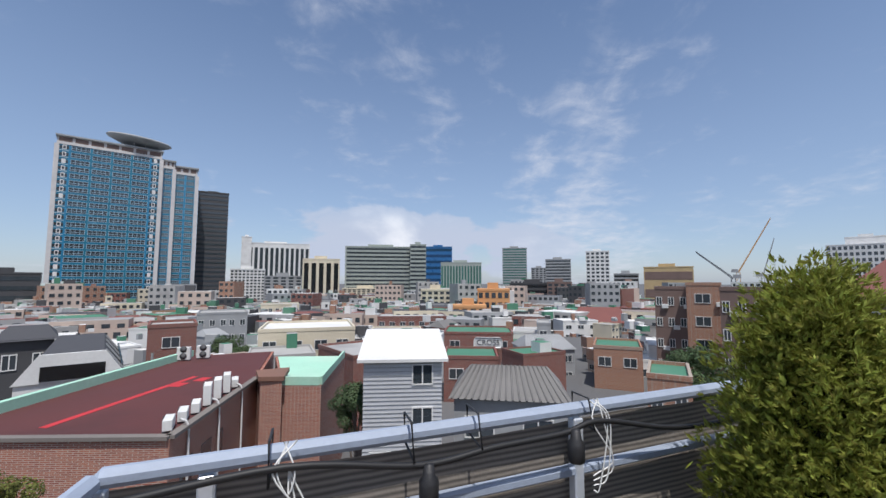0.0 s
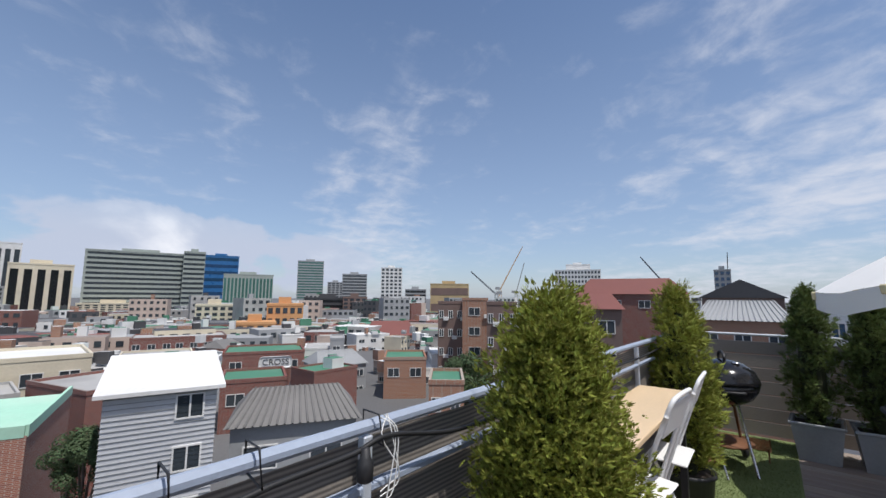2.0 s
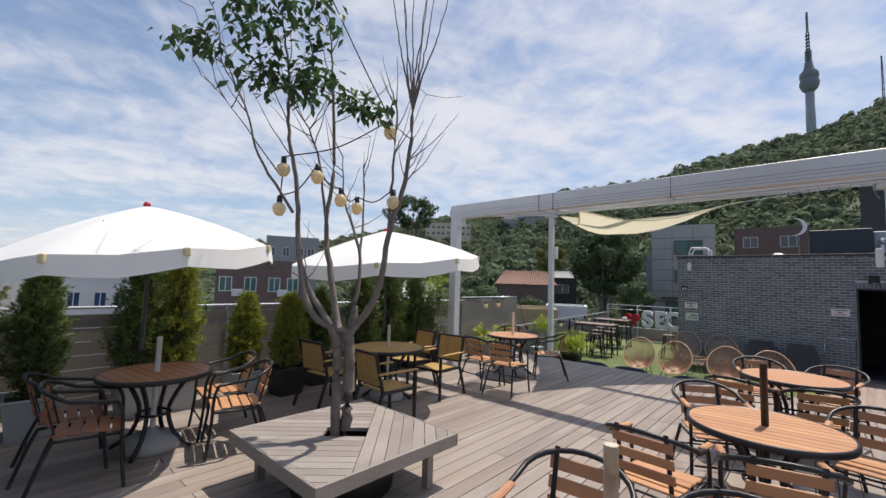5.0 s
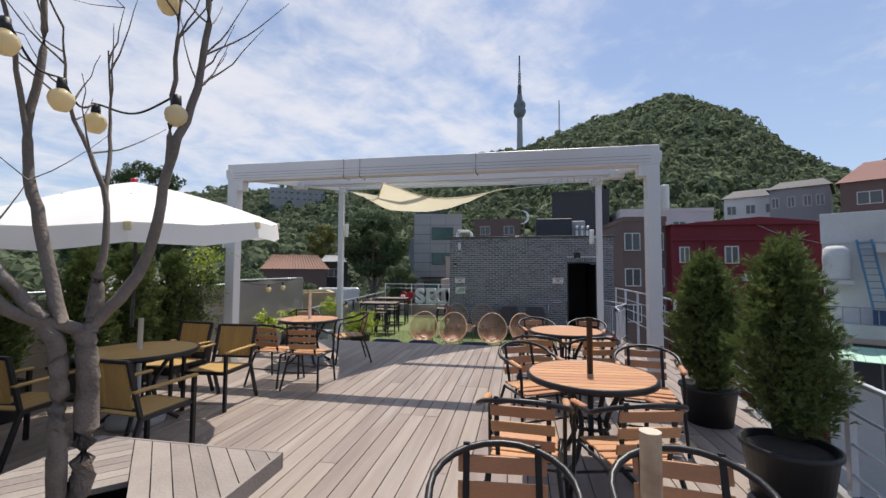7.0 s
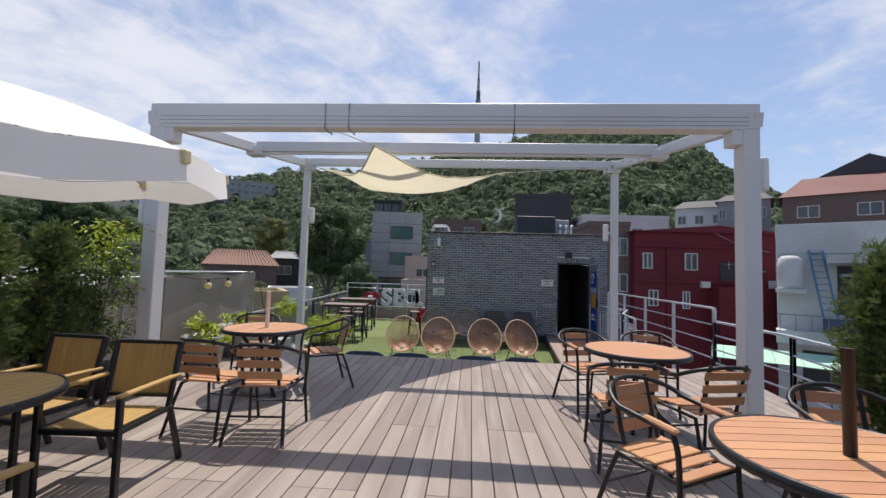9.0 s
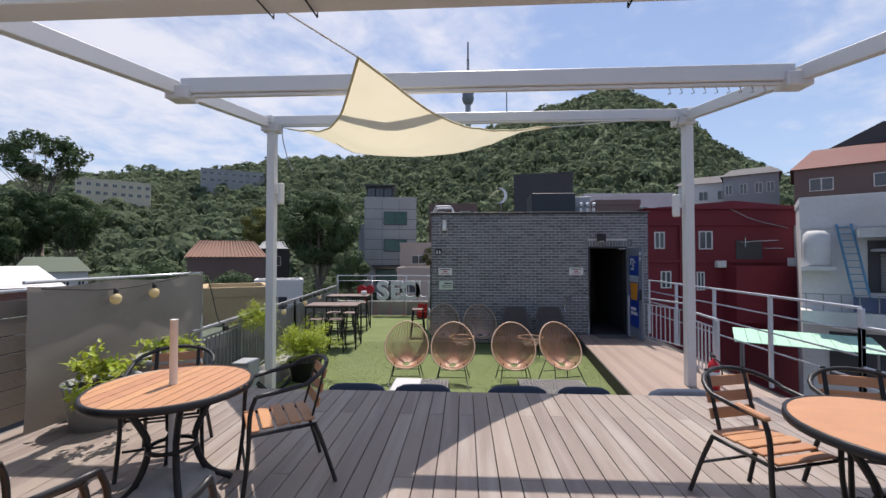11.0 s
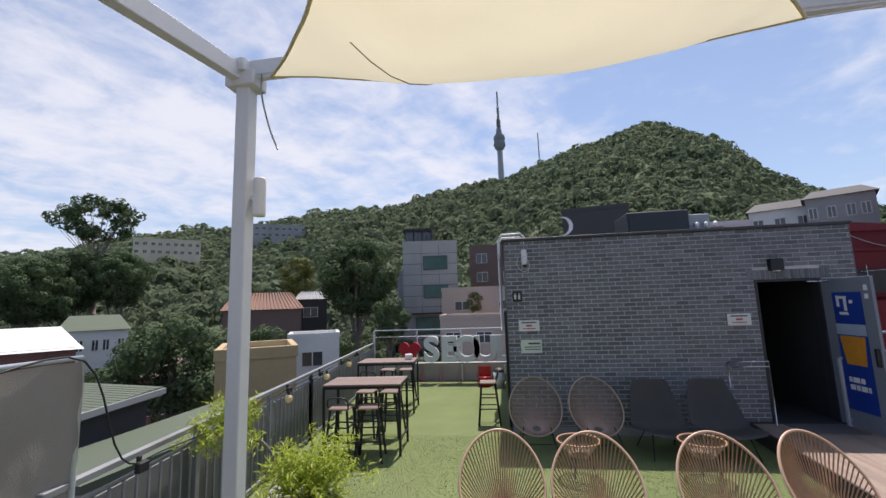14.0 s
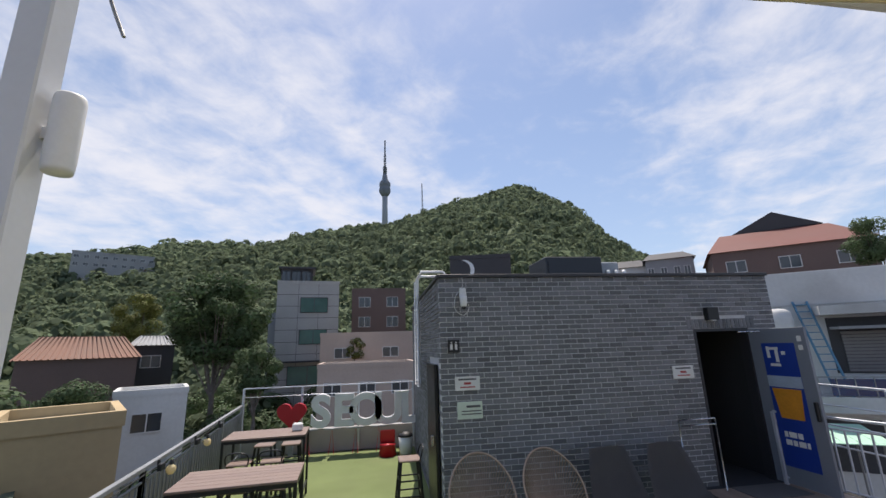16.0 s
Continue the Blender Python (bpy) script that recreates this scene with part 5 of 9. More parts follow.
limb([(0.01, 0.01, 0), (0.02, 0.03, 0.48), (0.02, 0.02, 0.81), (0.0, 0.0, 0.97)], 0.056, 0.042, "trunk")
limb([(-0.04, -0.04, 0.0), (-0.03, -0.06, 0.53), (-0.04, -0.07, 0.86), (-0.08, -0.11, 1.03)], 0.042, 0.034, "trunk")
stems = [
    ([(0.0, 0.0, 0.96), (-0.17, -0.24, 1.12), (-0.24, -0.35, 1.59), (-0.28, -0.39, 2.2), (-0.33, -0.47, 2.68), (-0.34, -0.49, 3.18), (-0.39, -0.56, 3.7)], 0.032, 0.007),
    ([(-0.04, -0.06, 1.0), (-0.18, -0.1, 1.56), (-0.25, -0.1, 1.89), (-0.27, -0.05, 2.49), (-0.3, -0.08, 3.24), (-0.33, -0.13, 3.8)], 0.03, 0.007),
    ([(0.01, 0.02, 0.96), (0.18, 0.16, 1.29), (0.28, 0.18, 1.79), (0.36, 0.3, 2.38), (0.37, 0.33, 2.98)], 0.032, 0.015),
    ([(0.28, 0.18, 1.79), (0.28, 0.19, 2.2), (0.28, 0.22, 2.85), (0.24, 0.2, 3.1)], 0.016, 0.006),
    ([(0.0, 0.03, 1.02), (-0.07, 0.15, 1.61), (-0.28, 0.1, 2.16), (-0.35, 0.1, 2.6)], 0.02, 0.004),
    ([(-0.28, -0.41, 1.97), (-0.45, -0.65, 2.43), (-0.54, -0.77, 2.87), (-0.67, -0.95, 3.25)], 0.013, 0.004),
    ([(-0.25, -0.1, 1.89), (-0.3, -0.2, 2.54), (-0.4, -0.36, 2.95)], 0.014, 0.004),
    ([(-0.08, -0.11, 1.03), (-0.2, -0.25, 1.3), (-0.25, -0.36, 1.62)], 0.03, 0.02),
    ([(-0.07, 0.15, 1.61), (-0.2, 0.26, 2.11), (-0.25, 0.27, 2.55)], 0.013, 0.004),
    ([(-0.36, -0.52, 2.3), (-0.55, -0.8, 2.75), (-0.78, -1.12, 3.2)], 0.006, 0.002),
]
lines = [limb(c, a, b) for c, a, b in stems]
# a short sawn stump beside the fork
limb([(0.02, 0.03, 0.95), (0.03, 0.05, 1.1), (0.02, 0.05, 1.24)], 0.03, 0.027, "stump")
for k in range(8):
    a = -1.0 + k * 0.28
    limb([(0.37, 0.33, 2.95), (0.37 + a * 0.05, 0.33 + a * 0.07, 3.3), (0.33 + a * 0.1 + 0.05 * math.sin(k * 2), 0.38 + a * 0.16, 3.75), (0.3 + a * 0.15 + 0.06 * math.sin(k * 2), 0.42 + a * 0.24, 4.3)], 0.01, 0.003, "branch")
for i, ln_ in enumerate(lines):
    for k in range(9 if i < 7 else 3):
        p = ln_[rng.randint(len(ln_) // 2, len(ln_) - 1)]
        d = Vector((rng.uniform(-0.6, 0.6), rng.uniform(-1, 0.7 if i != 2 else 1), rng.uniform(0.2, 1.0))).normalized()
        L = rng.uniform(0.2, 0.55)
        q = limb([p, p + d * L * 0.5 + Vector((0, 0, 0.02)), p + d * L + Vector((0, 0, 0.12))], 0.006, 0.0015, "twig", 3)
        twigs.append(q[-1])
for k in range(26):
    p = rng.choice(twigs)
    d = Vector((rng.uniform(-0.6, 0.6), rng.uniform(-0.9, 0.6), rng.uniform(-0.1, 0.8))).normalized()
    limb([p, p + d * 0.18, p + d * 0.36 + Vector((0, 0, 0.05))], 0.003, 0.001, "twig", 2)
cl = []
for f, cz, sy, sz, n in ((-1.33, 3.36, 0.12, 0.07, 22), (-1.05, 3.72, 0.14, 0.09, 22), (-0.9, 3.5, 0.15, 0.12, 24), (-0.8, 3.16, 0.16, 0.12, 34), (-0.5, 3.08, 0.14, 0.1, 26),
                         (-0.17, 3.02, 0.12, 0.08, 20), (0.0, 2.95, 0.09, 0.06, 12), (-0.56, 3.4, 0.16, 0.13, 16), (-0.75, 3.8, 0.16, 0.1, 20), (-0.45, 3.78, 0.14, 0.1, 12)):
    # clusters hang along a line across the tree
    cl += [Vector((0.573 * f + 0.3 + rng.gauss(0, 0.1), 0.82 * f - 0.05 + rng.gauss(0, sy * 0.75), cz - 0.12 + rng.gauss(0, sz * 0.7))) for _ in range(int(n * 0.7))]
leaf_cloud("leaves", cl, 6, 0.05, 0.1, 77, M_LEAF, tree, 0.75, 0.5)


def bulb(x, y, z, m=None, label="clear amber globe bulb hanging from a black socket"):
    b = thing("string_bulb", label, "light bulb", pose(x, y, z), "string light bulbs")
    bm = bmesh.new()
    lathe(bm, [(0.0, 0.055), (0.02, 0.05), (0.024, 0.0), (0.02, -0.01), (0, -0.01)], 10)
    part("socket", bm, M_BLACK_PL, b)
    bm = bmesh.new()
    lathe(bm, [(0.0, -0.125), (0.03, -0.118), (0.05, -0.09), (0.057, -0.06), (0.05, -0.032), (0.028, -0.014), (0.018, -0.005)], 14, close=False)
    part("globe", bm, m or M_BULB, b)
    return b


places = [(-2.24, 2.34, 3.1), (-2.8, 1.65, 2.7), (-2.81, 1.64, 2.36), (-2.64, 1.88, 2.66), (-2.66, 2.14, 2.5), (-2.74, 2.38, 2.47), (-2.16, 2.34, 2.46)]
for p in places:
    bulb(*p)
string = thing("string_light_cable", "black festoon cable strung through the tree", "cable")
for a, b in zip(places, places[1:]):
    bm = bmesh.new()
    pa, pb = Vector(a) + Vector((0, 0, 0.05)), Vector(b) + Vector((0, 0, 0.05))
    tube(bm, curve_pts([pa, (pa + pb) / 2 - Vector((0, 0, 0.08)), pb], 6), 0.006, 5)
    part("cable", bm, M_RUBBER, string)
bm = bmesh.new()
tube(bm, curve_pts([(-2.24, 2.34, 3.15), (-2.42, 2.1, 3.7), (-2.65, 1.75, 4.5)], 6), 0.006, 5)
part("cable", bm, M_RUBBER, string)


# ---- barbecue corner ----
M_BOARD = mat("worn_white_board", (0.5, 0.5, 0.52), 0.5, var=0.1, scale=3, fine=40, bump=0.05)


def kettle(x, y, z=0.0, yaw=0.0, label="black kettle barbecue on three legs", top=0.98):
    k = thing("kettle_barbecue", label, "barbecue", pose(x, y, z, 0, 0, yaw))
    bm = bmesh.new()
    lathe(bm, [(0.0, 0.55), (0.12, 0.56), (0.22, 0.62), (0.27, 0.7), (0.285, 0.76), (0.275, 0.765), (0.0, 0.75)], 28)
    part("bowl", bm, M_ENAMEL, k)
    bm = bmesh.new()
    lathe(bm, [(0.29, 0.765), (0.285, 0.80), (0.25, 0.88), (0.17, 0.945), (0.06, 0.975), (0.0, 0.978)], 28)
    lid = part("lid", bm, M_ENAMEL, k)
    bm = bmesh.new()
    tube(bm, curve_pts([(-0.09, 0, 0.965), (-0.085, 0, 1.02), (0, 0, 1.05), (0.085, 0, 1.02), (0.09, 0, 0.965)], 5), 0.014, 7)
    part("lid_handle", bm, M_BLACK_PL, lid)
    bm = bmesh.new()
    lathe(bm, [(0, 0.955), (0.035, 0.955), (0.035, 0.965), (0, 0.966)], 12, 0.12, 0.08)
    part("vent", bm, M_STEEL, lid)
    for s in (-1, 1):
        bm = bmesh.new()
        tube(bm, curve_pts([(s * 0.28, -0.08, 0.72), (s * 0.36, -0.06, 0.73), (s * 0.36, 0.06, 0.73), (s * 0.28, 0.08, 0.72)], 4), 0.012, 6)
        part("side_handle", bm, M_BLACK_PL, k)
    for q in range(3):
        a = math.tau * q / 3 + 0.4
        bm = bmesh.new()
        tube(bm, [(0.16 * math.cos(a), 0.16 * math.sin(a), 0.6), (0.34 * math.cos(a), 0.34 * math.sin(a), 0.015)], 0.013, 8)
        part("leg", bm, M_RUST if q == 1 else M_STEEL, k)
    bm = bmesh.new()
    lathe(bm, [(0, 0.2), (0.2, 0.2), (0.21, 0.215), (0, 0.21)], 20)
    part("ash_tray", bm, M_RUST, k)
    for s in (-1, 1):
        bm = bmesh.new()
        lathe(bm, [(0.0, -0.02), (0.05, -0.02), (0.065, 0.0), (0.05, 0.02), (0.0, 0.02)], 16)
        bm.transform(Matrix.Translation((-0.2, s * 0.19, 0.075)) @ Matrix.Rotation(radians(90), 4, "X"))
        part("wheel", bm, M_BLACK_PL, k)
    return k


M_ENAMEL = mat("black_enamel", (0.012, 0.012, 0.014), 0.14, var=0.08, scale=4, fine=50, bump=0.03)
M_RUST = mat("rusty_steel", (0.17, 0.075, 0.035), 0.7, metal=0.3, var=0.35, scale=9, fine=60, bump=0.3)
k1 = kettle(-4.74, -0.83, 0.012, 20)
k1.scale = (1.14, 1.14, 1.1)
k2 = kettle(-4.22, -1.0, 0.012, 75, "small black kettle barbecue behind the large one")
k2.scale = (0.62, 0.62, 0.85)
kettle(-0.22, -0.62, 0.0, 35, "black kettle barbecue with a steel vent near the rail")
rack = thing("charcoal_rack", "rusty wire rack on the turf beside the barbecue", "rack", pose(-5.25, -0.75, 0.012))
for q in range(9):
    bm = bmesh.new()
    tube(bm, [(-0.2 + q * 0.05, -0.25, 0.12), (-0.2 + q * 0.05, 0.25, 0.12)], 0.006, 5)
    part("wire", bm, M_RUST, rack)
for sx in (-0.2, 0.2):
    for sy in (-0.25, 0.25):
        bm = bmesh.new()
        tube(bm, [(sx, sy, 0), (sx, sy, 0.14)], 0.008, 5)
        part("foot", bm, M_RUST, rack)

# pale counter and white folding seats by the rail
counter = thing("bar_counter", "pale wooden counter table along the rail", "table", pose(-1.8, -0.95, 0))
bm = bmesh.new()
span(bm, -0.82, 0.82, -0.17, 0.15, 1.075, 1.105, 0.005)
part("top", bm, M_PALEWOOD, counter)
bm = bmesh.new()
span(bm, -0.78, 0.78, 0.1, 0.125, 1.0, 1.075)
part("apron", bm, M_BLACK, counter)
for sx in (-0.74, 0.74):
    for sy in (-0.12, 0.1):
        bm = bmesh.new()
        span(bm, sx - 0.02, sx + 0.02, sy - 0.02, sy + 0.02, 0, 1.075)
        part("leg", bm, M_BLACK, counter)


def folding_seat():
    c = thing("folding_chair", "white folding bar chair with crossed steel legs", "chair", None, "white folding chairs at the counter")
    for s in (-1, 1):
        bm = bmesh.new()
        tube(bm, curve_pts([(s * 0.175, 0.2, 0.0), (s * 0.175, 0.04, 0.5), (s * 0.175, -0.12, 0.98), (s * 0.165, -0.2, 1.2)], 5), 0.0105, 8)
        part("leg", bm, M_WHITE, c)
        bm = bmesh.new()
        tube(bm, [(s * 0.155, -0.28, 0.0), (s * 0.155, 0.14, 0.82)], 0.0105, 8)
        part("leg", bm, M_WHITE, c)
    bm = bmesh.new()
    box(bm, 0, 0.01, 0.815, 0.33, 0.32, 0.014, Matrix.Rotation(radians(4), 4, "X"), 0.006)
    part("seat", bm, M_WHITE, c)
    bm = bmesh.new()
    tube(bm, curve_pts([(-0.165, -0.2, 1.2), (-0.15, -0.225, 1.265), (-0.09, -0.235, 1.285), (0.09, -0.235, 1.285), (0.15, -0.225, 1.265), (0.165, -0.2, 1.2)], 5), 0.0105, 8)
    part("back_rail", bm, M_WHITE, c)
    bm = bmesh.new()
    slab(bm, [(-0.16, -0.09), (0.16, -0.09), (0.155, 0.05), (0.12, 0.075), (-0.12, 0.075), (-0.155, 0.05)], -0.004, 0.004)
    bm.transform(Matrix.Translation((0, -0.205, 1.19)) @ Matrix.Rotation(radians(108), 4, "X"))
    part("backrest", bm, M_WHITE, c)
    for y, z in ((0.12, 0.25), (-0.15, 0.27)):
        bm = bmesh.new()
        tube(bm, [(-0.165, y, z), (0.165, y, z)], 0.008, 6)
        part("stretcher", bm, M_WHITE, c)
    return c


fs_ = folding_seat()
put(fs_, -1.62, -0.9, 176)
put(fs_, -2.2, -0.9, 182)

# cables, ties and lamps on the north rail
cable = thing("festoon_cable", "black festoon cable tied along the north rail", "cable")
run = [(0.95, -1.1, 1.35), (0.62, -1.1, 1.37), (0.35, -1.1, 1.33), (0.18, -1.1, 1.34), (-0.02, -1.1, 1.345), (-0.14, -1.1, 1.36), (-0.4, -1.1, 1.31), (-0.7, -1.1, 1.3), (-1.4, -1.1, 1.32), (-2.6, -1.1, 1.3), (-4.0, -1.1, 1.33), (-5.8, -1.1, 1.3)]
bm = bmesh.new()
tube(bm, curve_pts(run, 6), 0.007, 6)
part("cable", bm, M_RUBBER, cable)
for x in (0.64, 0.36, 0.2, -0.12):
    bm = bmesh.new()
    tube(bm, [(x, -1.185, 1.355), (x, -1.185, 1.415), (x + 0.006, -1.115, 1.415), (x + 0.006, -1.095, 1.34)], 0.0028, 5, True)
    part("tie", bm, M_BLACK_PL, cable)
for k in range(7):
    bm = bmesh.new()
    a = k * 0.9
    x = 0.6 if k < 3 else -0.13
    tube(bm, curve_pts([(x + 0.02 * math.cos(a), -1.12, 1.41), (x + 0.04 * math.sin(a), -1.1, 1.36), (x - 0.02 + 0.03 * math.cos(a), -1.1, 1.32 - 0.02 * k), (x + 0.01, -1.11, 1.26 - 0.012 * k if k > 2 else 1.36)], 5), 0.0018, 5)
    part("rope_end", bm, M_ZIP, cable)
for x, z in ((0.335, 1.31), (-0.05, 1.33), (-0.72, 1.29)):
    soc = thing("lamp_socket", "empty black lamp socket hanging from the cable", "lamp socket", pose(x, -1.09, z))
    bm = bmesh.new()
    lathe(bm, [(0, 0.025), (0.011, 0.023), (0.014, 0.0), (0.021, -0.008), (0.021, -0.05), (0.017, -0.054), (0.017, -0.04), (0, -0.04)], 12)
    part("shell", bm, M_BLACK_PL, soc)

# ---- lower terrace ----
def cord_chair(rim_r, m_cord, m_rim, legs, label, group):
    c = thing("cord_chair", label, "chair", None, group)
    # a pear-shaped rim leaning back, cords running to a small ring
    tilt = radians(56)
    n = 64
    rim = []
    for k in range(n):
        a = math.tau * k / n
        up = math.sin(a)
        r = rim_r * (1.0 - 0.08 * up)
        x, v = r * math.cos(a), rim_r * 1.16 * up + 0.03
        rim.append(Vector((x, -0.05 - v * math.cos(tilt) - 0.04, 0.625 + v * math.sin(tilt))))
    ring = [Vector((0.07 * math.cos(math.tau * k / n), 0.045 - 0.06 * math.sin(math.tau * k / n) - 0.09, 0.315 + 0.02 * math.sin(math.tau * k / n))) for k in range(n)]
    bm = bmesh.new()
    tube(bm, rim, 0.013, 8, True)
    part("rim", bm, m_rim, c)
    bm = bmesh.new()
    tube(bm, ring[::3], 0.009, 6, True)
    part("hub_ring", bm, m_rim, c)
    bm = bmesh.new()
    bowl = Vector((0, -0.1, 0.3))
    for k in range(n):
        p, q = rim[k], ring[k]
        far = (p - q).length / 0.6
        mid = p.lerp(q, 0.5) + Vector((0, -0.045, -0.04)) * far
        tube(bm, [p, p.lerp(q, 0.25) + Vector((0, -0.03, -0.026)) * far, mid, p.lerp(q, 0.78) + Vector((0, -0.025, -0.025)) * far, q], 0.0068, 4)
    ob = part("cord_shell", bm, m_cord, c)
    tagged(ob, "stretched plastic cords", kind="stuff")
    for sx in (-1, 1):
        for sy, fy in ((1, 0.3), (-1, -0.36)):
            bm = bmesh.new()
            tube(bm, [(sx * 0.2, 0.06 if sy > 0 else -0.24, 0.37), (sx * 0.29, fy, 0.0)], 0.009, 6)
            part("leg", bm, M_BLACK, c)
    for y, z in ((0.16, 0.155), (-0.28, 0.16), (-0.24, 0.37)):
        bm = bmesh.new()
        tube(bm, [(-0.235 if z < 0.2 else -0.2, y, z), (0.235 if z < 0.2 else 0.2, y, z)], 0.007, 6)
        part("brace", bm, M_BLACK, c)
    return c


acap = cord_chair(0.385, M_CORD, mat("peach_rim", (0.58, 0.38, 0.27), 0.4, var=0.06, bump=0), 4, "peach cord string chair on black wire legs", "peach string chairs on the turf")
for x, y, w in ((-2.92, 11.52, 184), (-2.1, 11.48, 178), (-1.02, 11.52, 182), (-0.16, 11.6, 196)):
    put(acap, x, y, w, GREEN_Z)
acap2 = cord_chair(0.4, M_CORD_DK, mat("dull_rim", (0.36, 0.26, 0.2), 0.5, var=0.06, bump=0), 4, "brown cord string chair in the shade by the wall", "brown string chairs by the brick wall")
for x, y, w in ((-2.42, 14.3, 180), (-1.5, 14.3, 188)):
    put(acap2, x, y, w, GREEN_Z)


def lounge_seat():
    c = thing("lounge_chair", "charcoal woven lounge chair by the brick wall", "chair", None, "charcoal lounge chairs")
    bm = bmesh.new()
    prof = [(0.5, 0.34), (0.42, 0.37), (0.2, 0.33), (0.0, 0.30), (-0.14, 0.36), (-0.26, 0.6), (-0.36, 0.88), (-0.39, 0.98)]
    prev = None
    line = curve_pts([(0, y, z) for y, z in prof], 4)
    for i, p in enumerate(line):
        f = i / (len(line) - 1)
        w = 0.30 + 0.12 * math.sin(math.pi * min(1, f * 1.15)) - 0.16 * max(0, f - 0.75)
        row = []
        for k in range(9):
            u = k / 4 - 1
            row.append(bm.verts.new((u * w, p.y + 0.05 * u * u * (1 if f > 0.5 else 0), p.z + 0.05 * u * u * (1 if f < 0.6 else 0))))
        if prev:
            for k in range(8):
                bm.faces.new((prev[k], prev[k + 1], row[k + 1], row[k]))
        prev = row
    bmesh.ops.solidify(bm, geom=bm.faces[:], thickness=0.012)
    part("woven_shell", bm, M_GREYSEAT, c, smooth=True)
    for sx in (-1, 1):
        for a, b in (((sx * 0.22, 0.2, 0.31), (sx * 0.28, 0.34, 0)), ((sx * 0.22, -0.08, 0.3), (sx * 0.28, -0.3, 0))):
            bm = bmesh.new()
            tube(bm, [a, b], 0.009, 6)
            part("leg", bm, M_BLACK, c)
    return c


lo = lounge_seat()
put(lo, -0.6, 14.35, 184, GREEN_Z)
lo2 = lounge_seat()
put(lo2, 0.24, 14.36, 183, GREEN_Z)


def cord_table(x, y):
    t = thing("cord_side_table", "round peach cord basket table", "side table", pose(x, y, GREEN_Z), "cord side tables")
    bm = bmesh.new()
    tube(bm, [(0.27 * math.cos(math.tau * k / 28), 0.27 * math.sin(math.tau * k / 28), 0.44) for k in range(28)], 0.012, 7, True)
    part("rim", bm, M_CORD, t)
    bm = bmesh.new()
    for k in range(56):
        a = math.tau * k / 56
        tube(bm, [(0.27 * math.cos(a), 0.27 * math.sin(a), 0.44), (0.12 * math.cos(a), 0.12 * math.sin(a), 0.25)], 0.004, 4)
    tagged(part("cord_shell", bm, M_CORD_DK, t), "stretched plastic cords", kind="stuff")
    for q in range(3):
        a = math.tau * q / 3
        bm = bmesh.new()
        tube(bm, [(0.12 * math.cos(a), 0.12 * math.sin(a), 0.25), (0.2 * math.cos(a), 0.2 * math.sin(a), 0)], 0.008, 6)
        part("leg", bm, M_BLACK, t)


cord_table(-1.95, 13.45)
cord_table(-0.42, 13.5)


def rattan_table(x, y, sx, sy, label):
    t = thing("rattan_table", label, "coffee table", pose(x, y, GREEN_Z))
    bm = bmesh.new()
    span(bm, -sx / 2, sx / 2, -sy / 2, sy / 2, 0.02, 0.31, 0.01)
    part("body", bm, mat("dark_rattan_side", (0.045, 0.04, 0.04), 0.6, var=0.3, scale=20, fine=90, bump=0.6), t)
    n = int(sx / 0.028)
    bm = bmesh.new()
    for k in range(n):
        x0 = -sx / 2 + k * sx / n
        span(bm, x0 + 0.003, x0 + sx / n - 0.003, -sy / 2, sy / 2, 0.31, 0.316 + 0.003 * (k % 2))
    tagged(part("woven_top", bm, M_RATTAN, t), "glossy grey woven strips", kind="stuff")
    m = int(sy / 0.028)
    bm = bmesh.new()
    for k in range(m):
        y0 = -sy / 2 + k * sy / m
        for q in range(n // 2):
            x0 = -sx / 2 + (2 * q + k % 2) * sx / n
            span(bm, x0, x0 + sx / n, y0 + 0.003, y0 + sy / m - 0.003, 0.316, 0.322)
    tagged(part("woven_top", bm, M_RATTAN, t), kind="stuff")
    for ax in (-1, 1):
        for ay in (-1, 1):
            bm = bmesh.new()
            box(bm, ax * (sx / 2 - 0.04), ay * (sy / 2 - 0.04), 0.01, 0.05, 0.05, 0.02)
            part("foot", bm, M_BLACK_PL, t)
    return t


rt_ = rattan_table(-2.55, 10.35, 0.84, 0.62, "grey rattan coffee table half covered by a white board")
bm = bmesh.new()
span(bm, -0.4, 0.0, -0.3, 0.29, 0.324, 0.334, 0.003)
part("white_board", bm, M_BOARD, rt_, "white board on half of the top")
rattan_table(-0.58, 10.4, 0.98, 0.68, "grey rattan coffee table")


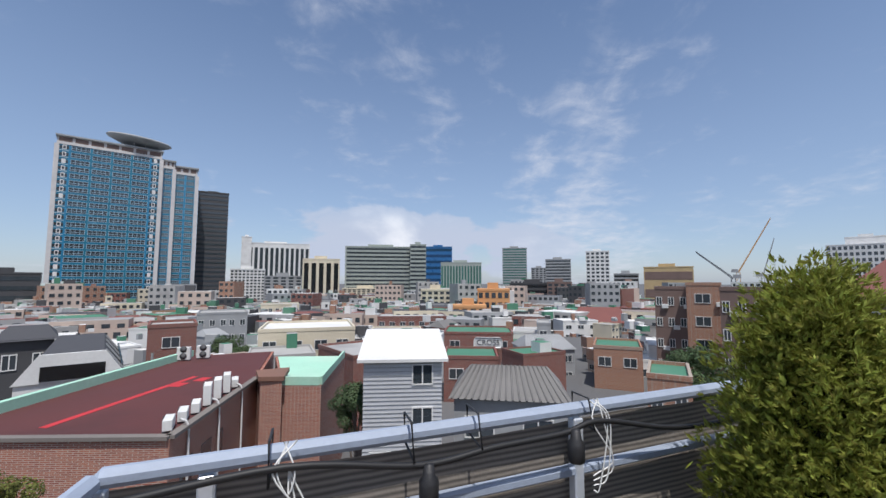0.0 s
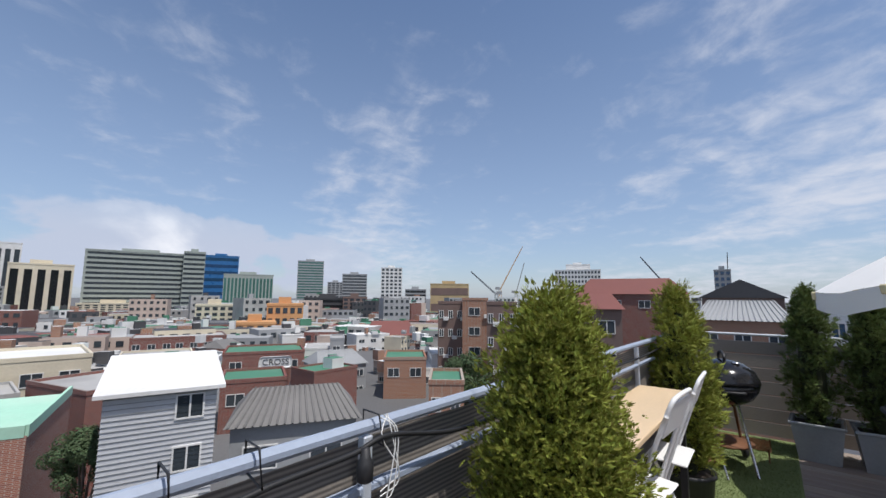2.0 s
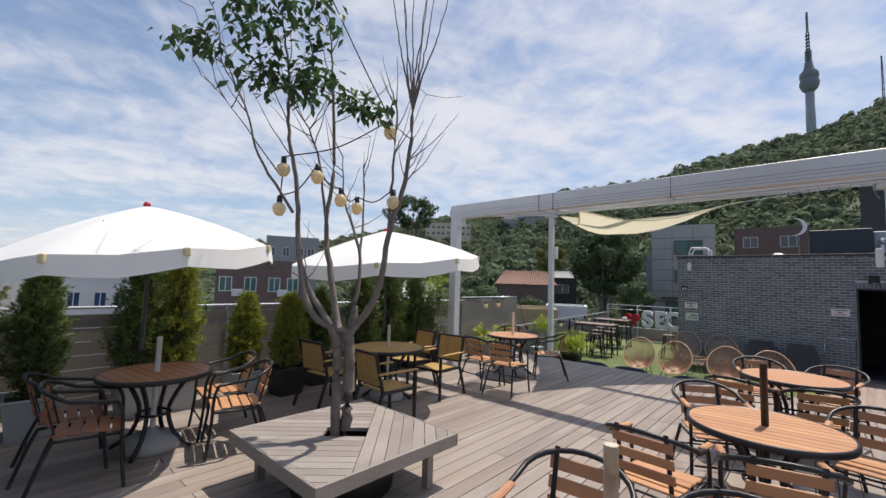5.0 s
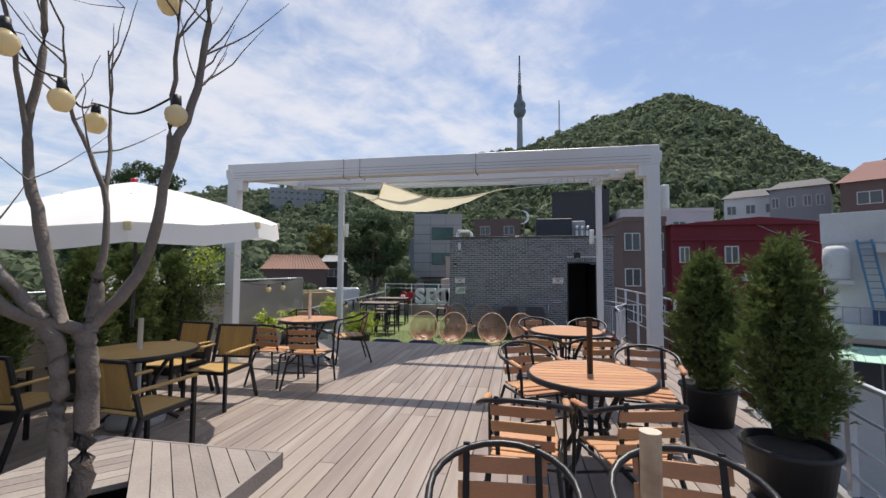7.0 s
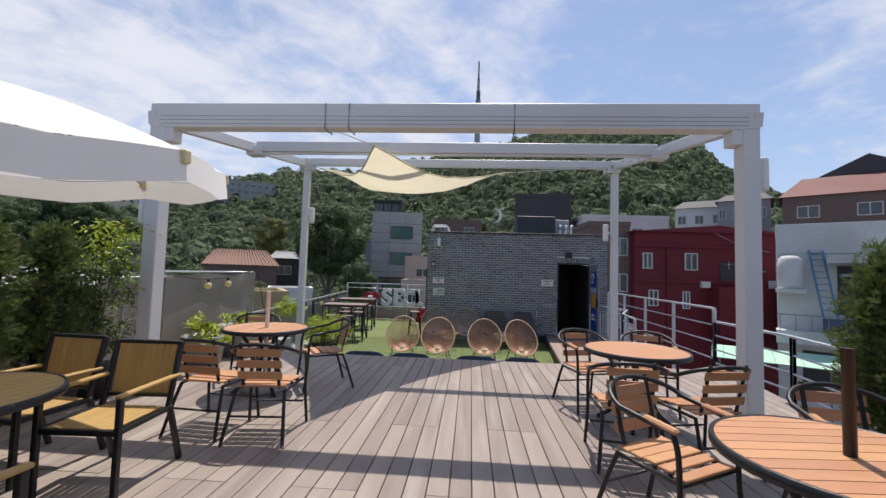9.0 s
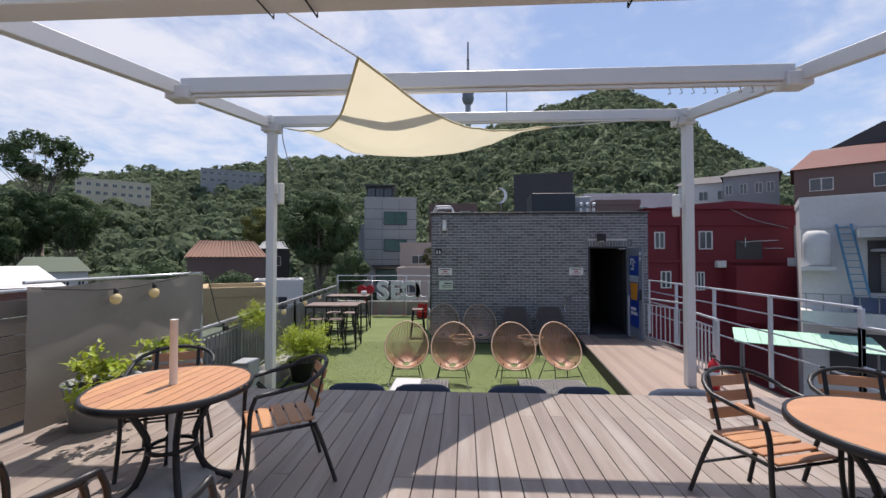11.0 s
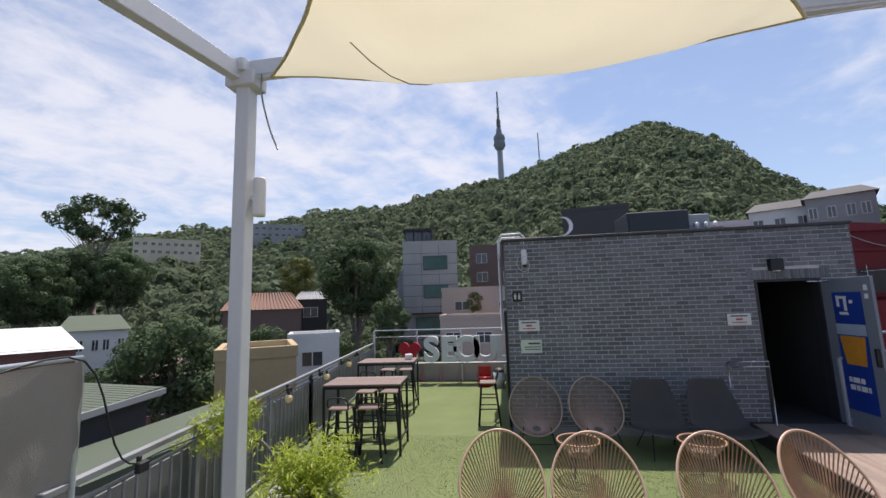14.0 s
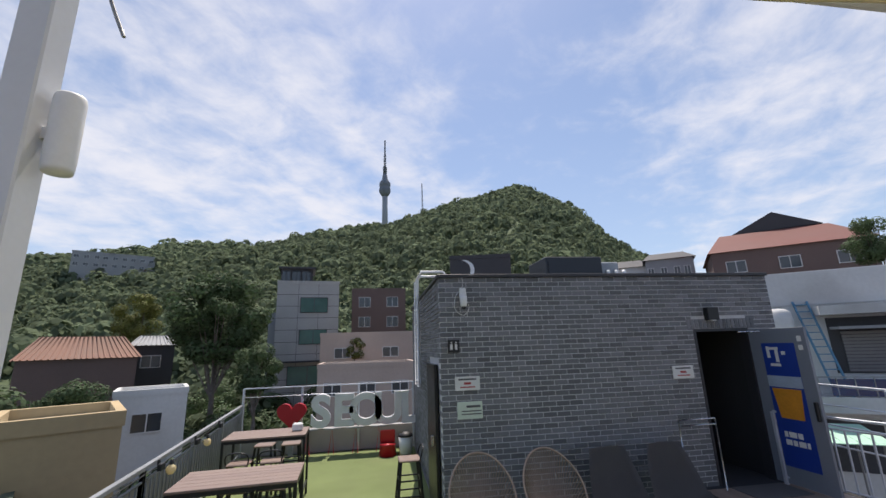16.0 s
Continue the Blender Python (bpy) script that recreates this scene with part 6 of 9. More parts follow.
def cushion(x, y, z, sx, sy, sz, yaw, label="flat navy seat cushion along the deck edge"):
    t = thing("cushion", label, "cushion", pose(x, y, z, 0, 0, yaw), "navy cushions")
    bm = bmesh.new()
    n = 10
    top = {}
    for side in (1, -1):
        for i in range(n + 1):
            for j in range(5):
                u, v = i / n * 2 - 1, j / 4 * 2 - 1
                e = (1 - abs(u) ** 6) * (1 - abs(v) ** 4)
                top[side, i, j] = bm.verts.new((u * sx / 2, v * sy / 2, sz / 2 + side * (0.012 + sz * 0.45 * e) + 0.006 * noise.noise(Vector((u * 3 + x, v * 2, side)))))
    for side in (1, -1):
        for i in range(n):
            for j in range(4):
                f = [top[side, i, j], top[side, i + 1, j], top[side, i + 1, j + 1], top[side, i, j + 1]]
                bm.faces.new(f if side > 0 else f[::-1])
    edge_ring = [(i, 0) for i in range(n)] + [(n, j) for j in range(4)] + [(i, 4) for i in range(n, 0, -1)] + [(0, j) for j in range(4, 0, -1)]
    for a, b in zip(edge_ring, edge_ring[1:] + edge_ring[:1]):
        bm.faces.new((top[-1, *a], top[-1, *b], top[1, *b], top[1, *a]))
    part("cover", bm, M_CUSHION, t, smooth=True)
    bm = bmesh.new()
    tube(bm, [(u * sx / 2, v * sy / 2, sz / 2 + 0.012) for u, v in ((-1, -1), (1, -1), (1, 1), (-1, 1))], 0.006, 5, True)
    part("piping", bm, M_CUSHION, t)


daybed = thing("low_bench", "low dark slatted bench below the deck edge", "bench", pose(-1.9, 9.45, GREEN_Z))
for k in range(4):
    bm = bmesh.new()
    span(bm, -1.85, 1.55, -0.24 + k * 0.13, -0.13 + k * 0.13, 0.22, 0.25, 0.004)
    part("slat", bm, M_BLACK, daybed)
for x in (-1.8, -0.2, 1.5):
    bm = bmesh.new()
    span(bm, x - 0.03, x + 0.03, -0.2, 0.24, 0, 0.22, 0.004)
    part("leg", bm, M_BLACK, daybed)
for x, w_ in ((-3.22, 0.82), (-2.4, 0.8), (-1.25, 0.82), (-0.46, 0.72)):
    cushion(x, 9.29, GREEN_Z + 0.25, w_, 0.17, 0.42, 0.5, "navy back cushion standing against the deck edge")
cushion(0.75, 9.4, WALK_Z + 0.001, 0.9, 0.26, 0.39, 0, "thick blue cushion at the walkway end")


def bar_table(x, y, yaw):
    t = thing("bar_table", "tall brown bar table on a black steel frame", "bar table", pose(x, y, GREEN_Z, 0, 0, yaw), "bar tables")
    for k in range(6):
        bm = bmesh.new()
        span(bm, -0.62, 0.62, -0.36 + k * 0.12, -0.243 + k * 0.12, 1.04, 1.065, 0.003)
        part("top_board", bm, M_BARTOP, t)
    bm = bmesh.new()
    for a, b in (((-0.6, -0.34), (0.6, -0.34)), ((-0.6, 0.34), (0.6, 0.34)), ((-0.6, -0.34), (-0.6, 0.34)), ((0.6, -0.34), (0.6, 0.34))):
        bar(bm, (*a, 1.015), (*b, 1.015), 0.03, 0.04)
    part("frame", bm, M_BLACK, t)
    for sx in (-0.6, 0.6):
        for sy in (-0.34, 0.34):
            bm = bmesh.new()
            span(bm, sx - 0.018, sx + 0.018, sy - 0.018, sy + 0.018, 0, 1.03, 0.003)
            part("leg", bm, M_BLACK, t)
        bm = bmesh.new()
        bar(bm, (sx, -0.34, 0.22), (sx, 0.34, 0.22), 0.025, 0.025)
        part("foot_rail", bm, M_BLACK, t)


def stool():
    s = thing("bar_stool", "black metal bar stool with a wooden seat and low back", "stool", None, "bar stools")
    bm = bmesh.new()
    box(bm, 0, 0, 0.76, 0.32, 0.32, 0.03, None, 0.012)
    part("seat", bm, M_BARTOP, s)
    for sx in (-1, 1):
        for sy in (-1, 1):
            bm = bmesh.new()
            bar(bm, (sx * 0.13, sy * 0.13, 0.75), (sx * 0.2, sy * 0.2, 0), 0.03, 0.03, 0.004)
            part("leg", bm, M_BLACK, s)
    for z, w in ((0.3, 0.172), (0.5, 0.153)):
        bm = bmesh.new()
        for a, b in (((-w, -w), (w, -w)), ((w, -w), (w, w)), ((w, w), (-w, w)), ((-w, w), (-w, -w))):
            bar(bm, (*a, z), (*b, z), 0.018, 0.018)
        part("foot_ring", bm, M_BLACK, s)
    bm = bmesh.new()
    tube(bm, curve_pts([(-0.15, -0.14, 0.76), (-0.16, -0.17, 0.86), (-0.1, -0.2, 0.93), (0.1, -0.2, 0.93), (0.16, -0.17, 0.86), (0.15, -0.14, 0.76)], 4), 0.011, 7)
    part("back_hoop", bm, M_BLACK, s)
    return s


bar_table(-5.12, 14.3, 4)
bar_table(-5.45, 16.75, 4)
st = stool()
for x, y, w in ((-5.35, 13.8, 0), (-4.92, 13.85, 8), (-5.35, 14.95, 180), (-4.9, 14.95, 176), (-5.7, 16.2, 0), (-5.25, 16.25, 4), (-5.65, 17.4, 180), (-5.2, 17.4, 184), (-3.2, 15.75, 92)):
    put(st, x, y, w, GREEN_Z)
napkin = thing("paper_bag", "crumpled white paper bag on the bar table", "bag", pose(-5.0, 16.8, GREEN_Z + 1.066))
bm = bmesh.new()
box(bm, 0, 0, 0.06, 0.16, 0.12, 0.12, None, 0.02)
part("body", bm, M_WHITE, napkin)

# heart and letters at the far end
sign = thing("heart_sign", "glossy red heart standing at the terrace end", "sign", pose(-5.68, 19.82, 0.30))
bm = bmesh.new()
pts = []
for k in range(40):
    a = math.tau * k / 40
    pts.append((0.0205 * 16 * math.sin(a) ** 3, 0.0205 * (13 * math.cos(a) - 5 * math.cos(2 * a) - 2 * math.cos(3 * a) - math.cos(4 * a))))
slab(bm, pts[::-1], -0.08, 0.08)
bmesh.ops.rotate(bm, verts=bm.verts, matrix=Matrix.Rotation(radians(90), 3, "X"))
part("heart", bm, M_HEART, sign)
for k, ch in enumerate("SEOUL"):
    t = thing("sign_letter", "large silver letter " + ch + " standing on the kerb", "sign letter", pose(-5.02 + k * 0.53, 19.82, 0.30), "large silver letters")
    letters("letter", ch, 0.98, pose(0, 0, 0, 90, 0, 0), M_LETTER, t, 0.07, 0.035)
for k in range(4):
    p = thing("sign_prop", "thin red steel prop below the letters", "prop", pose(-5.3 + k * 0.55, 19.85, GREEN_Z), "props below the letters")
    bm = bmesh.new()
    tube(bm, [(-0.06, -0.1, 0), (0, 0, 0.55), (0.06, -0.1, 0)], 0.01, 6)
    part("rod", bm, M_RED, p)
    bm = bmesh.new()
    box(bm, 0, 0, 0.54, 0.4, 0.1, 0.02)
    part("plate", bm, M_RAIL_GREY, p)
heart_prop = thing("sign_prop", "grey steel stand below the red heart", "prop", pose(-5.68, 19.86, GREEN_Z))
bm = bmesh.new()
span(bm, -0.05, 0.05, -0.04, 0.04, 0, 0.62)
part("post", bm, M_RAIL_GREY, heart_prop)
bucket = thing("red_bucket_chair", "small red plastic chair near the letters", "chair", pose(-3.45, 19.3, GREEN_Z))
bm = bmesh.new()
lathe(bm, [(0.2, 0.0), (0.17, 0.22), (0.19, 0.24), (0.0, 0.25)], 16)
part("seat", bm, M_RED, bucket)
bm = bmesh.new()
span(bm, -0.17, 0.17, 0.12, 0.15, 0.24, 0.52, 0.02)
part("backrest", bm, M_RED, bucket)
bin_ = thing("white_bin", "white plastic bin with a dark lid", "bin", pose(-3.05, 19.2, GREEN_Z))
bm = bmesh.new()
lathe(bm, [(0, 0), (0.13, 0), (0.16, 0.4), (0, 0.4)], 18)
part("body", bm, M_WHITE, bin_)
bm = bmesh.new()
lathe(bm, [(0.165, 0.4), (0.16, 0.44), (0.05, 0.5), (0, 0.5)], 18)
part("lid", bm, M_BLACK_PL, bin_)


def extinguisher(x, y, z):
    e = thing("fire_extinguisher", "red fire extinguisher with a black hose", "fire extinguisher", pose(x, y, z))
    bm = bmesh.new()
    lathe(bm, [(0, 0), (0.075, 0.0), (0.08, 0.02), (0.08, 0.34), (0.06, 0.4), (0.025, 0.43), (0.02, 0.46), (0, 0.46)], 18)
    part("cylinder", bm, M_RED, e)
    bm = bmesh.new()
    lathe(bm, [(0.0805, 0.16), (0.0812, 0.16), (0.0812, 0.27), (0.0805, 0.27)], 18, close=False)
    part("label_band", bm, M_PAPER, e)
    bm = bmesh.new()
    box(bm, 0, 0.02, 0.485, 0.03, 0.12, 0.02)
    box(bm, 0, 0.03, 0.515, 0.03, 0.12, 0.015, Matrix.Rotation(radians(18), 4, "X"))
    part("handle", bm, M_BLACK, e)
    bm = bmesh.new()
    tube(bm, curve_pts([(0, -0.03, 0.46), (0.05, -0.08, 0.4), (0.07, -0.09, 0.22), (0.07, -0.08, 0.08)], 5), 0.011, 6)
    part("hose", bm, M_RUBBER, e)


extinguisher(-5.1, 9.85, GREEN_Z)
extinguisher(1.86, 10.68, WALK_Z)
meter = thing("meter_box", "pale grey electric box on the turf beside the post", "electric box", pose(-5.28, 10.5, GREEN_Z))
bm = bmesh.new()
span(bm, -0.13, 0.13, -0.16, 0.16, 0.0, 0.58, 0.01)
part("body", bm, M_GALV, meter)
bm = bmesh.new()
span(bm, -0.14, 0.14, -0.17, 0.17, 0.58, 0.61, 0.01)
part("lid", bm, M_GALV, meter)
for z in (0.2, 0.36):
    bm = bmesh.new()
    tube(bm, [(-0.135, -0.165, z), (0.135, -0.165, z), (0.135, 0.165, z), (-0.135, 0.165, z)], 0.006, 5, True)
    part("tie_wire", bm, M_ZIP, meter)
low_box = thing("junction_box", "small white junction box on the floor", "electric box", pose(-4.95, 10.15, GREEN_Z))
bm = bmesh.new()
span(bm, -0.12, 0.12, -0.09, 0.09, 0, 0.09, 0.012)
part("body", bm, M_WHITE, low_box)
hose = thing("power_cable", "black cables lying between the post and the pot", "cable")
for k in range(3):
    bm = bmesh.new()
    tube(bm, curve_pts([(-5.2, 10.5 + 0.05 * k, GREEN_Z + 0.3), (-5.05 + 0.05 * k, 10.75, GREEN_Z + 0.04), (-5.0, 11.2 + 0.1 * k, GREEN_Z + 0.02), (-5.2, 12.0, GREEN_Z + 0.02 + 0.01 * k)], 6), 0.012, 6)
    part("cable", bm, M_RUBBER, hose)
planter_step = thing("concrete_step", "low concrete kerb beside the pergola post", "kerb", pose(-5.35, 11.6, GREEN_Z))
bm = bmesh.new()
span(bm, -0.18, 0.18, -0.65, 0.65, 0, 0.28, 0.01)
part("block", bm, M_CONCRETE, planter_step)
mat_ob = thing("door_mat", "dark door mat before the doorway", "mat", pose(1.82, 14.75, WALK_Z + 0.002))
bm = bmesh.new()
span(bm, -0.42, 0.42, -0.25, 0.25, 0, 0.012, 0.004)
part("mat_surface", bm, M_GREYSEAT, mat_ob)

# bulbs and cable along the west rail and screen
wire = thing("festoon_cable", "black festoon cable along the west railing", "cable")
ends = [(-5.72, 7.8, 1.3), (-5.72, 8.6, 1.24), (-5.72, 9.4, 1.3), (-5.7, 10.1, 1.34), (-5.66, 10.4, 0.6), (-5.74, 10.9, 0.5), (-5.88, 12.2, 0.45), (-6.08, 13.6, 0.48), (-6.3, 15.4, 0.46), (-6.55, 17.6, 0.48)]
bm = bmesh.new()
tube(bm, curve_pts(ends, 5), 0.007, 5)
part("cable", bm, M_RUBBER, wire)
for x, y, z in ((-5.68, 8.55, 1.2), (-5.68, 9.1, 1.22), (-5.82, 12.0, 0.42), (-6.0, 13.4, 0.42), (-6.22, 15.2, 0.42), (-6.4, 16.8, 0.42)):
    bulb(x, y, z)
for k in range(6):
    f = k / 6
    g = thing("rail_clamp_lamp", "small black floodlight clamped to the rail", "lamp", pose(-5.72 - f * 1.0, 10.6 + f * 8.5, 0.47), "rail lamps")
    bm = bmesh.new()
    box(bm, 0.04, 0, 0, 0.05, 0.1, 0.08, None, 0.008)
    part("housing", bm, M_BLACK_PL, g)
    bm = bmesh.new()
    box(bm, 0.01, 0, 0.05, 0.03, 0.03, 0.06, None, 0.004)
    part("clamp", bm, M_BLACK_PL, g)

# bare steel frame standing by the doorway
gf = thing("grab_frame", "thin bare steel handrail frame beside the doorway", "handrail", pose(0.98, 14.93, GREEN_Z))
for a, b in (((-0.3, 0, 1.2), (0.3, 0, 1.2)), ((0.3, 0, 0), (0.3, 0, 1.2)), ((-0.3, 0, 0.8), (-0.3, 0, 1.2)), ((-0.26, 0, 1.12), (0.3, 0, 1.12)), ((0.3, 0, 0.02), (0.3, 0.19, 0.02)), ((-0.3, 0, 0.85), (-0.3, 0.19, 0.85))):
    bm = bmesh.new()
    tube(bm, [a, b], 0.012, 6)
    part("tube", bm, M_STEEL, gf)


# ---- city ----
def cmat(name, c, **k):
    return mat("city_" + name, c, 0.75, var=k.pop("var", 0.12), scale=k.pop("scale", 0.35), fine=k.pop("fine", 6), bump=0.15, **k)


C_WHITE = cmat("white", (0.66, 0.66, 0.65), stain=(0.5, 0.49, 0.47))
C_GREY = cmat("grey", (0.30, 0.31, 0.32), stain=(0.22, 0.22, 0.22))
C_CONC = cmat("concrete", (0.37, 0.365, 0.355), stain=(0.19, 0.185, 0.18))
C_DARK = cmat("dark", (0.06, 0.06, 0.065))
C_CREAM = cmat("cream", (0.58, 0.52, 0.40), stain=(0.45, 0.4, 0.32))
C_BROWN = cmat("brown", (0.17, 0.115, 0.10), stain=(0.11, 0.08, 0.07))
C_TAN = cmat("tan", (0.44, 0.33, 0.18), stain=(0.35, 0.26, 0.15))
C_PINK = cmat("pinkish", (0.50, 0.40, 0.34), stain=(0.36, 0.31, 0.28))
C_ORANGE = cmat("orange", (0.55, 0.29, 0.13))
C_WINE = cmat("wine", (0.165, 0.014, 0.024), stain=(0.11, 0.012, 0.018))
C_REDROOF = cmat("red_roof", (0.17, 0.06, 0.05))
C_ROOFGREEN = cmat("green_roof_paint", (0.06, 0.19, 0.12), stain=(0.13, 0.24, 0.17))
C_MINT = cmat("mint_paint", (0.36, 0.62, 0.48), stain=(0.5, 0.6, 0.5))
C_SHINGLE = cmat("green_shingle", (0.085, 0.11, 0.075), fine=14)
C_CLAY = cmat("clay_tile", (0.22, 0.11, 0.075), stain=(0.13, 0.09, 0.07))
C_TILE = cmat("grey_tile", (0.16, 0.155, 0.15), stain=(0.26, 0.25, 0.24))
C_GREEN_GREY = cmat("green_grey", (0.30, 0.335, 0.31))
C_MAROON = cmat("maroon_roof", (0.095, 0.027, 0.025), stain=(0.05, 0.018, 0.018), stain_amt=0.7)
C_COPING = cmat("brown_coping", (0.19, 0.17, 0.155), stain=(0.12, 0.1, 0.09))


def city_glass(name, c, rough=0.15):
    m = mat("city_" + name, c, rough, metal=0.0, var=0.3, scale=0.25, fine=0.9, bump=0, rnd="object", rnd_amt=0.15, spec=0.8)
    return m


C_BLUE = city_glass("blue_glass", (0.025, 0.13, 0.31), 0.3)
C_BLUEGL = city_glass("deep_blue_glass", (0.02, 0.06, 0.13))
C_DKGLASS = city_glass("dark_glass", (0.045, 0.055, 0.065))
C_BLACKGL = city_glass("black_glass", (0.012, 0.014, 0.016))
C_GREENGL = city_glass("green_glass", (0.06, 0.16, 0.14))
C_CLAP = cmat("clapboard", (0.52, 0.53, 0.55), stain=(0.42, 0.42, 0.43))


def brick_mat(name, c, c2, mortar):
    m = cmat(name, c)
    nt = m.node_tree
    t = nt.nodes.new("ShaderNodeTexBrick")
    g = nt.nodes.new("ShaderNodeNewGeometry")
    sep, com = nt.nodes.new("ShaderNodeSeparateXYZ"), nt.nodes.new("ShaderNodeCombineXYZ")
    nt.links.new(g.outputs["Position"], sep.inputs[0])
    ad = nt.nodes.new("ShaderNodeMath")
    nt.links.new(sep.outputs[0], ad.inputs[0])
    nt.links.new(sep.outputs[1], ad.inputs[1])
    nt.links.new(ad.outputs[0], com.inputs[0])
    nt.links.new(sep.outputs[2], com.inputs[1])
    nt.links.new(com.outputs[0], t.inputs["Vector"])
    t.inputs["Scale"].default_value = 1.0
    t.inputs["Brick Width"].default_value, t.inputs["Row Height"].default_value, t.inputs["Mortar Size"].default_value = 0.23, 0.076, 0.01
    t.inputs["Color1"].default_value, t.inputs["Color2"].default_value, t.inputs["Mortar"].default_value = (*c, 1), (*c2, 1), (*mortar, 1)
    nt.links.new(t.outputs[0], nt.nodes["Principled BSDF"].inputs["Base Color"])
    return m


C_REDBRICK = brick_mat("red_brick", (0.23, 0.065, 0.045), (0.15, 0.045, 0.035), (0.24, 0.2, 0.18))
C_HALLBRICK = brick_mat("hall_brick", (0.36, 0.135, 0.085), (0.25, 0.085, 0.06), (0.42, 0.36, 0.31))
C_TANBRICK = brick_mat("tan_brick", (0.36, 0.17, 0.10), (0.27, 0.12, 0.075), (0.34, 0.29, 0.24))


def boxmesh(name, sx, sy, sz, m, inset=None):
    """A shared box, or a window of frame and pane, seen from -y."""
    bm = bmesh.new()
    if inset is None:
        span(bm, -sx / 2, sx / 2, -sy, 0.02, -sz / 2, sz / 2)
    else:
        f = inset
        for a in ((-sx / 2, sx / 2, -sz / 2, -sz / 2 + f), (-sx / 2, sx / 2, sz / 2 - f, sz / 2), (-sx / 2, -sx / 2 + f, -sz / 2 + f, sz / 2 - f),
                  (sx / 2 - f, sx / 2, -sz / 2 + f, sz / 2 - f), (-f / 2, f / 2, -sz / 2 + f, sz / 2 - f)):
            span(bm, a[0], a[1], -sy, 0.02, a[2], a[3])
    me = bpy.data.meshes.new(name)
    bm.to_mesh(me)
    bm.free()
    me.materials.append(m)
    return me


def tower(name, label, x, y, w, top, yaw, d=20, floors=10, bays=5, wall=None, glass=None, style="grid", pier=0, base=-12.0):
    t = thing(name, label if len(label.split()) > 3 else label + " in the city", "building", pose(x, y, base, 0, 0, yaw))
    H = top - base
    bm = bmesh.new()
    span(bm, -w / 2, w / 2, 0, d, 0, H)
    part("wall", bm, wall, t)
    bm = bmesh.new()
    span(bm, -w / 2 - 0.15, w / 2 + 0.15, -0.15, d + 0.15, H, H + 0.8)
    span(bm, -w * 0.2, w * 0.15, d * 0.3, d * 0.7, H + 0.8, H + 3)
    part("roof", bm, wall, t)
    fh = H / floors
    if style == "band":
        me = boxmesh("window_band", w * 0.96, 0.12, fh * 0.45, glass)
        ms = boxmesh("window_band", d * 0.96, 0.12, fh * 0.45, glass)
        for k in range(floors):
            share("window_band", me, t, pose(0, 0, fh * (k + 0.55)))
            share("window_band", ms, t, pose(-w / 2, d / 2, fh * (k + 0.55), 0, 0, -90))
    elif style == "stripe":
        me = boxmesh("window_strip", w / bays * 0.6, 0.15, H * 0.9, glass)
        for k in range(bays):
            share("window_strip", me, t, pose(-w / 2 + (k + 0.5) * w / bays, 0, H * 0.47))
    else:
        bw = w / bays
        me = boxmesh("window", bw * 0.62, 0.1, fh * 0.55, glass)
        for k in range(floors):
            for b in range(bays):
                share("window", me, t, pose(-w / 2 + (b + 0.5) * bw, 0, fh * (k + 0.55)))
    return t


C_PANEL = cmat("concrete_panel", (0.40, 0.395, 0.38), stain=(0.27, 0.265, 0.26))
win_cache = {}


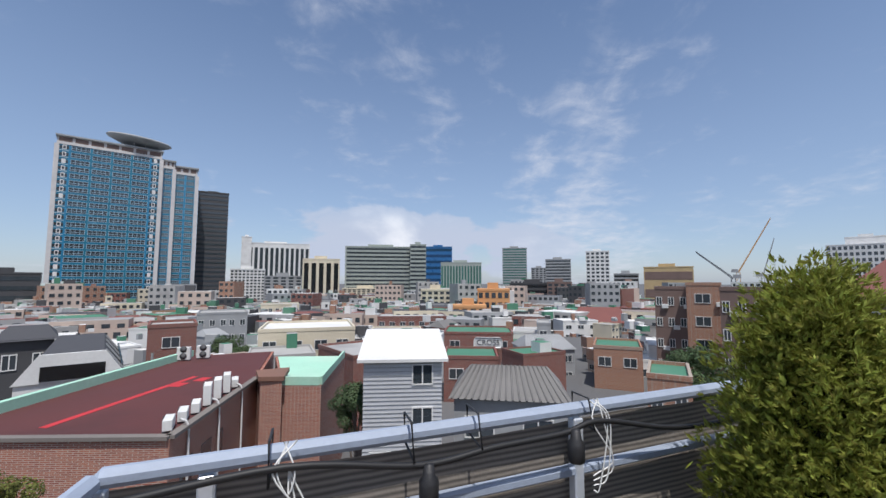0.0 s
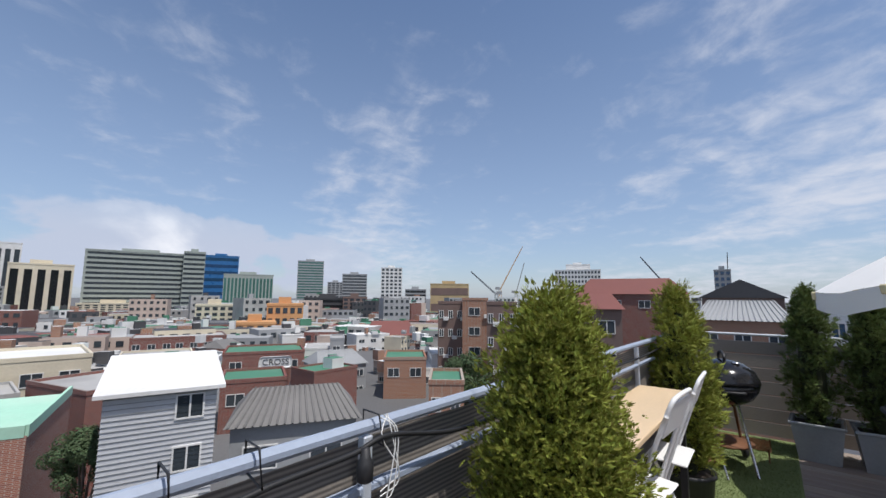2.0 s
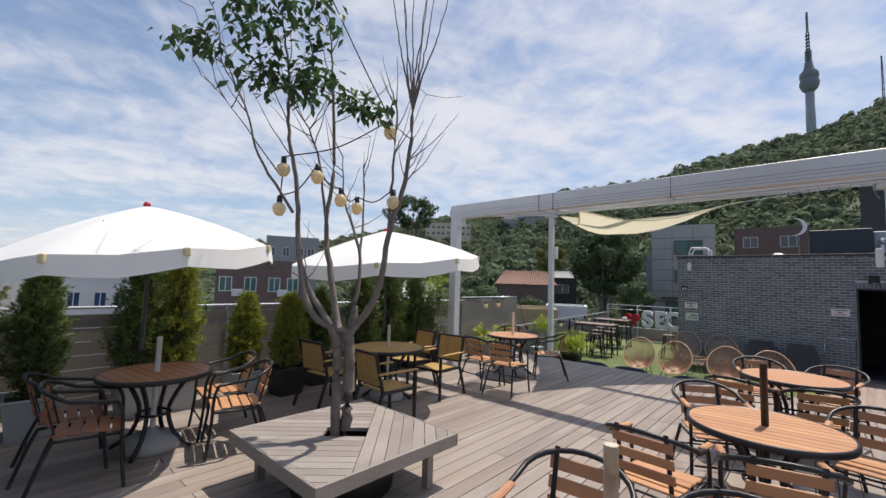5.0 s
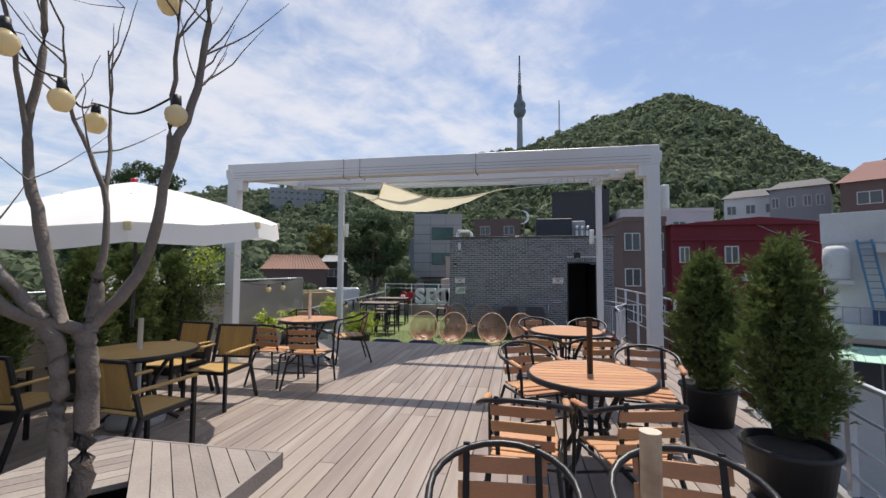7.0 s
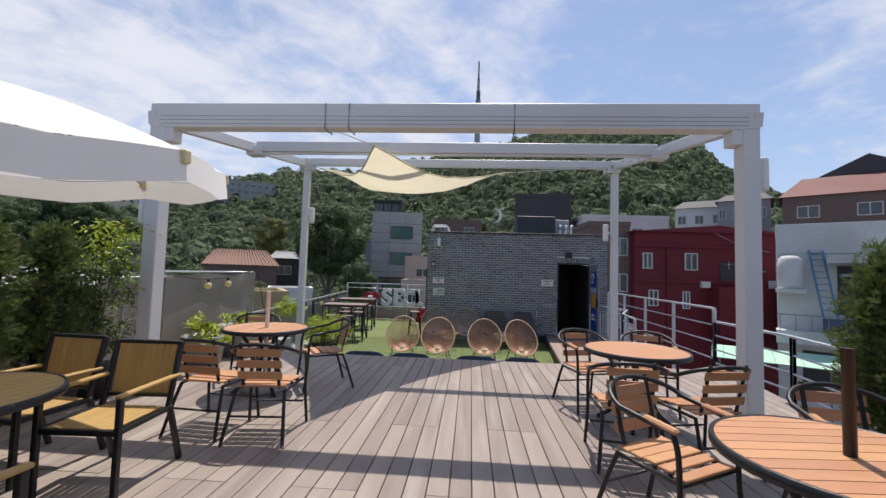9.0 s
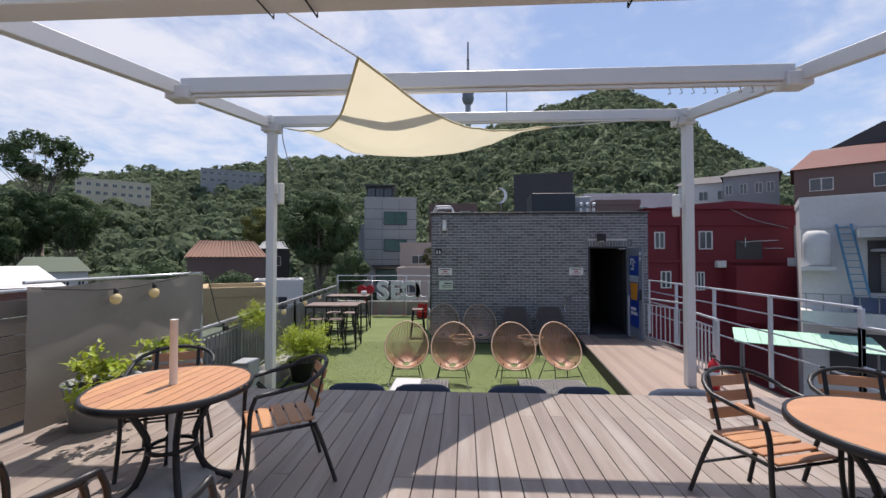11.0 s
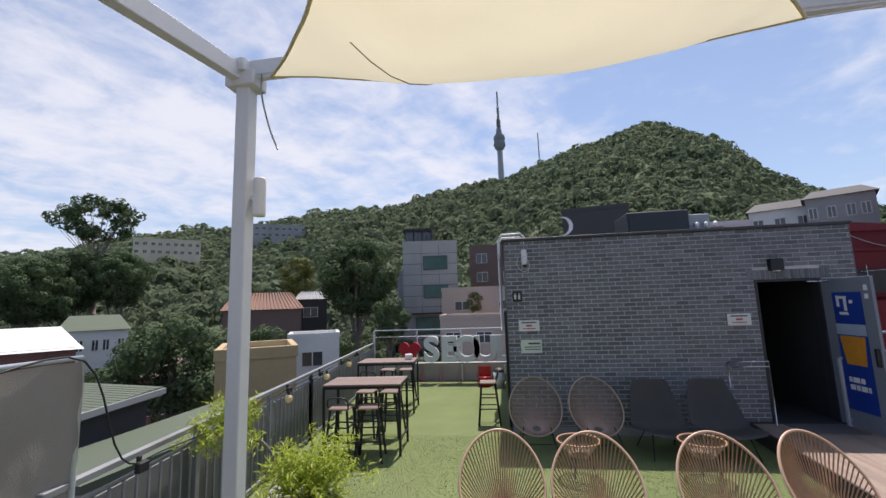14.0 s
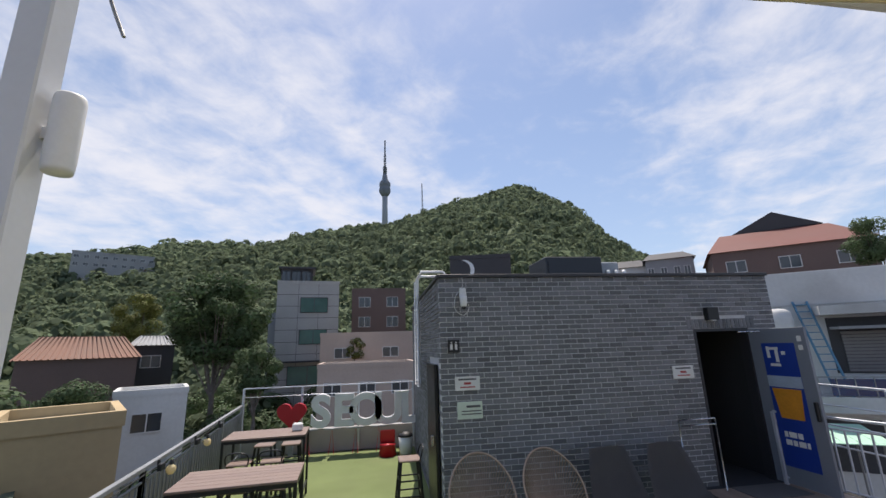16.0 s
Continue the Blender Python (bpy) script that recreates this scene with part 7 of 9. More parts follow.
def house(name, label, x, y, w, top, yaw, d=8, floors=2, bays=3, wall=None, glass=None, roof="flat", roofm=None, acs=False, side=0, sw=0, clap=False, base=-12.0, win=0.42):
    t = thing(name, label if len(label.split()) > 3 else label + " between other roofs", "building", pose(x, y, base, 0, 0, yaw))
    H = top - base
    glass = glass or C_DKGLASS
    roofm = roofm or C_CONC
    bm = bmesh.new()
    span(bm, -w / 2, w / 2, 0, d, 0, H)
    part("wall", bm, wall, t)
    if roof == "flat":
        bm = bmesh.new()
        for a in ((-w / 2 - 0.05, w / 2 + 0.05, -0.05, 0.18), (-w / 2 - 0.05, w / 2 + 0.05, d - 0.18, d + 0.05), (-w / 2 - 0.05, -w / 2 + 0.18, 0.18, d - 0.18), (w / 2 - 0.18, w / 2 + 0.05, 0.18, d - 0.18)):
            span(bm, *a, H - 0.05, H + 0.35)
        part("parapet", bm, wall, t)
        bm = bmesh.new()
        span(bm, -w / 2 + 0.18, w / 2 - 0.18, 0.18, d - 0.18, H, H + 0.06)
        part("roof", bm, roofm, t)
    else:
        bm = bmesh.new()
        o, rise = 0.3, 0.26 * min(w, d) if roof != "front2" else 0.5
        if roof == "gable":
            ends = [(-w / 2 - o, -o, H - 0.1), (w / 2 + o, -o, H - 0.1), (w / 2 + o, d + o, H - 0.1), (-w / 2 - o, d + o, H - 0.1)]
            ridge = [(-w / 2 + w * 0.12, d / 2, H + rise), (w / 2 - w * 0.12, d / 2, H + rise)]
            v = [bm.verts.new(p) for p in ends + ridge]
            for f in ((0, 1, 5, 4), (1, 2, 5), (2, 3, 4, 5), (3, 0, 4), (3, 2, 1, 0)):
                bm.faces.new([v[i] for i in f])
        elif roof in ("front", "front2"):
            v = [bm.verts.new(p) for p in ((-w / 2 - o, -o, H - 0.1), (w / 2 + o, -o, H - 0.1), (0, -o, H + rise), (-w / 2 - o, d, H - 0.1), (w / 2 + o, d, H - 0.1), (0, d, H + rise))]
            for f in ((0, 1, 2), (5, 4, 3), (0, 2, 5, 3), (1, 4, 5, 2), (3, 4, 1, 0)):
                bm.faces.new([v[i] for i in f])
        else:
            v = [bm.verts.new(p) for p in ((-w / 2 - o, -o, H), (w / 2 + o, -o, H), (w / 2 + o, d, H + 0.9), (-w / 2 - o, d, H + 0.9), (-w / 2 - o, -o, H - 0.15), (w / 2 + o, -o, H - 0.15), (w / 2 + o, d, H - 0.15), (-w / 2 - o, d, H - 0.15))]
            for f in ((0, 1, 2, 3), (4, 7, 6, 5), (0, 4, 5, 1), (1, 5, 6, 2), (2, 6, 7, 3), (3, 7, 4, 0)):
                bm.faces.new([v[i] for i in f])
        part("roof", bm, roofm, t)
        if roof == "gable" and roofm in (C_TILE, C_CLAY, C_GREY):
            # ribs of the roofing down the visible slope
            n = int(w / 0.35)
            for k in range(n):
                f = (k + 0.5) / n
                bm = bmesh.new()
                a = Vector((-w / 2 - o + (w + 2 * o) * f, -o, H - 0.08))
                b = Vector((-w / 2 + w * 0.12 + w * 0.76 * f, d / 2, H + rise + 0.02))
                tube(bm, [a, b], 0.06, 5)
                part("roof_rib", bm, roofm, t)
    key = (round(w, 1), bays, glass.name, win)
    if bays:
        bw = w / bays
        fh = 2.9
        if key not in win_cache:
            ww, hh = min(1.7, bw * (0.55 if win < 0.5 else 0.75)), min(1.5, 2.9 * max(0.36, win))
            win_cache[key] = (boxmesh("window_frame", ww, 0.07, hh, C_WHITE, 0.07), boxmesh("pane", ww - 0.06, 0.03, hh - 0.06, glass))
        fr, pn = win_cache[key]
        for k in range(min(floors, 6)):
            for b in range(bays):
                z = H - 1.7 - k * fh if not clap else H - 0.8 - k * 2.1
                if z < 1 or clap and b == 0 and k != 2:
                    continue
                f = share("window", fr, t, pose(-w / 2 + (b + 0.5) * bw + 0.12 * ((b * 7 + k * 3) % 3 - 1), 0, z))
                share("pane", pn, f, pose(0, 0, 0))
                if acs and (b + k) % 2 == 0:
                    bm = bmesh.new()
                    span(bm, -0.4, 0.4, -0.35, 0, -0.28, 0.28, 0.02)
                    ob = part("air_conditioner", bm, C_WHITE, t, "white air conditioner")
                    ob.matrix_basis = pose(-w / 2 + (b + 0.95) * bw, 0, z - 0.7)
            if side:
                for b in range(2):
                    f = share("window", fr, t, pose(side * w / 2, d * (0.28 + 0.42 * b), H - 1.7 - k * fh, 0, 0, 90 * side))
                    share("pane", pn, f, pose(0, 0, 0))
    elif side:
        fr, pn = boxmesh("window_frame", 1.6, 0.07, 1.2, C_DARK, 0.07), boxmesh("pane", 1.5, 0.03, 1.1, C_DKGLASS)
        f = share("window", fr, t, pose(side * w / 2, d * 0.5, H - 1.0, 0, 0, 90 * side))
        share("pane", pn, f, pose(0, 0, 0))
    if clap:
        me = boxmesh("board", w + 0.06, 0.03, 0.02, C_GREY)
        for k in range(int(7 / 0.2)):
            share("board", me, t, pose(0, 0, H - 0.25 - 0.2 * k))
    return t


C_TEAL = city_glass("teal_spandrel", (0.03, 0.2, 0.33), 0.25)
C_FRAME = cmat("pale_blue_frame", (0.33, 0.47, 0.56))
C_PIER = cmat("stone_pier", (0.56, 0.54, 0.53), stain=(0.46, 0.45, 0.45))


def glass_tower(label, x, y, yaw, w, top, d, floors, bays, ends, base=-12.0):
    """An apartment tower: teal ribs, pale framed windows floor by floor, white casements on the outer bays."""
    t = thing("tower_block", label, "building", pose(x, y, base, 0, 0, yaw))
    H = top - base
    body = H - 6.0
    bm = bmesh.new()
    span(bm, -w / 2, w / 2, 0, d, 0, H - 1.4)
    part("wall", bm, C_PIER, t)
    bm = bmesh.new()
    span(bm, -w / 2 + 0.8, w / 2 - 0.8, -0.3, 0, 0, body)
    part("glazing", bm, C_TEAL, t)
    fh = body / floors
    e = 4.6 if ends else 0.0
    bw = (w - 1.6 - 2 * e) / bays
    dark, pale, white = bmesh.new(), bmesh.new(), bmesh.new()
    r_ = random.Random(int(w))
    for k in range(floors):
        z = fh * k
        for b in range(bays):
            x0 = -w / 2 + 0.8 + e + b * bw
            span(dark, x0 + 0.7, x0 + bw - 0.7, -0.42, -0.3, z + fh * 0.3, z + fh * 0.9)
            for zz in (0.26, 0.52, 0.9):
                span(pale, x0 + 0.5, x0 + bw - 0.5, -0.52, -0.42, z + fh * zz, z + fh * zz + 0.16)
            for q in range(5):
                xx = x0 + 0.6 + (bw - 1.2) * q / 4
                span(pale, xx - 0.09, xx + 0.09, -0.5, -0.42, z + fh * 0.26, z + fh * 0.92)
        if ends:
            for sx in (-1, 1):
                c = sx * (w / 2 - 0.8 - e / 2)
                span(dark, c - e * 0.42, c + e * 0.42, -0.42, -0.3, z + fh * 0.35, z + fh * 0.82)
                span(pale, c - e * 0.46, c + e * 0.46, -0.5, -0.42, z + fh * 0.1, z + fh * 0.2)
                bright = r_.random() < 0.3
                span(white, c - 0.85, c + 0.85, -0.56, -0.44, z + fh * 0.28, z + fh * 0.92)
                if not bright:
                    span(dark, c - 0.5, c + 0.5, -0.62, -0.56, z + fh * 0.4, z + fh * 0.8)
    tagged(part("dark_pane", dark, C_DKGLASS, t), kind="stuff")
    tagged(part("window_frame", pale, C_FRAME, t), kind="stuff")
    if ends:
        tagged(part("casement", white, C_WHITE, t), kind="stuff")
    else:
        white.free()
    for b in range(bays + 1):
        xx = -w / 2 + 0.8 + e + b * bw
        bm = bmesh.new()
        span(bm, xx - 0.45, xx + 0.45, -0.6, -0.3, 0, body)
        part("rib", bm, C_TEAL, t)
    # open loggia under the roof slab
    bm = bmesh.new()
    span(bm, -w / 2 - 0.2, w / 2 + 0.2, -0.7, 0.2, body, body + 1.4)
    part("cornice", bm, C_PIER, t)
    n = max(3, int(w / 6.5))
    for k in range(n):
        bm = bmesh.new()
        x0 = -w / 2 + k * w / n
        span(bm, x0 + 0.6, x0 + w / n - 0.6, -0.08, 0.3, body + 1.7, H - 1.8)
        part("loggia_recess", bm, C_BROWN, t)
    bm = bmesh.new()
    span(bm, -w / 2 - 0.8, w / 2 + 0.8, -1.0, d + 0.5, H - 1.4, H - 0.6)
    part("roof", bm, C_GREY, t)
    for sx in (-1, 1):
        bm = bmesh.new()
        span(bm, sx * w / 2 - 1.0, sx * w / 2 + 1.0, -0.75, -0.05, 0, body)
        part("corner_pier", bm, C_PIER, t)
    return t


glass_tower("tall teal glass apartment tower with pale piers", 89.0, -287.0, -163, 47.0, 82.5, 34, 23, 4, True)
glass_tower("recessed blue glass flank of the apartment tower", 63.5, -297.0, -167, 6.5, 78.0, 20, 23, 1, False)
glass_tower("lower wing of the teal apartment tower", 54.6, -300.0, -168, 12.6, 75.5, 24, 22, 2, False)
tower("tower_block", "dark glass office tower", 40.7, -319.8, 18.4, 63.2, -173, d=30, floors=24, bays=5, wall=C_DARK, glass=C_DKGLASS, style='band')
tower("office_block", "dark grey low building with a white billboard", 107.0, -232.0, 24.2, 4.9, -156, d=30, floors=4, bays=5, wall=C_DARK, glass=C_DKGLASS, style='band')
tower("office_block", "white stepped hotel building with dark upright stripes", -1.9, -430.3, 60.4, 38.8, 180, d=30, floors=1, bays=13, wall=C_WHITE, glass=C_DKGLASS, style='stripe')
tower("office_block", "white slab with a tall stair shaft", 25.1, -427.6, 8.7, 44.0, -177, d=20, floors=6, bays=1, wall=C_WHITE, glass=C_WHITE, style='band')
tower("office_block", "pale gridded office building", 17.9, -329.8, 23.0, 10.4, -177, d=20, floors=10, bays=9, wall=C_WHITE, glass=C_DKGLASS, style='grid')
tower("office_block", "grey office building with square windows", -6.1, -315.2, 25.7, 5.4, 179, d=20, floors=8, bays=5, wall=C_GREY, glass=C_DKGLASS, style='grid')
tower("office_block", "cream office tower with black glass stripes", -29.3, -288.7, 24.3, 16.8, 174, d=22, floors=1, bays=5, wall=C_CREAM, glass=C_BLACKGL, style='stripe')
tower("office_block", "long grey-green office slab with window bands", -84.3, -339.8, 61.6, 31.2, 166, d=25, floors=13, bays=1, wall=C_GREEN_GREY, glass=C_DKGLASS, style='band')
tower("office_block", "pale lower office building with many windows", -69.1, -331.0, 37.7, -4.0, 168, d=16, floors=6, bays=10, wall=C_CREAM, glass=C_DKGLASS, style='grid')
tower("office_block", "round grey-green office tower end", -112.1, -327.4, 13.4, 33.1, 161, d=14, floors=13, bays=1, wall=C_GREEN_GREY, glass=C_DKGLASS, style='band')
tower("office_block", "dark blue glass box tower", -159.6, -399.3, 28.7, 38.5, 158, d=20, floors=8, bays=1, wall=C_BLUE, glass=C_BLUEGL, style='band')
tower("office_block", "green glass office block with upright ribs", -149.7, -321.9, 35.3, 18.2, 155, d=24, floors=1, bays=14, wall=C_GREEN_GREY, glass=C_GREENGL, style='stripe')
tower("office_block", "slim pale grey tower", -241.0, -379.9, 26.1, 38.5, 148, d=22, floors=18, bays=1, wall=C_GREY, glass=C_GREENGL, style='band')
tower("office_block", "distant grey tower", -291.5, -406.0, 18.4, 18.5, 144, d=20, floors=12, bays=4, wall=C_GREY, glass=C_DKGLASS, style='grid')
tower("office_block", "dark low office building", -148.2, -213.4, 28.4, 0.7, 145, d=20, floors=4, bays=1, wall=C_DARK, glass=C_BLACKGL, style='band')
tower("office_block", "grey blue office tower", -265.7, -337.9, 24.8, 24.6, 142, d=20, floors=12, bays=1, wall=C_GREY, glass=C_DKGLASS, style='band')
tower("office_block", "brown grey block with rows of windows", -154.6, -196.2, 14.0, 1.1, 142, d=14, floors=6, bays=4, wall=C_BROWN, glass=C_DKGLASS, style='grid')
tower("office_block", "grey tower with a white chequered upper part", -266.7, -284.2, 19.9, 29.1, 137, d=20, floors=12, bays=5, wall=C_WHITE, glass=C_DKGLASS, style='grid')
tower("office_block", "dark striped office block", -239.3, -226.8, 16.7, 7.6, 133, d=18, floors=7, bays=1, wall=C_GREY, glass=C_BLACKGL, style='band')
tower("office_block", "small teal glass building", -158.8, -151.9, 8.1, -2.6, 134, d=12, floors=6, bays=3, wall=C_GREENGL, glass=C_GREENGL, style='grid')
tower("office_block", "wide tan department building", -241.5, -193.8, 29.0, 11.6, 129, d=24, floors=2, bays=1, wall=C_TAN, glass=C_BROWN, style='band')
tower("office_block", "white office block with a stepped roof", -427.8, -167.6, 46.6, 31.8, 111, d=24, floors=9, bays=14, wall=C_WHITE, glass=C_DKGLASS, style='grid')
tower("office_block", "pale stepped roof of an office block", -435.5, -169.8, 25.3, 38.2, 111, d=14, floors=2, bays=1, wall=C_WHITE, glass=C_WHITE, style='band')
tower("office_block", "tall glass block behind a crane", -298.1, -27.3, 8.6, 19.2, 95, d=9, floors=9, bays=3, wall=C_GREY, glass=C_BLUEGL, style='grid')
tower("office_block", "orange apartment block", -73.3, -130.7, 11.6, -1.4, 150, d=12, floors=3, bays=5, wall=C_ORANGE, glass=C_DKGLASS, style='grid')
tower("office_block", "orange low block", -61.0, -125.9, 11.5, -6.9, 154, d=10, floors=2, bays=4, wall=C_ORANGE, glass=C_DKGLASS, style='grid')
tower("office_block", "pale apartment block", -72.8, -186.3, 14.6, -2.5, 158, d=12, floors=4, bays=5, wall=C_CREAM, glass=C_DKGLASS, style='grid')
house("brick_house", "white clapboard house with a white metal roof", -5.5, -20.3, 3.9, -2.1, 163, d=5, floors=3, bays=2, wall=C_CLAP, roof='lean', roofm=C_WHITE, clap=True, win=0.25)
house("brick_house", "cream house with square windows", -20.2, -72.3, 9.4, -7.5, 164, d=9, floors=2, bays=4, wall=C_CREAM)
house("brick_house", "long red building with white windows", -34.4, -106.6, 18.6, -7.8, 162, d=12, floors=2, bays=7, wall=C_REDBRICK)
house("brick_house", "red building with a green roof terrace", -31.6, -62.4, 11.6, -7.0, 153, d=10, floors=2, bays=3, wall=C_REDBRICK, roofm=C_ROOFGREEN)
house("brick_house", "red brick house with a green roof", -20.7, -43.3, 6.3, -7.1, 154, d=7, floors=2, bays=2, wall=C_REDBRICK, roofm=C_ROOFGREEN)
house("brick_house", "house with an old grey tiled roof", -11.9, -20.7, 6.3, -4.8, 149, d=5, floors=1, bays=2, wall=C_GREY, roof='gable', roofm=C_TILE)
house("brick_house", "dark roofed small house", -27.5, -44.0, 3.9, -9.0, 147, d=6, floors=1, bays=1, wall=C_DARK, roof='gable', roofm=C_DARK)
house("brick_house", "white gridded glass house", -45.1, -68.3, 5.1, -8.1, 146, d=8, floors=4, bays=4, wall=C_WHITE, glass=C_GREENGL)
house("brick_house", "grey slim house", -45.5, -63.2, 2.5, -6.0, 144, d=8, floors=4, bays=1, wall=C_GREY)
house("brick_house", "orange brick house with a green roof edge", -40.6, -41.0, 5.8, -6.8, 135, d=8, floors=2, bays=2, wall=C_TANBRICK, roofm=C_ROOFGREEN)
house("brick_house", "house with a wide red hipped roof", -81.6, -87.6, 14.6, -9.0, 137, d=14, floors=1, bays=6, wall=C_TANBRICK, roof='gable', roofm=C_REDROOF)
house("brick_house", "small flat house with a green roof", -27.3, -22.9, 3.0, -5.6, 129, d=6, floors=1, bays=2, wall=C_TANBRICK, roofm=C_ROOFGREEN)
house("apartment_house", "brown brick apartment block with air conditioners", -51.0, -41.3, 4.0, 0.8, 128, d=9, floors=5, bays=3, wall=C_BROWN, acs=True, side=1, sw=8)
house("apartment_house", "brown brick apartment wall with a green roof shed", -50.1, -35.9, 3.8, 1.4, 125, d=8, floors=5, bays=1, wall=C_TANBRICK, acs=True, roofm=C_ROOFGREEN)
house("apartment_house", "brown apartment house with a teal glass loft", -43.7, -27.4, 3.7, 0.9, 122, d=8, floors=4, bays=3, wall=C_BROWN, acs=True)
house("brick_house", "white roofed cream building", -3.4, -52.1, 11.0, -4.1, 175, d=10, floors=2, bays=4, wall=C_CREAM, roofm=C_WHITE)
house("brick_house", "grey concrete building with planted roof", 9.6, -91.8, 8.8, -4.6, -175, d=10, floors=2, bays=5, wall=C_GREY)
house("brick_house", "pale yellow building", -1.8, -150.2, 12.1, -6.1, 179, d=10, floors=2, bays=6, wall=C_CREAM)
house("brick_house", "dark red roof shed with a dish", 10.8, -54.3, 4.6, -3.3, -169, d=6, floors=1, bays=1, wall=C_REDBRICK)
house("brick_house", "dark roofed houses", 18.3, -42.7, 3.1, -2.8, -158, d=8, floors=1, bays=2, wall=C_DARK, roof='gable', roofm=C_DARK)
mh = thing("mansard_house", "white framed house with a long dark glazed mansard roof", "building", pose(12.2, -33.6, -12, 0, 0, -163))
bm = bmesh.new()
span(bm, -2.6, 2.6, 0, 13, 0, 7.6)
part("wall", bm, C_WHITE, mh)
for y0, y1, m_, g in ((-0.12, 0.12, C_WHITE, 0.12), (0.12, 13, C_DARK, 0.0)):
    bm = bmesh.new()
    prof = [(-2.6 - g, 7.5), (2.6 + g, 7.5), (1.5 + g * 0.7, 9.1 + g), (-1.5 - g * 0.7, 9.1 + g)]
    lo_v = [bm.verts.new((x, y0, z)) for x, z in prof]
    hi_v = [bm.verts.new((x, y1, z)) for x, z in prof]
    bm.faces.new(lo_v)
    bm.faces.new(hi_v[::-1])
    for q in range(4):
        bm.faces.new((lo_v[(q + 1) % 4], lo_v[q], hi_v[q], hi_v[(q + 1) % 4]))
    part("gable" if m_ is C_WHITE else "roof", bm, m_, mh)
bm = bmesh.new()
span(bm, -1.5, 1.6, -0.16, -0.12, 7.6, 8.5)
part("opening", bm, C_BLACKGL, mh)
for k in range(4):
    bm = bmesh.new()
    bar(bm, (2.68, 1.2 + k * 3.1, 7.62), (1.6, 1.2 + k * 3.1, 9.14), 0.12, 0.1)
    part("rib", bm, C_GREY, mh)
    bm = bmesh.new()
    bar(bm, (2.52, 1.5 + k * 3.1, 7.8), (2.52, 4.0 + k * 3.1, 7.8), 0.1, 0.5)
    part("glazing", bm, C_DKGLASS, mh)
house("brick_house", "green roofed shed", 24.9, -55.1, 5.9, -4.6, -156, d=8, floors=1, bays=2, wall=C_DARK, roofm=C_ROOFGREEN)
house("house", "red roofed grey house", -37.0, -13.8, 5.1, 0.9, 110, d=7, floors=2, bays=2, wall=C_BROWN, roof='gable', roofm=C_REDROOF)
house("house", "wide dark red roofed hall", -68.8, -19.1, 16.2, 2.6, 105, d=10, floors=1, bays=4, wall=C_REDBRICK, roof='gable', roofm=C_REDROOF)
house("house", "brown gabled house with two small windows", -49.3, -3.4, 6.6, 2.0, 94, d=8, floors=1, bays=2, wall=C_BROWN, roof='front', roofm=C_DARK)
house("house", "pink brick house with a hipped roof", -41.3, -3.0, 6.4, 0.1, 94, d=6, floors=1, bays=3, wall=C_TANBRICK, roof='gable', roofm=C_GREY)
house("house", "white balcony house", -43.0, 5.3, 6.1, 1.1, 83, d=8, floors=2, bays=4, wall=C_WHITE, glass=C_BLUEGL)
house("house", "brown house with teal glazed bays", -34.0, 15.4, 6.9, 2.7, 66, d=9, floors=2, bays=4, wall=C_BROWN, glass=C_GREENGL, acs=True)
house("house", "grey concrete house with open balconies", -50.8, 26.7, 6.5, 6.7, 63, d=12, floors=4, bays=4, wall=C_GREY, glass=C_DKGLASS)
house("house", "tan rendered house with a flat roof", -11.8, 21.7, 2.7, -0.05, 32, d=3.5, floors=1, bays=0, wall=C_TAN, side=1, base=-6)
grey_house = house("house", "grey concrete house with wide dark windows", -12.5, 62.3, 7.4, 10.0, 9, d=8, floors=4, bays=0, wall=C_PANEL)
house("house", "dark slatted house with a balcony", -3.8, 71.0, 7.9, 10.2, 0, d=8, floors=3, bays=2, wall=C_BROWN, win=0.6)
house("house", "pinkish rendered terrace house with openings", -4.9, 53.0, 9.4, 3.1, 2, d=6, floors=2, bays=2, wall=C_PINK, win=0.35)
house("house", "low pinkish terrace wall", -4.7, 45.0, 7.9, 0.3, 2, d=5, floors=1, bays=3, wall=C_PINK, win=0.2)
house("house", "white flat roofed hut", -18.3, 39.7, 4.0, -0.7, 25, d=4, floors=1, bays=1, wall=C_WHITE, roofm=C_WHITE)
house("house", "old house with an orange clay tile roof", -28.0, 48.0, 7.6, 1.8, 32, d=7, floors=1, bays=0, wall=C_BROWN, roof='gable', roofm=C_CLAY)
house("house", "dark roofed shed among the trees", -26.4, 55.8, 3.6, 2.9, 26, d=5, floors=1, bays=1, wall=C_DARK, roof='gable', roofm=C_GREY)
house("house", "small pavilion with a green hipped roof", -46.6, 46.4, 5.8, 0.2, 49, d=7, floors=1, bays=5, wall=C_WHITE, roof='gable', roofm=C_SHINGLE)
house("house", "red house with a white metal roof", -25.7, 24.4, 3.9, 0.1, 54, d=7, floors=1, bays=1, wall=C_REDBRICK, roof='gable', roofm=C_WHITE)
house("house", "small red roofed hut", -23.3, 30.2, 2.9, -2.0, 42, d=4, floors=1, bays=1, wall=C_REDBRICK, roof='gable', roofm=C_BROWN)
red_house = house("house", "wine red rendered building with white windows", 17.8, 35.5, 12.6, 5.3, 3, d=8, floors=2, bays=0, wall=C_WINE, win=0.28, roof="front2", roofm=C_WINE)
house("house", "brown half-timbered building with white windows", 9.8, 36.0, 3.3, 5.7, 2, d=8, floors=3, bays=2, wall=C_BROWN, win=0.5)
house("house", "dark panelled rooftop building", 7.0, 51.1, 6.5, 10.9, -11, d=8, floors=2, bays=0, wall=C_DARK)
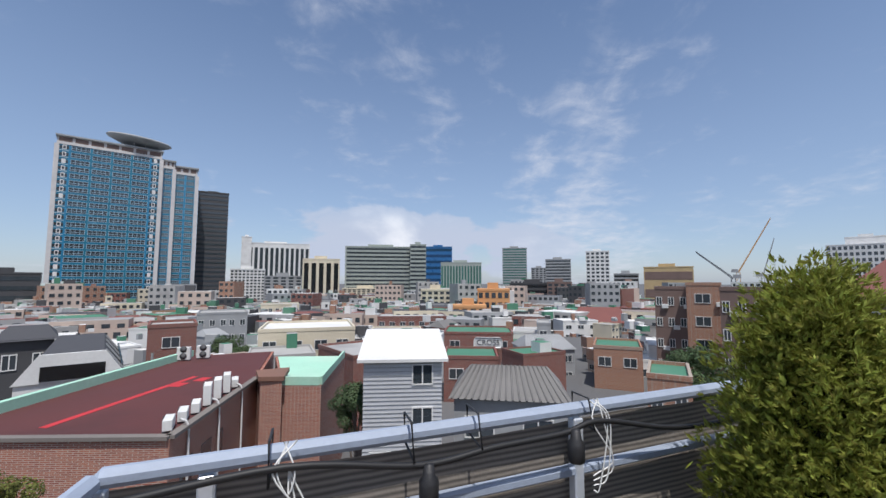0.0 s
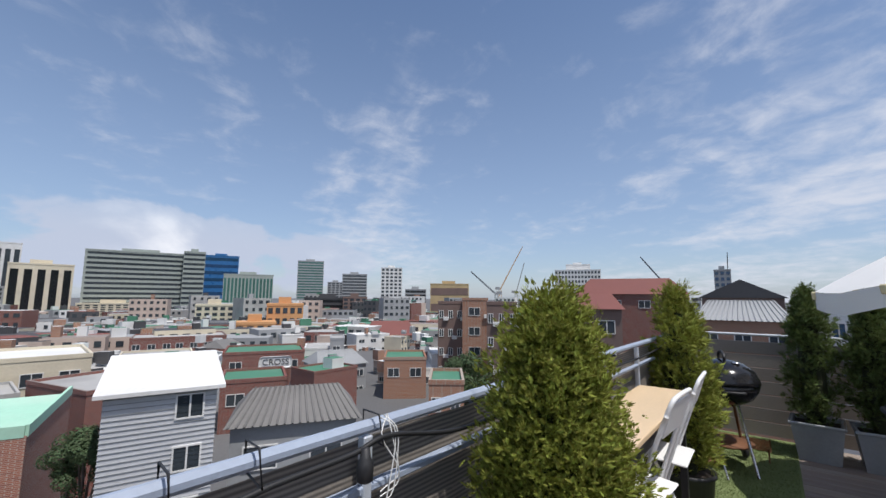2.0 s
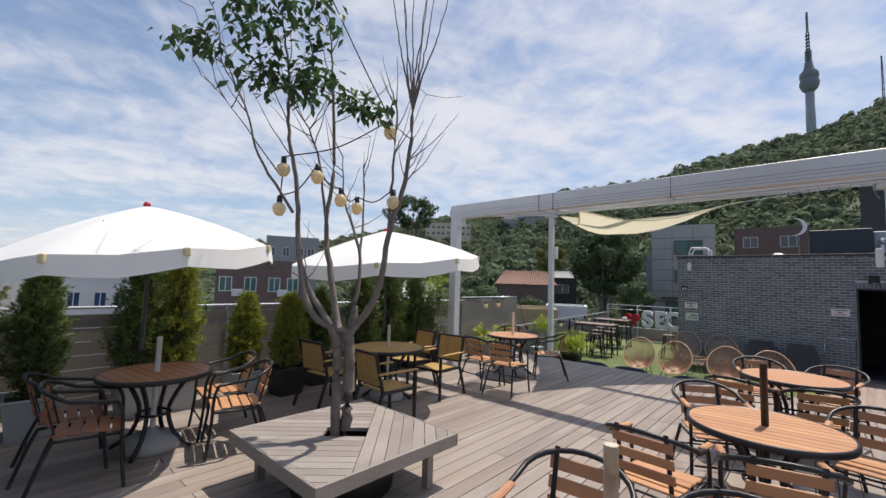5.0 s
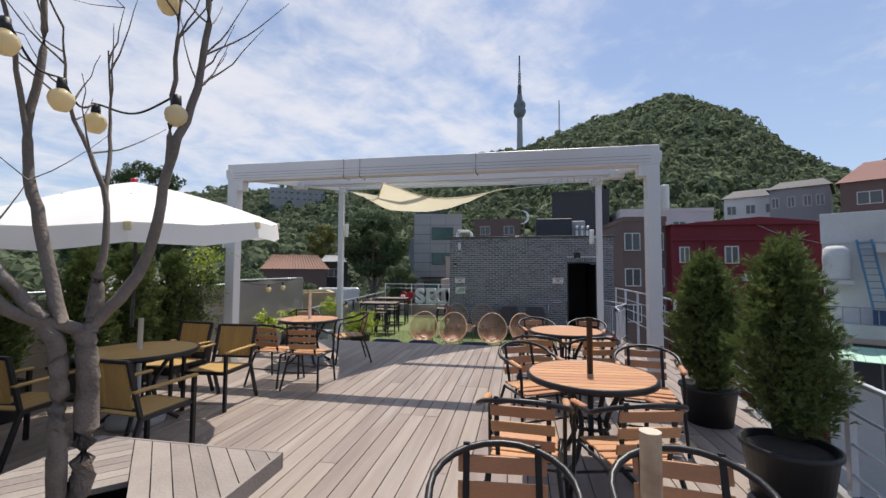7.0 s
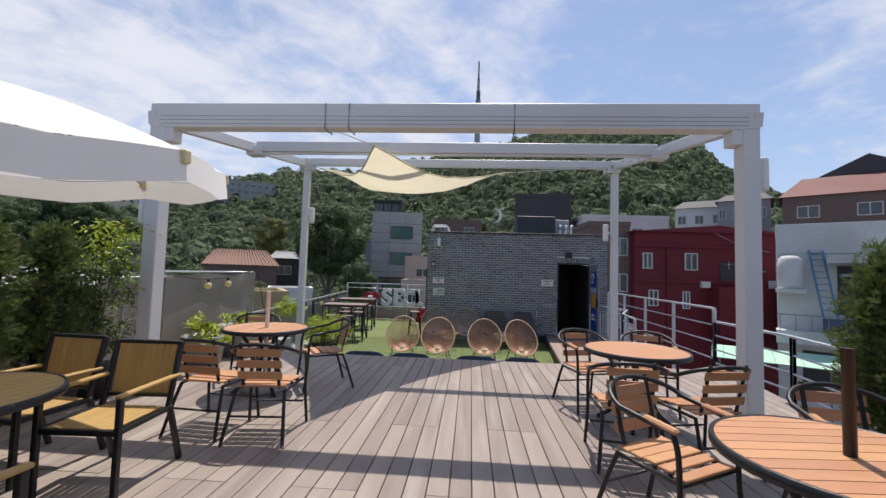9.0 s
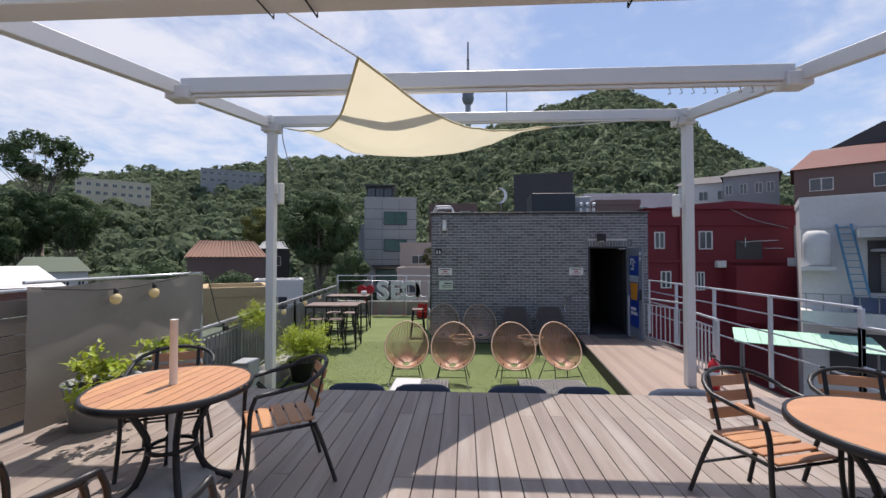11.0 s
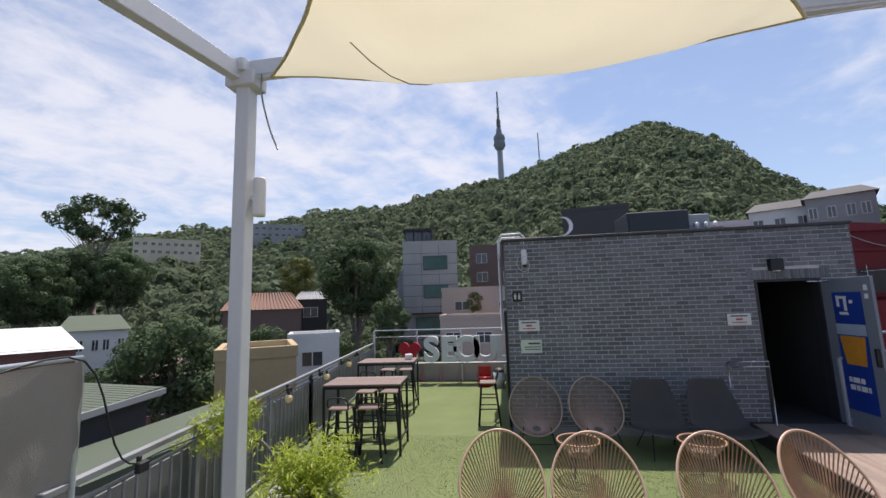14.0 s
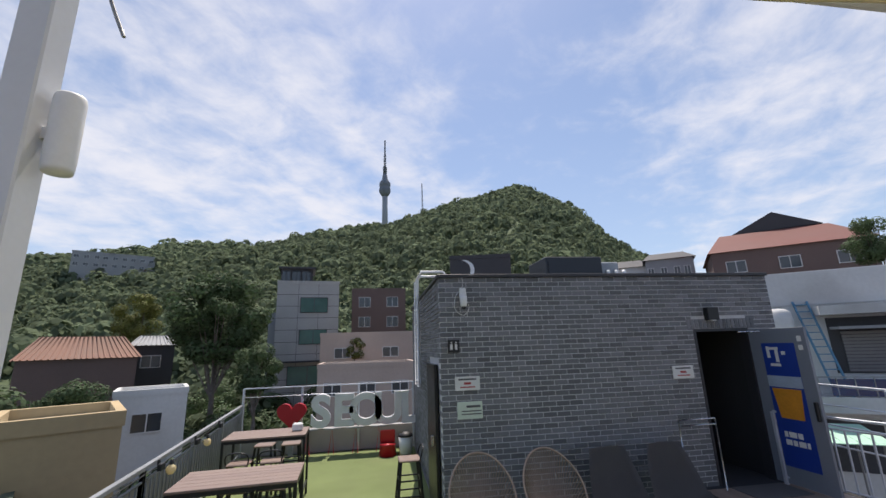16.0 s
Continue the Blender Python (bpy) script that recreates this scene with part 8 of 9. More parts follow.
white_house = house("house", "white building with balconies and a blue ladder", 22.8, 28.2, 9.2, 5.0, -35, d=4.5, floors=2, bays=0, wall=C_WHITE, roofm=C_CONC)
house("house", "brown building with a reddish metal roof", 35.4, 42.2, 12.5, 10.3, -38, d=10, floors=2, bays=3, wall=C_BROWN, roof="gable", roofm=C_REDROOF)
house("house", "dark gabled house high on the slope", 39.2, 46.3, 7.3, 13.1, -42, d=10, floors=2, bays=3, wall=C_BROWN, roof='front', roofm=C_DARK)
house("house", "white and grey house with a dark roof", 29.4, 59.4, 5.7, 11.4, -31, d=8, floors=2, bays=3, wall=C_WHITE, roof='gable', roofm=C_DARK)
house("house", "grey slatted roof house", 31.3, 53.4, 5.2, 11.4, -35, d=8, floors=2, bays=4, wall=C_GREY, roof='gable', roofm=C_DARK)
house("house", "white railed rooftop terrace", 15.8, 49.0, 9.5, 8.2, 0, d=6, floors=1, bays=4, wall=C_WHITE, glass=C_GREENGL)
house("house", "long pale school building among the trees", -124.6, 140.8, 20.8, 28.6, 42, d=12, floors=2, bays=9, wall=C_CREAM, roofm=C_ROOFGREEN)
house("house", "long grey building among the trees", -104.7, 180.3, 25.4, 40.4, 30, d=12, floors=2, bays=9, wall=C_GREY)


# ---- fronts of the neighbours that the terrace looks onto ----
def wall_window(t, x, z, w, h, y=0.0, frame=None, pane=None):
    f = share("window", boxmesh("window_frame", w, 0.1, h, frame or C_WHITE, 0.07), t, pose(x, y, z))
    share("pane", boxmesh("pane", w - 0.06, 0.03, h - 0.06, pane or C_DKGLASS), f, pose(0, 0, 0))
    return f


def wall_piece(name, t, x0, x1, y0, y1, z0, z1, m, label="", bevel=0.0):
    bm = bmesh.new()
    span(bm, x0, x1, y0, y1, z0, z1, bevel)
    return part(name, bm, m, t, label)


# wine red house: heights over its base at -12
for x, z, w, h in ((-5.35, 14.9, 0.75, 1.25), (-1.95, 14.9, 1.0, 1.35), (-4.9, 12.0, 0.75, 1.25), (-2.35, 11.9, 0.55, 1.35)):
    wall_window(red_house, x, z, w, h)
wall_piece("string_course", red_house, -6.35, 6.3, -0.12, 0, 13.25, 13.5, C_WINE)
wall_piece("string_course", red_house, -6.35, 6.3, -0.15, 0, 16.0, 16.2, C_WINE)
wall_piece("balcony_wall", red_house, -0.6, 6.3, -1.3, -0.02, 9.0, 13.0, C_WINE)
# flat dark sheet on the wall, painting the shade of an opening
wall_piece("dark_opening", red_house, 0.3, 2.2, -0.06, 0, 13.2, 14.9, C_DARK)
wall_piece("blind", red_house, 4.6, 6.1, -0.08, 0, 13.2, 16.0, C_GREY, "grey slatted blind")
wall_piece("air_conditioner", red_house, -1.3, -0.65, -0.4, 0, 12.9, 13.4, C_WHITE, "white air conditioner", 0.03)
wall_piece("air_conditioner", red_house, 3.4, 4.2, -1.2, -0.8, 13.0, 13.6, C_WHITE, "white air conditioner", 0.03)
for a, b in (((0.3, -0.3, 14.75), (3.2, -0.3, 14.9)), ((0.8, -0.3, 14.4), (0.8, -0.3, 15.2)), ((2.0, -0.3, 14.3), (3.6, -0.3, 14.3))):
    bm = bmesh.new()
    tube(bm, [a, b], 0.035, 5)
    part("clothes_pole", bm, M_STEEL, red_house)
bm = bmesh.new()
tube(bm, curve_pts([(-0.2, -0.2, 17.2), (1.5, -0.25, 16.4), (4.0, -0.25, 15.8)], 5), 0.03, 5)
part("cable", bm, C_GREY, red_house)
wall_piece("drain_pipe", red_house, -3.9, -3.78, -0.14, 0, 6, 16, C_WINE)

# white stained building with a roofed terrace and a blue ladder
C_STAINED = cmat("stained_white", (0.6, 0.6, 0.59), stain=(0.3, 0.29, 0.28), stain_amt=0.6)
C_SHUTTER = cmat("grey_shutter", (0.21, 0.2, 0.2))
C_LADDER = cmat("blue_ladder", (0.1, 0.26, 0.4))
wall_piece("upper_band", white_house, -4.65, 4.7, -0.1, 0, 15.4, 17.3, C_STAINED)
wall_piece("eave_slab", white_house, -2.2, 4.9, -1.2, 0, 14.75, 15.25, C_STAINED)
# no real recess: a dark sheet colours in the terrace's shade
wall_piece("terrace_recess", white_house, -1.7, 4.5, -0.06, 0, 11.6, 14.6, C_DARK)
wall_piece("balcony_slab", white_house, -4.7, 4.9, -1.5, 0, 9.7, 10.5, C_STAINED)
# left one is a dark sheet painted as shade, right one is glass
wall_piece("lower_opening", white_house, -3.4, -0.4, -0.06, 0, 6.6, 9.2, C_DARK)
wall_piece("lower_opening", white_house, 0.6, 3.6, -0.06, 0, 6.6, 9.2, C_DKGLASS)
wall_piece("awning", white_house, -1.6, 4.6, -1.3, -0.05, 13.95, 14.1, C_GREY)
for k in range(12):
    wall_piece("shutter_slat", white_house, -1.2, 2.0, -0.16, -0.08, 11.7 + k * 0.18, 11.85 + k * 0.18, C_SHUTTER)
for k in range(13):
    x = -4.5 + k * 0.75
    bm = bmesh.new()
    tube(bm, [(x, -1.42, 10.5), (x, -1.42, 11.5)], 0.03, 5)
    part("baluster", bm, C_GREY, white_house)
bm = bmesh.new()
bar(bm, (-4.65, -1.42, 11.5), (4.8, -1.42, 11.5), 0.07)
part("hand_rail", bm, C_GREY, white_house)
wall_piece("balcony_glass", white_house, -2.5, 4.7, -1.4, -1.37, 10.55, 11.4, C_BLUEGL)
tank = thing("water_tank", "white ribbed water tank on the neighbour's balcony", "water tank")
tank.matrix_world = white_house.matrix_basis @ Matrix.Translation((-3.95, -0.75, 13.1))
bm = bmesh.new()
lathe(bm, [(0, 0), (0.62, 0), (0.66, 0.15), (0.62, 0.3), (0.66, 0.6), (0.62, 0.9), (0.66, 1.3), (0.6, 1.9), (0.4, 2.1), (0, 2.15)], 20)
part("shell", bm, C_STAINED, tank)
wall_piece("tank_ledge", white_house, -4.7, -3.2, -1.5, 0, 12.85, 13.1, C_STAINED)
lad = thing("ladder", "pale blue steel ladder leaning on a white wall", "ladder")
lad.matrix_world = white_house.matrix_basis
for sx in (-0.32, 0.32):
    bm = bmesh.new()
    bar(bm, (-2.0 + sx, -1.35, 10.5), (-2.7 + sx, -0.2, 15.6), 0.1, 0.06)
    part("stringer", bm, C_LADDER, lad)
for k in range(13):
    f = (k + 0.5) / 13
    bm = bmesh.new()
    bar(bm, (-2.32 - 0.7 * f, -1.35 + 1.15 * f, 10.5 + 5.1 * f), (-1.68 - 0.7 * f, -1.35 + 1.15 * f, 10.5 + 5.1 * f), 0.16, 0.05)
    part("tread", bm, C_LADDER, lad)

# concrete house: panel joints, wide windows, glazed loft
for k in range(9):
    wall_piece("panel_joint", grey_house, -3.7, 3.7, -0.015, 0, 9.0 + k * 1.45, 9.05 + k * 1.45, C_DARK)
for x in (-1.2, 1.2):
    wall_piece("panel_joint", grey_house, x - 0.02, x + 0.02, -0.012, 0, 6, 22, C_DARK)
for x, z, w, h in ((0.7, 19.3, 3.3, 1.9), (0.7, 15.4, 3.3, 1.8), (0.2, 10.9, 4.6, 2.2)):
    wall_window(grey_house, x, z, w, h, 0, C_DARK, C_GREENGL)
wall_piece("loft", grey_house, -3.4, 0.4, 0.3, 5, 22.0, 23.9, C_DARK)
for k in range(3):
    wall_window(grey_house, -2.8 + k * 1.2, 22.9, 1.1, 1.5, 0.3, C_DARK, C_DKGLASS)
wall_piece("loft_roof", grey_house, -3.7, 0.7, 0.0, 5.3, 23.9, 24.15, C_DARK)
wall_piece("side_bay", grey_house, -4.6, -3.7, 1.2, 6, 4, 18.5, C_GREY)
wall_piece("entrance_canopy", grey_house, -2.6, 3.6, -0.9, 0, 12.4, 12.6, C_DARK)

# pale green canopy in the yard below the walkway
can = thing("yard_canopy", "pale mint metal canopy over the neighbour's yard", "canopy", pose(17.0, 28.0, -3.0, 0, 0, -30))
for k in range(10):
    bm = bmesh.new()
    bar(bm, (-3.0 + k * 0.62, -1.4, -0.15), (-3.0 + k * 0.62, 1.4, 0.25), 0.6, 0.04)
    part("sheet", bm, C_MINT, can)
for sx in (-2.9, 2.5):
    for sy in (-1.2, 1.2):
        bm = bmesh.new()
        tube(bm, [(sx, sy, -9.1), (sx, sy, -0.1)], 0.05, 6)
        part("post", bm, C_GREY, can)

# oval helipad on the blue tower
pad = thing("helipad", "oval grey steel helipad on the tower roof", "helipad", pose(80.0, -299.0, 81.5, 6, 4, -163))
bm = bmesh.new()
lathe(bm, [(0, 3.5), (8, 3.5), (12.2, 5.6), (13.2, 6.6), (12.6, 7.4), (0, 7.2)], 36)
bm.transform(Matrix.Diagonal((1.25, 1, 1, 1)))
part("deck", bm, C_GREY, pad)
for k in range(10):
    bm = bmesh.new()
    a = math.tau * k / 10
    tube(bm, [(7 * math.cos(a), 7 * math.sin(a), 0), (9 * math.cos(a), 9 * math.sin(a), 4.2)], 0.3, 6)
    part("strut", bm, C_GREY, pad)

# large brick building with the red painted roof
rb = thing("brick_hall", "red brick building with a maroon roof and mint parapet", "building", pose(0, 0, -12))
ROOF = 7.8
bm = bmesh.new()
slab(bm, [(4.06, -18.86), (13.4, -22.4), (6.6, -38.5), (0.4, -38.5), (1.35, -28.2)][::-1], 0, ROOF)
part("wall", bm, C_HALLBRICK, rb)
bm = bmesh.new()
slab(bm, [(4.0, -19.15), (13.0, -22.6), (6.5, -38.2), (0.6, -38.2), (1.55, -28.2)][::-1], ROOF, ROOF + 0.06)
part("roof", bm, C_MAROON, rb)
for a, b, m_, h in (((4.06, -18.9), (13.4, -22.45), C_COPING, 0.14), ((4.06, -18.9), (1.38, -28.2), C_COPING, 0.14), ((12.9, -22.4), (6.4, -38.0), C_MINT, 0.55)):
    bm = bmesh.new()
    bar(bm, (*a, ROOF + h / 2), (*b, ROOF + h / 2), 0.34, h)
    part("parapet", bm, m_, rb)
bm = bmesh.new()
bar(bm, (9.0, -22.0, ROOF + 0.065), (4.9, -30.0, ROOF + 0.065), 0.35, 0.012)
bar(bm, (5.6, -27.6, ROOF + 0.065), (5.2, -28.4, ROOF + 0.065), 0.6, 0.012)
bar(bm, (4.6, -28.6, ROOF + 0.065), (4.2, -29.4, ROOF + 0.065), 0.6, 0.012)
part("red_paint_mark", bm, mat("bright_red_paint", (0.5, 0.03, 0.035), 0.6, var=0.2, scale=2), rb)
bm = bmesh.new()
slab(bm, [(1.35, -28.2), (1.15, -26.4), (0.0, -26.0), (-0.1, -28.4)], 0, ROOF + 0.25)
part("stair_shaft", bm, C_HALLBRICK, rb)
bm = bmesh.new()
slab(bm, [(1.45, -28.3), (1.25, -26.3), (-0.1, -25.9), (-0.5, -28.5)], ROOF + 0.25, ROOF + 0.5)
part("shaft_cap", bm, C_CLAY, rb)
bm = bmesh.new()
slab(bm, [(0.0, -26.6), (-2.15, -25.7), (-4.9, -34.6), (0.3, -36.4)], 0, ROOF - 0.1)
part("wing_wall", bm, C_HALLBRICK, rb)
bm = bmesh.new()
slab(bm, [(-0.1, -26.8), (-2.1, -26.0), (-4.7, -34.4), (0.1, -36.0)], ROOF - 0.1, ROOF - 0.04)
part("wing_roof", bm, C_MINT, rb)
for a, b in (((-0.05, -26.65), (-2.1, -25.78)), ((-2.15, -25.8), (-4.85, -34.5))):
    bm = bmesh.new()
    bar(bm, (*a, ROOF + 0.1), (*b, ROOF + 0.1), 0.15, 0.5)
    part("parapet", bm, C_MINT, rb)
wm, pm = boxmesh("window_frame", 1.0, 0.07, 1.6, C_DARK, 0.07), boxmesh("pane", 0.94, 0.03, 1.54, C_DKGLASS)
ang = math.degrees(math.atan2(-28.2 + 18.9, 1.38 - 4.06))
for k in range(5):
    f = 0.14 + k * 0.18
    w_ = share("window", wm, rb, pose(4.06 - 2.68 * f, -18.9 - 9.3 * f, ROOF - 2.0, 0, 0, ang + 180))
    share("pane", pm, w_, pose(0, 0, 0))
w_ = share("window", wm, rb, pose(6.3, -19.75, ROOF - 2.6, 0, 0, 159))
share("pane", pm, w_, pose(0, 0, 0))
for k in range(3):
    bm = bmesh.new()
    f = 0.12 + 0.3 * k
    xx, yy = 4.06 - 2.68 * f - 0.08, -18.9 - 9.3 * f
    tube(bm, curve_pts([(xx + 0.3, yy, ROOF + 0.4), (xx, yy, ROOF + 0.1), (xx - 0.05, yy, ROOF - 1.5), (xx - 0.05, yy, ROOF - 6)], 4), 0.05, 6)
    part("drain_pipe", bm, C_WHITE, rb)


def outdoor_unit(x, y, z, yaw, tall=True):
    u = thing("air_conditioner", "white outdoor air conditioner unit on a flat roof", "air conditioner", pose(x, y, z, 0, 0, yaw), "rooftop air conditioners")
    h = 1.0 if tall else 0.5
    bm = bmesh.new()
    span(bm, -0.45, 0.45, -0.17, 0.17, 0.08, h, 0.02)
    part("casing", bm, C_WHITE, u)
    for k in range(2 if tall else 1):
        bm = bmesh.new()
        lathe(bm, [(0.0, 0), (0.22, 0), (0.24, 0.02), (0.0, 0.02)], 16)
        bm.transform(Matrix.Translation((0, -0.172, 0.36 + 0.5 * k if tall else 0.34)) @ Matrix.Rotation(radians(90), 4, "X"))
        part("fan_grille", bm, C_DARK, u)
    for s in (-0.35, 0.35):
        bm = bmesh.new()
        span(bm, s - 0.04, s + 0.04, -0.17, 0.17, 0, 0.08)
        part("foot", bm, C_DARK, u)


RZ_ = ROOF - 12 + 0.06
for k in range(7):
    f = 0.1 + k * 0.115
    outdoor_unit(4.06 - 2.68 * f + 0.5, -18.9 - 9.3 * f, RZ_, ang + 200, k in (3, 4, 5))
outdoor_unit(6.6, -36.2, RZ_, 170)
outdoor_unit(5.4, -36.6, RZ_, 176)
letters("sign_board_writing", "CROSS", 1.25, pose(-32.3, -60.3, -8.2, 90, 0, 153), C_DARK, None, 0.03)
cs = bpy.data.objects["sign_board_writing"]
board = thing("shop_sign", "white roof sign reading CROSS in black letters", "sign", pose(-32.35, -60.45, -8.2, 0, 0, 153))
bm = bmesh.new()
span(bm, -2.3, 2.3, 0.04, 0.2, -0.85, 0.85, 0.3)
part("board", bm, C_WHITE, board)
cs.parent = board
cs.matrix_basis = pose(0, 0, 0, 90, 0, 0)


def crane(x, y, h, jib, yaw, tilt, m):
    c = thing("tower_crane", "distant luffing tower crane on a building site", "crane", pose(x, y, -12, 0, 0, yaw))
    bm = bmesh.new()
    for sx in (-0.9, 0.9):
        bar(bm, (sx, 0, 0), (sx, 0, h), 0.35)
    for k in range(int(h / 3)):
        bar(bm, (-0.9, 0, k * 3), (0.9, 0, k * 3 + 3), 0.2)
    part("mast", bm, m, c)
    bm = bmesh.new()
    q = Vector((math.cos(radians(tilt)) * jib, 0, h + math.sin(radians(tilt)) * jib))
    for o_ in (-0.8, 0.8):
        bar(bm, (0, 0, h + o_ * 0.6), q + Vector((0, 0, o_ * 0.3)), 0.4)
    for k in range(12):
        a, b = Vector((0, 0, h)).lerp(q, k / 12), Vector((0, 0, h)).lerp(q, (k + 1) / 12)
        bar(bm, a - Vector((0, 0, 0.5)), b + Vector((0, 0, 0.5)), 0.2)
    part("jib", bm, m, c)
    bm = bmesh.new()
    span(bm, -3.5, 0, -0.9, 0.9, h, h + 2)
    part("counterweight", bm, C_GREY, c)


C_CRANE = cmat("crane", (0.5, 0.3, 0.15))
C_CRANE2 = cmat("dark_crane", (0.10, 0.11, 0.13))
crane(-262, -162, 20, 36, 122, 62, C_CRANE)
crane(-225, -142, 16, 22, -60, 42, C_CRANE2)
crane(-300, -170, 18, 26, 130, 74, C_GREY)
crane(-300, -58, 22, 26, 82, 128, C_CRANE2)
crane(-300, -25, 20, 22, 90, 88, C_CRANE2)

# crowd of low houses filling the blocks
kinds = []
rng = random.Random(14)
for k, (wall_, roof_, rm) in enumerate(((C_REDBRICK, "flat", C_ROOFGREEN), (C_CREAM, "flat", C_CONC), (C_TANBRICK, "flat", C_CONC), (C_GREY, "gable", C_GREY), (C_WHITE, "flat", C_ROOFGREEN),
                                        (C_REDBRICK, "gable", C_TILE), (C_PINK, "flat", C_CONC), (C_REDBRICK, "flat", C_CONC), (C_WHITE, "flat", C_WHITE), (C_CONC, "flat", C_CONC))):
    names = {C_REDBRICK: "red brick", C_CREAM: "cream", C_TANBRICK: "tan brick", C_GREY: "grey", C_WHITE: "white", C_BROWN: "brown brick", C_PINK: "pinkish", C_CONC: "concrete"}
    h_ = house("city_house", "low %s town house with a %s roof" % (names[wall_], "flat" if roof_ == "flat" else "pitched"), 0, 0, 8 + k % 3, 9.0, 0, d=8, floors=2, bays=3, wall=wall_, roof=roof_, roofm=rm, base=0)
    h_["group"] = "low town houses"
    kinds.append(h_)
first = set()
cells = []
for ring_d in (46, 55, 66, 78, 92, 108, 126, 146):
    n = int(ring_d * 2.7 / 11)
    for i in range(n):
        az = radians(-78 + (i + rng.uniform(0.2, 0.8)) * 104 / n)
        dd = ring_d + rng.uniform(-4, 4)
        hx, hy = math.sin(az) * dd * 1.0, -math.cos(az) * dd
        if ring_d < 50 and -9 < hx < 16 or ring_d < 70 and hx < -30 and hy > -42 or ring_d < 75 and abs(math.degrees(az) + 28) < 6:
            continue
        drop = 0.083 + 0.10 * (1 - min(1.0, dd / 110)) + rng.uniform(-0.004, 0.05)
        topz = max(-11.0, 1.7 - drop * dd)
        cells.append((hx, hy, topz, rng.uniform(0, 360) // 15 * 15))
for i, (hx, hy, topz, yw) in enumerate(cells):
    src = kinds[(i * 7 + i // 3) % len(kinds)]
    sc_ = 0.66 + 0.3 * ((i * 37) % 11) / 11
    m_ = pose(hx, hy, topz - 9.0 * sc_, 0, 0, yw) @ Matrix.Diagonal((sc_ * (0.8 + 0.5 * ((i * 13) % 7) / 7), sc_, sc_, 1))
    if src.name in first:
        copy_thing(src, m_)
    else:
        first.add(src.name)
        src.matrix_basis = m_

# far low blocks between the houses and the office towers, and roof clutter
def far_blocks():
    rg = random.Random(77)
    mats = [C_WHITE, C_CREAM, C_GREY, C_REDBRICK, C_PINK, C_CONC, C_TANBRICK, C_ROOFGREEN, C_DARK, C_DKGLASS, C_TAN]
    vs, fs, ms = [], [], []

    def blk(c, s, yaw, z0, z1, mi, top):
        ca, sa = math.cos(yaw), math.sin(yaw)
        k = len(vs)
        for z in (z0, z1):
            for u, v in ((-1, -1), (1, -1), (1, 1), (-1, 1)):
                a, b = u * s[0] / 2, v * s[1] / 2
                vs.append((c[0] + a * ca - b * sa, c[1] + a * sa + b * ca, z))
        for q in ((0, 1, 5, 4), (1, 2, 6, 5), (2, 3, 7, 6), (3, 0, 4, 7)):
            fs.append(tuple(k + i for i in q))
            ms.append(mi)
        fs.append((k + 4, k + 5, k + 6, k + 7))
        ms.append(top)

    for _ in range(620):
        az, dd = radians(rg.uniform(-84, 30)), rg.uniform(120, 300)
        x, y = math.sin(az) * dd, -math.cos(az) * dd
        w, d = rg.uniform(7, 15), rg.uniform(7, 12)
        z1 = max(-9.0, 1.7 - dd * (0.018 + 0.025 * rg.random() + 0.045 * (300 - dd) / 180))
        if dd > 190 and rg.random() < 0.14:
            z1 += rg.uniform(3, 11)
        yaw = az + rg.choice((-0.5, -0.2, 0.1, 0.35))
        mi = rg.choice((0, 0, 1, 2, 2, 3, 3, 4, 5, 5, 6, 4, 8))
        blk((x, y), (w, d), yaw, -14, z1, mi, rg.choice((5, 5, 0, 7, 2, 2, 3, 8)))
        ca, sa = math.cos(yaw), math.sin(yaw)
        for fl in range(3):
            for b in range(int(w / 2.4)):
                u = -w / 2 + (b + 0.5) * w / int(w / 2.4)
                v = d / 2
                blk((x + u * ca - v * sa, y + u * sa + v * ca), (rg.uniform(1.0, 1.7), 0.2), yaw, z1 - 2.2 - 3 * fl, z1 - 0.9 - 3 * fl, 9, 9)
        for _k in range(rg.randint(0, 2)):
            u, v = rg.uniform(-0.3, 0.3) * w, rg.uniform(-0.3, 0.3) * d
            blk((x + u * ca - v * sa, y + u * sa + v * ca), (rg.uniform(1.2, 3.6), rg.uniform(1.2, 2.6)), yaw, z1, z1 + rg.uniform(0.7, 2.4), rg.choice((0, 2, 8, 7, 6)), rg.choice((5, 0, 7)))
    for hx, hy, topz, yw in cells:
        yaw = radians(yw)
        for _k in range(rg.randint(1, 3)):
            blk((hx + rg.uniform(-2, 2), hy + rg.uniform(-2, 2)), (rg.uniform(0.6, 2.2), rg.uniform(0.6, 1.6)), yaw, topz - 0.1, topz + rg.uniform(0.5, 1.7), rg.choice((0, 0, 2, 8, 7, 6)), rg.choice((5, 0, 7, 0)))
    me = bpy.data.meshes.new("town_blocks")
    me.from_pydata(vs, [], fs)
    for m_ in mats:
        me.materials.append(m_)
    me.polygons.foreach_set("material_index", ms)
    tagged(new("town_blocks", me), "crowded low town blocks and roof sheds in the distance", "buildings", kind="stuff")


far_blocks()

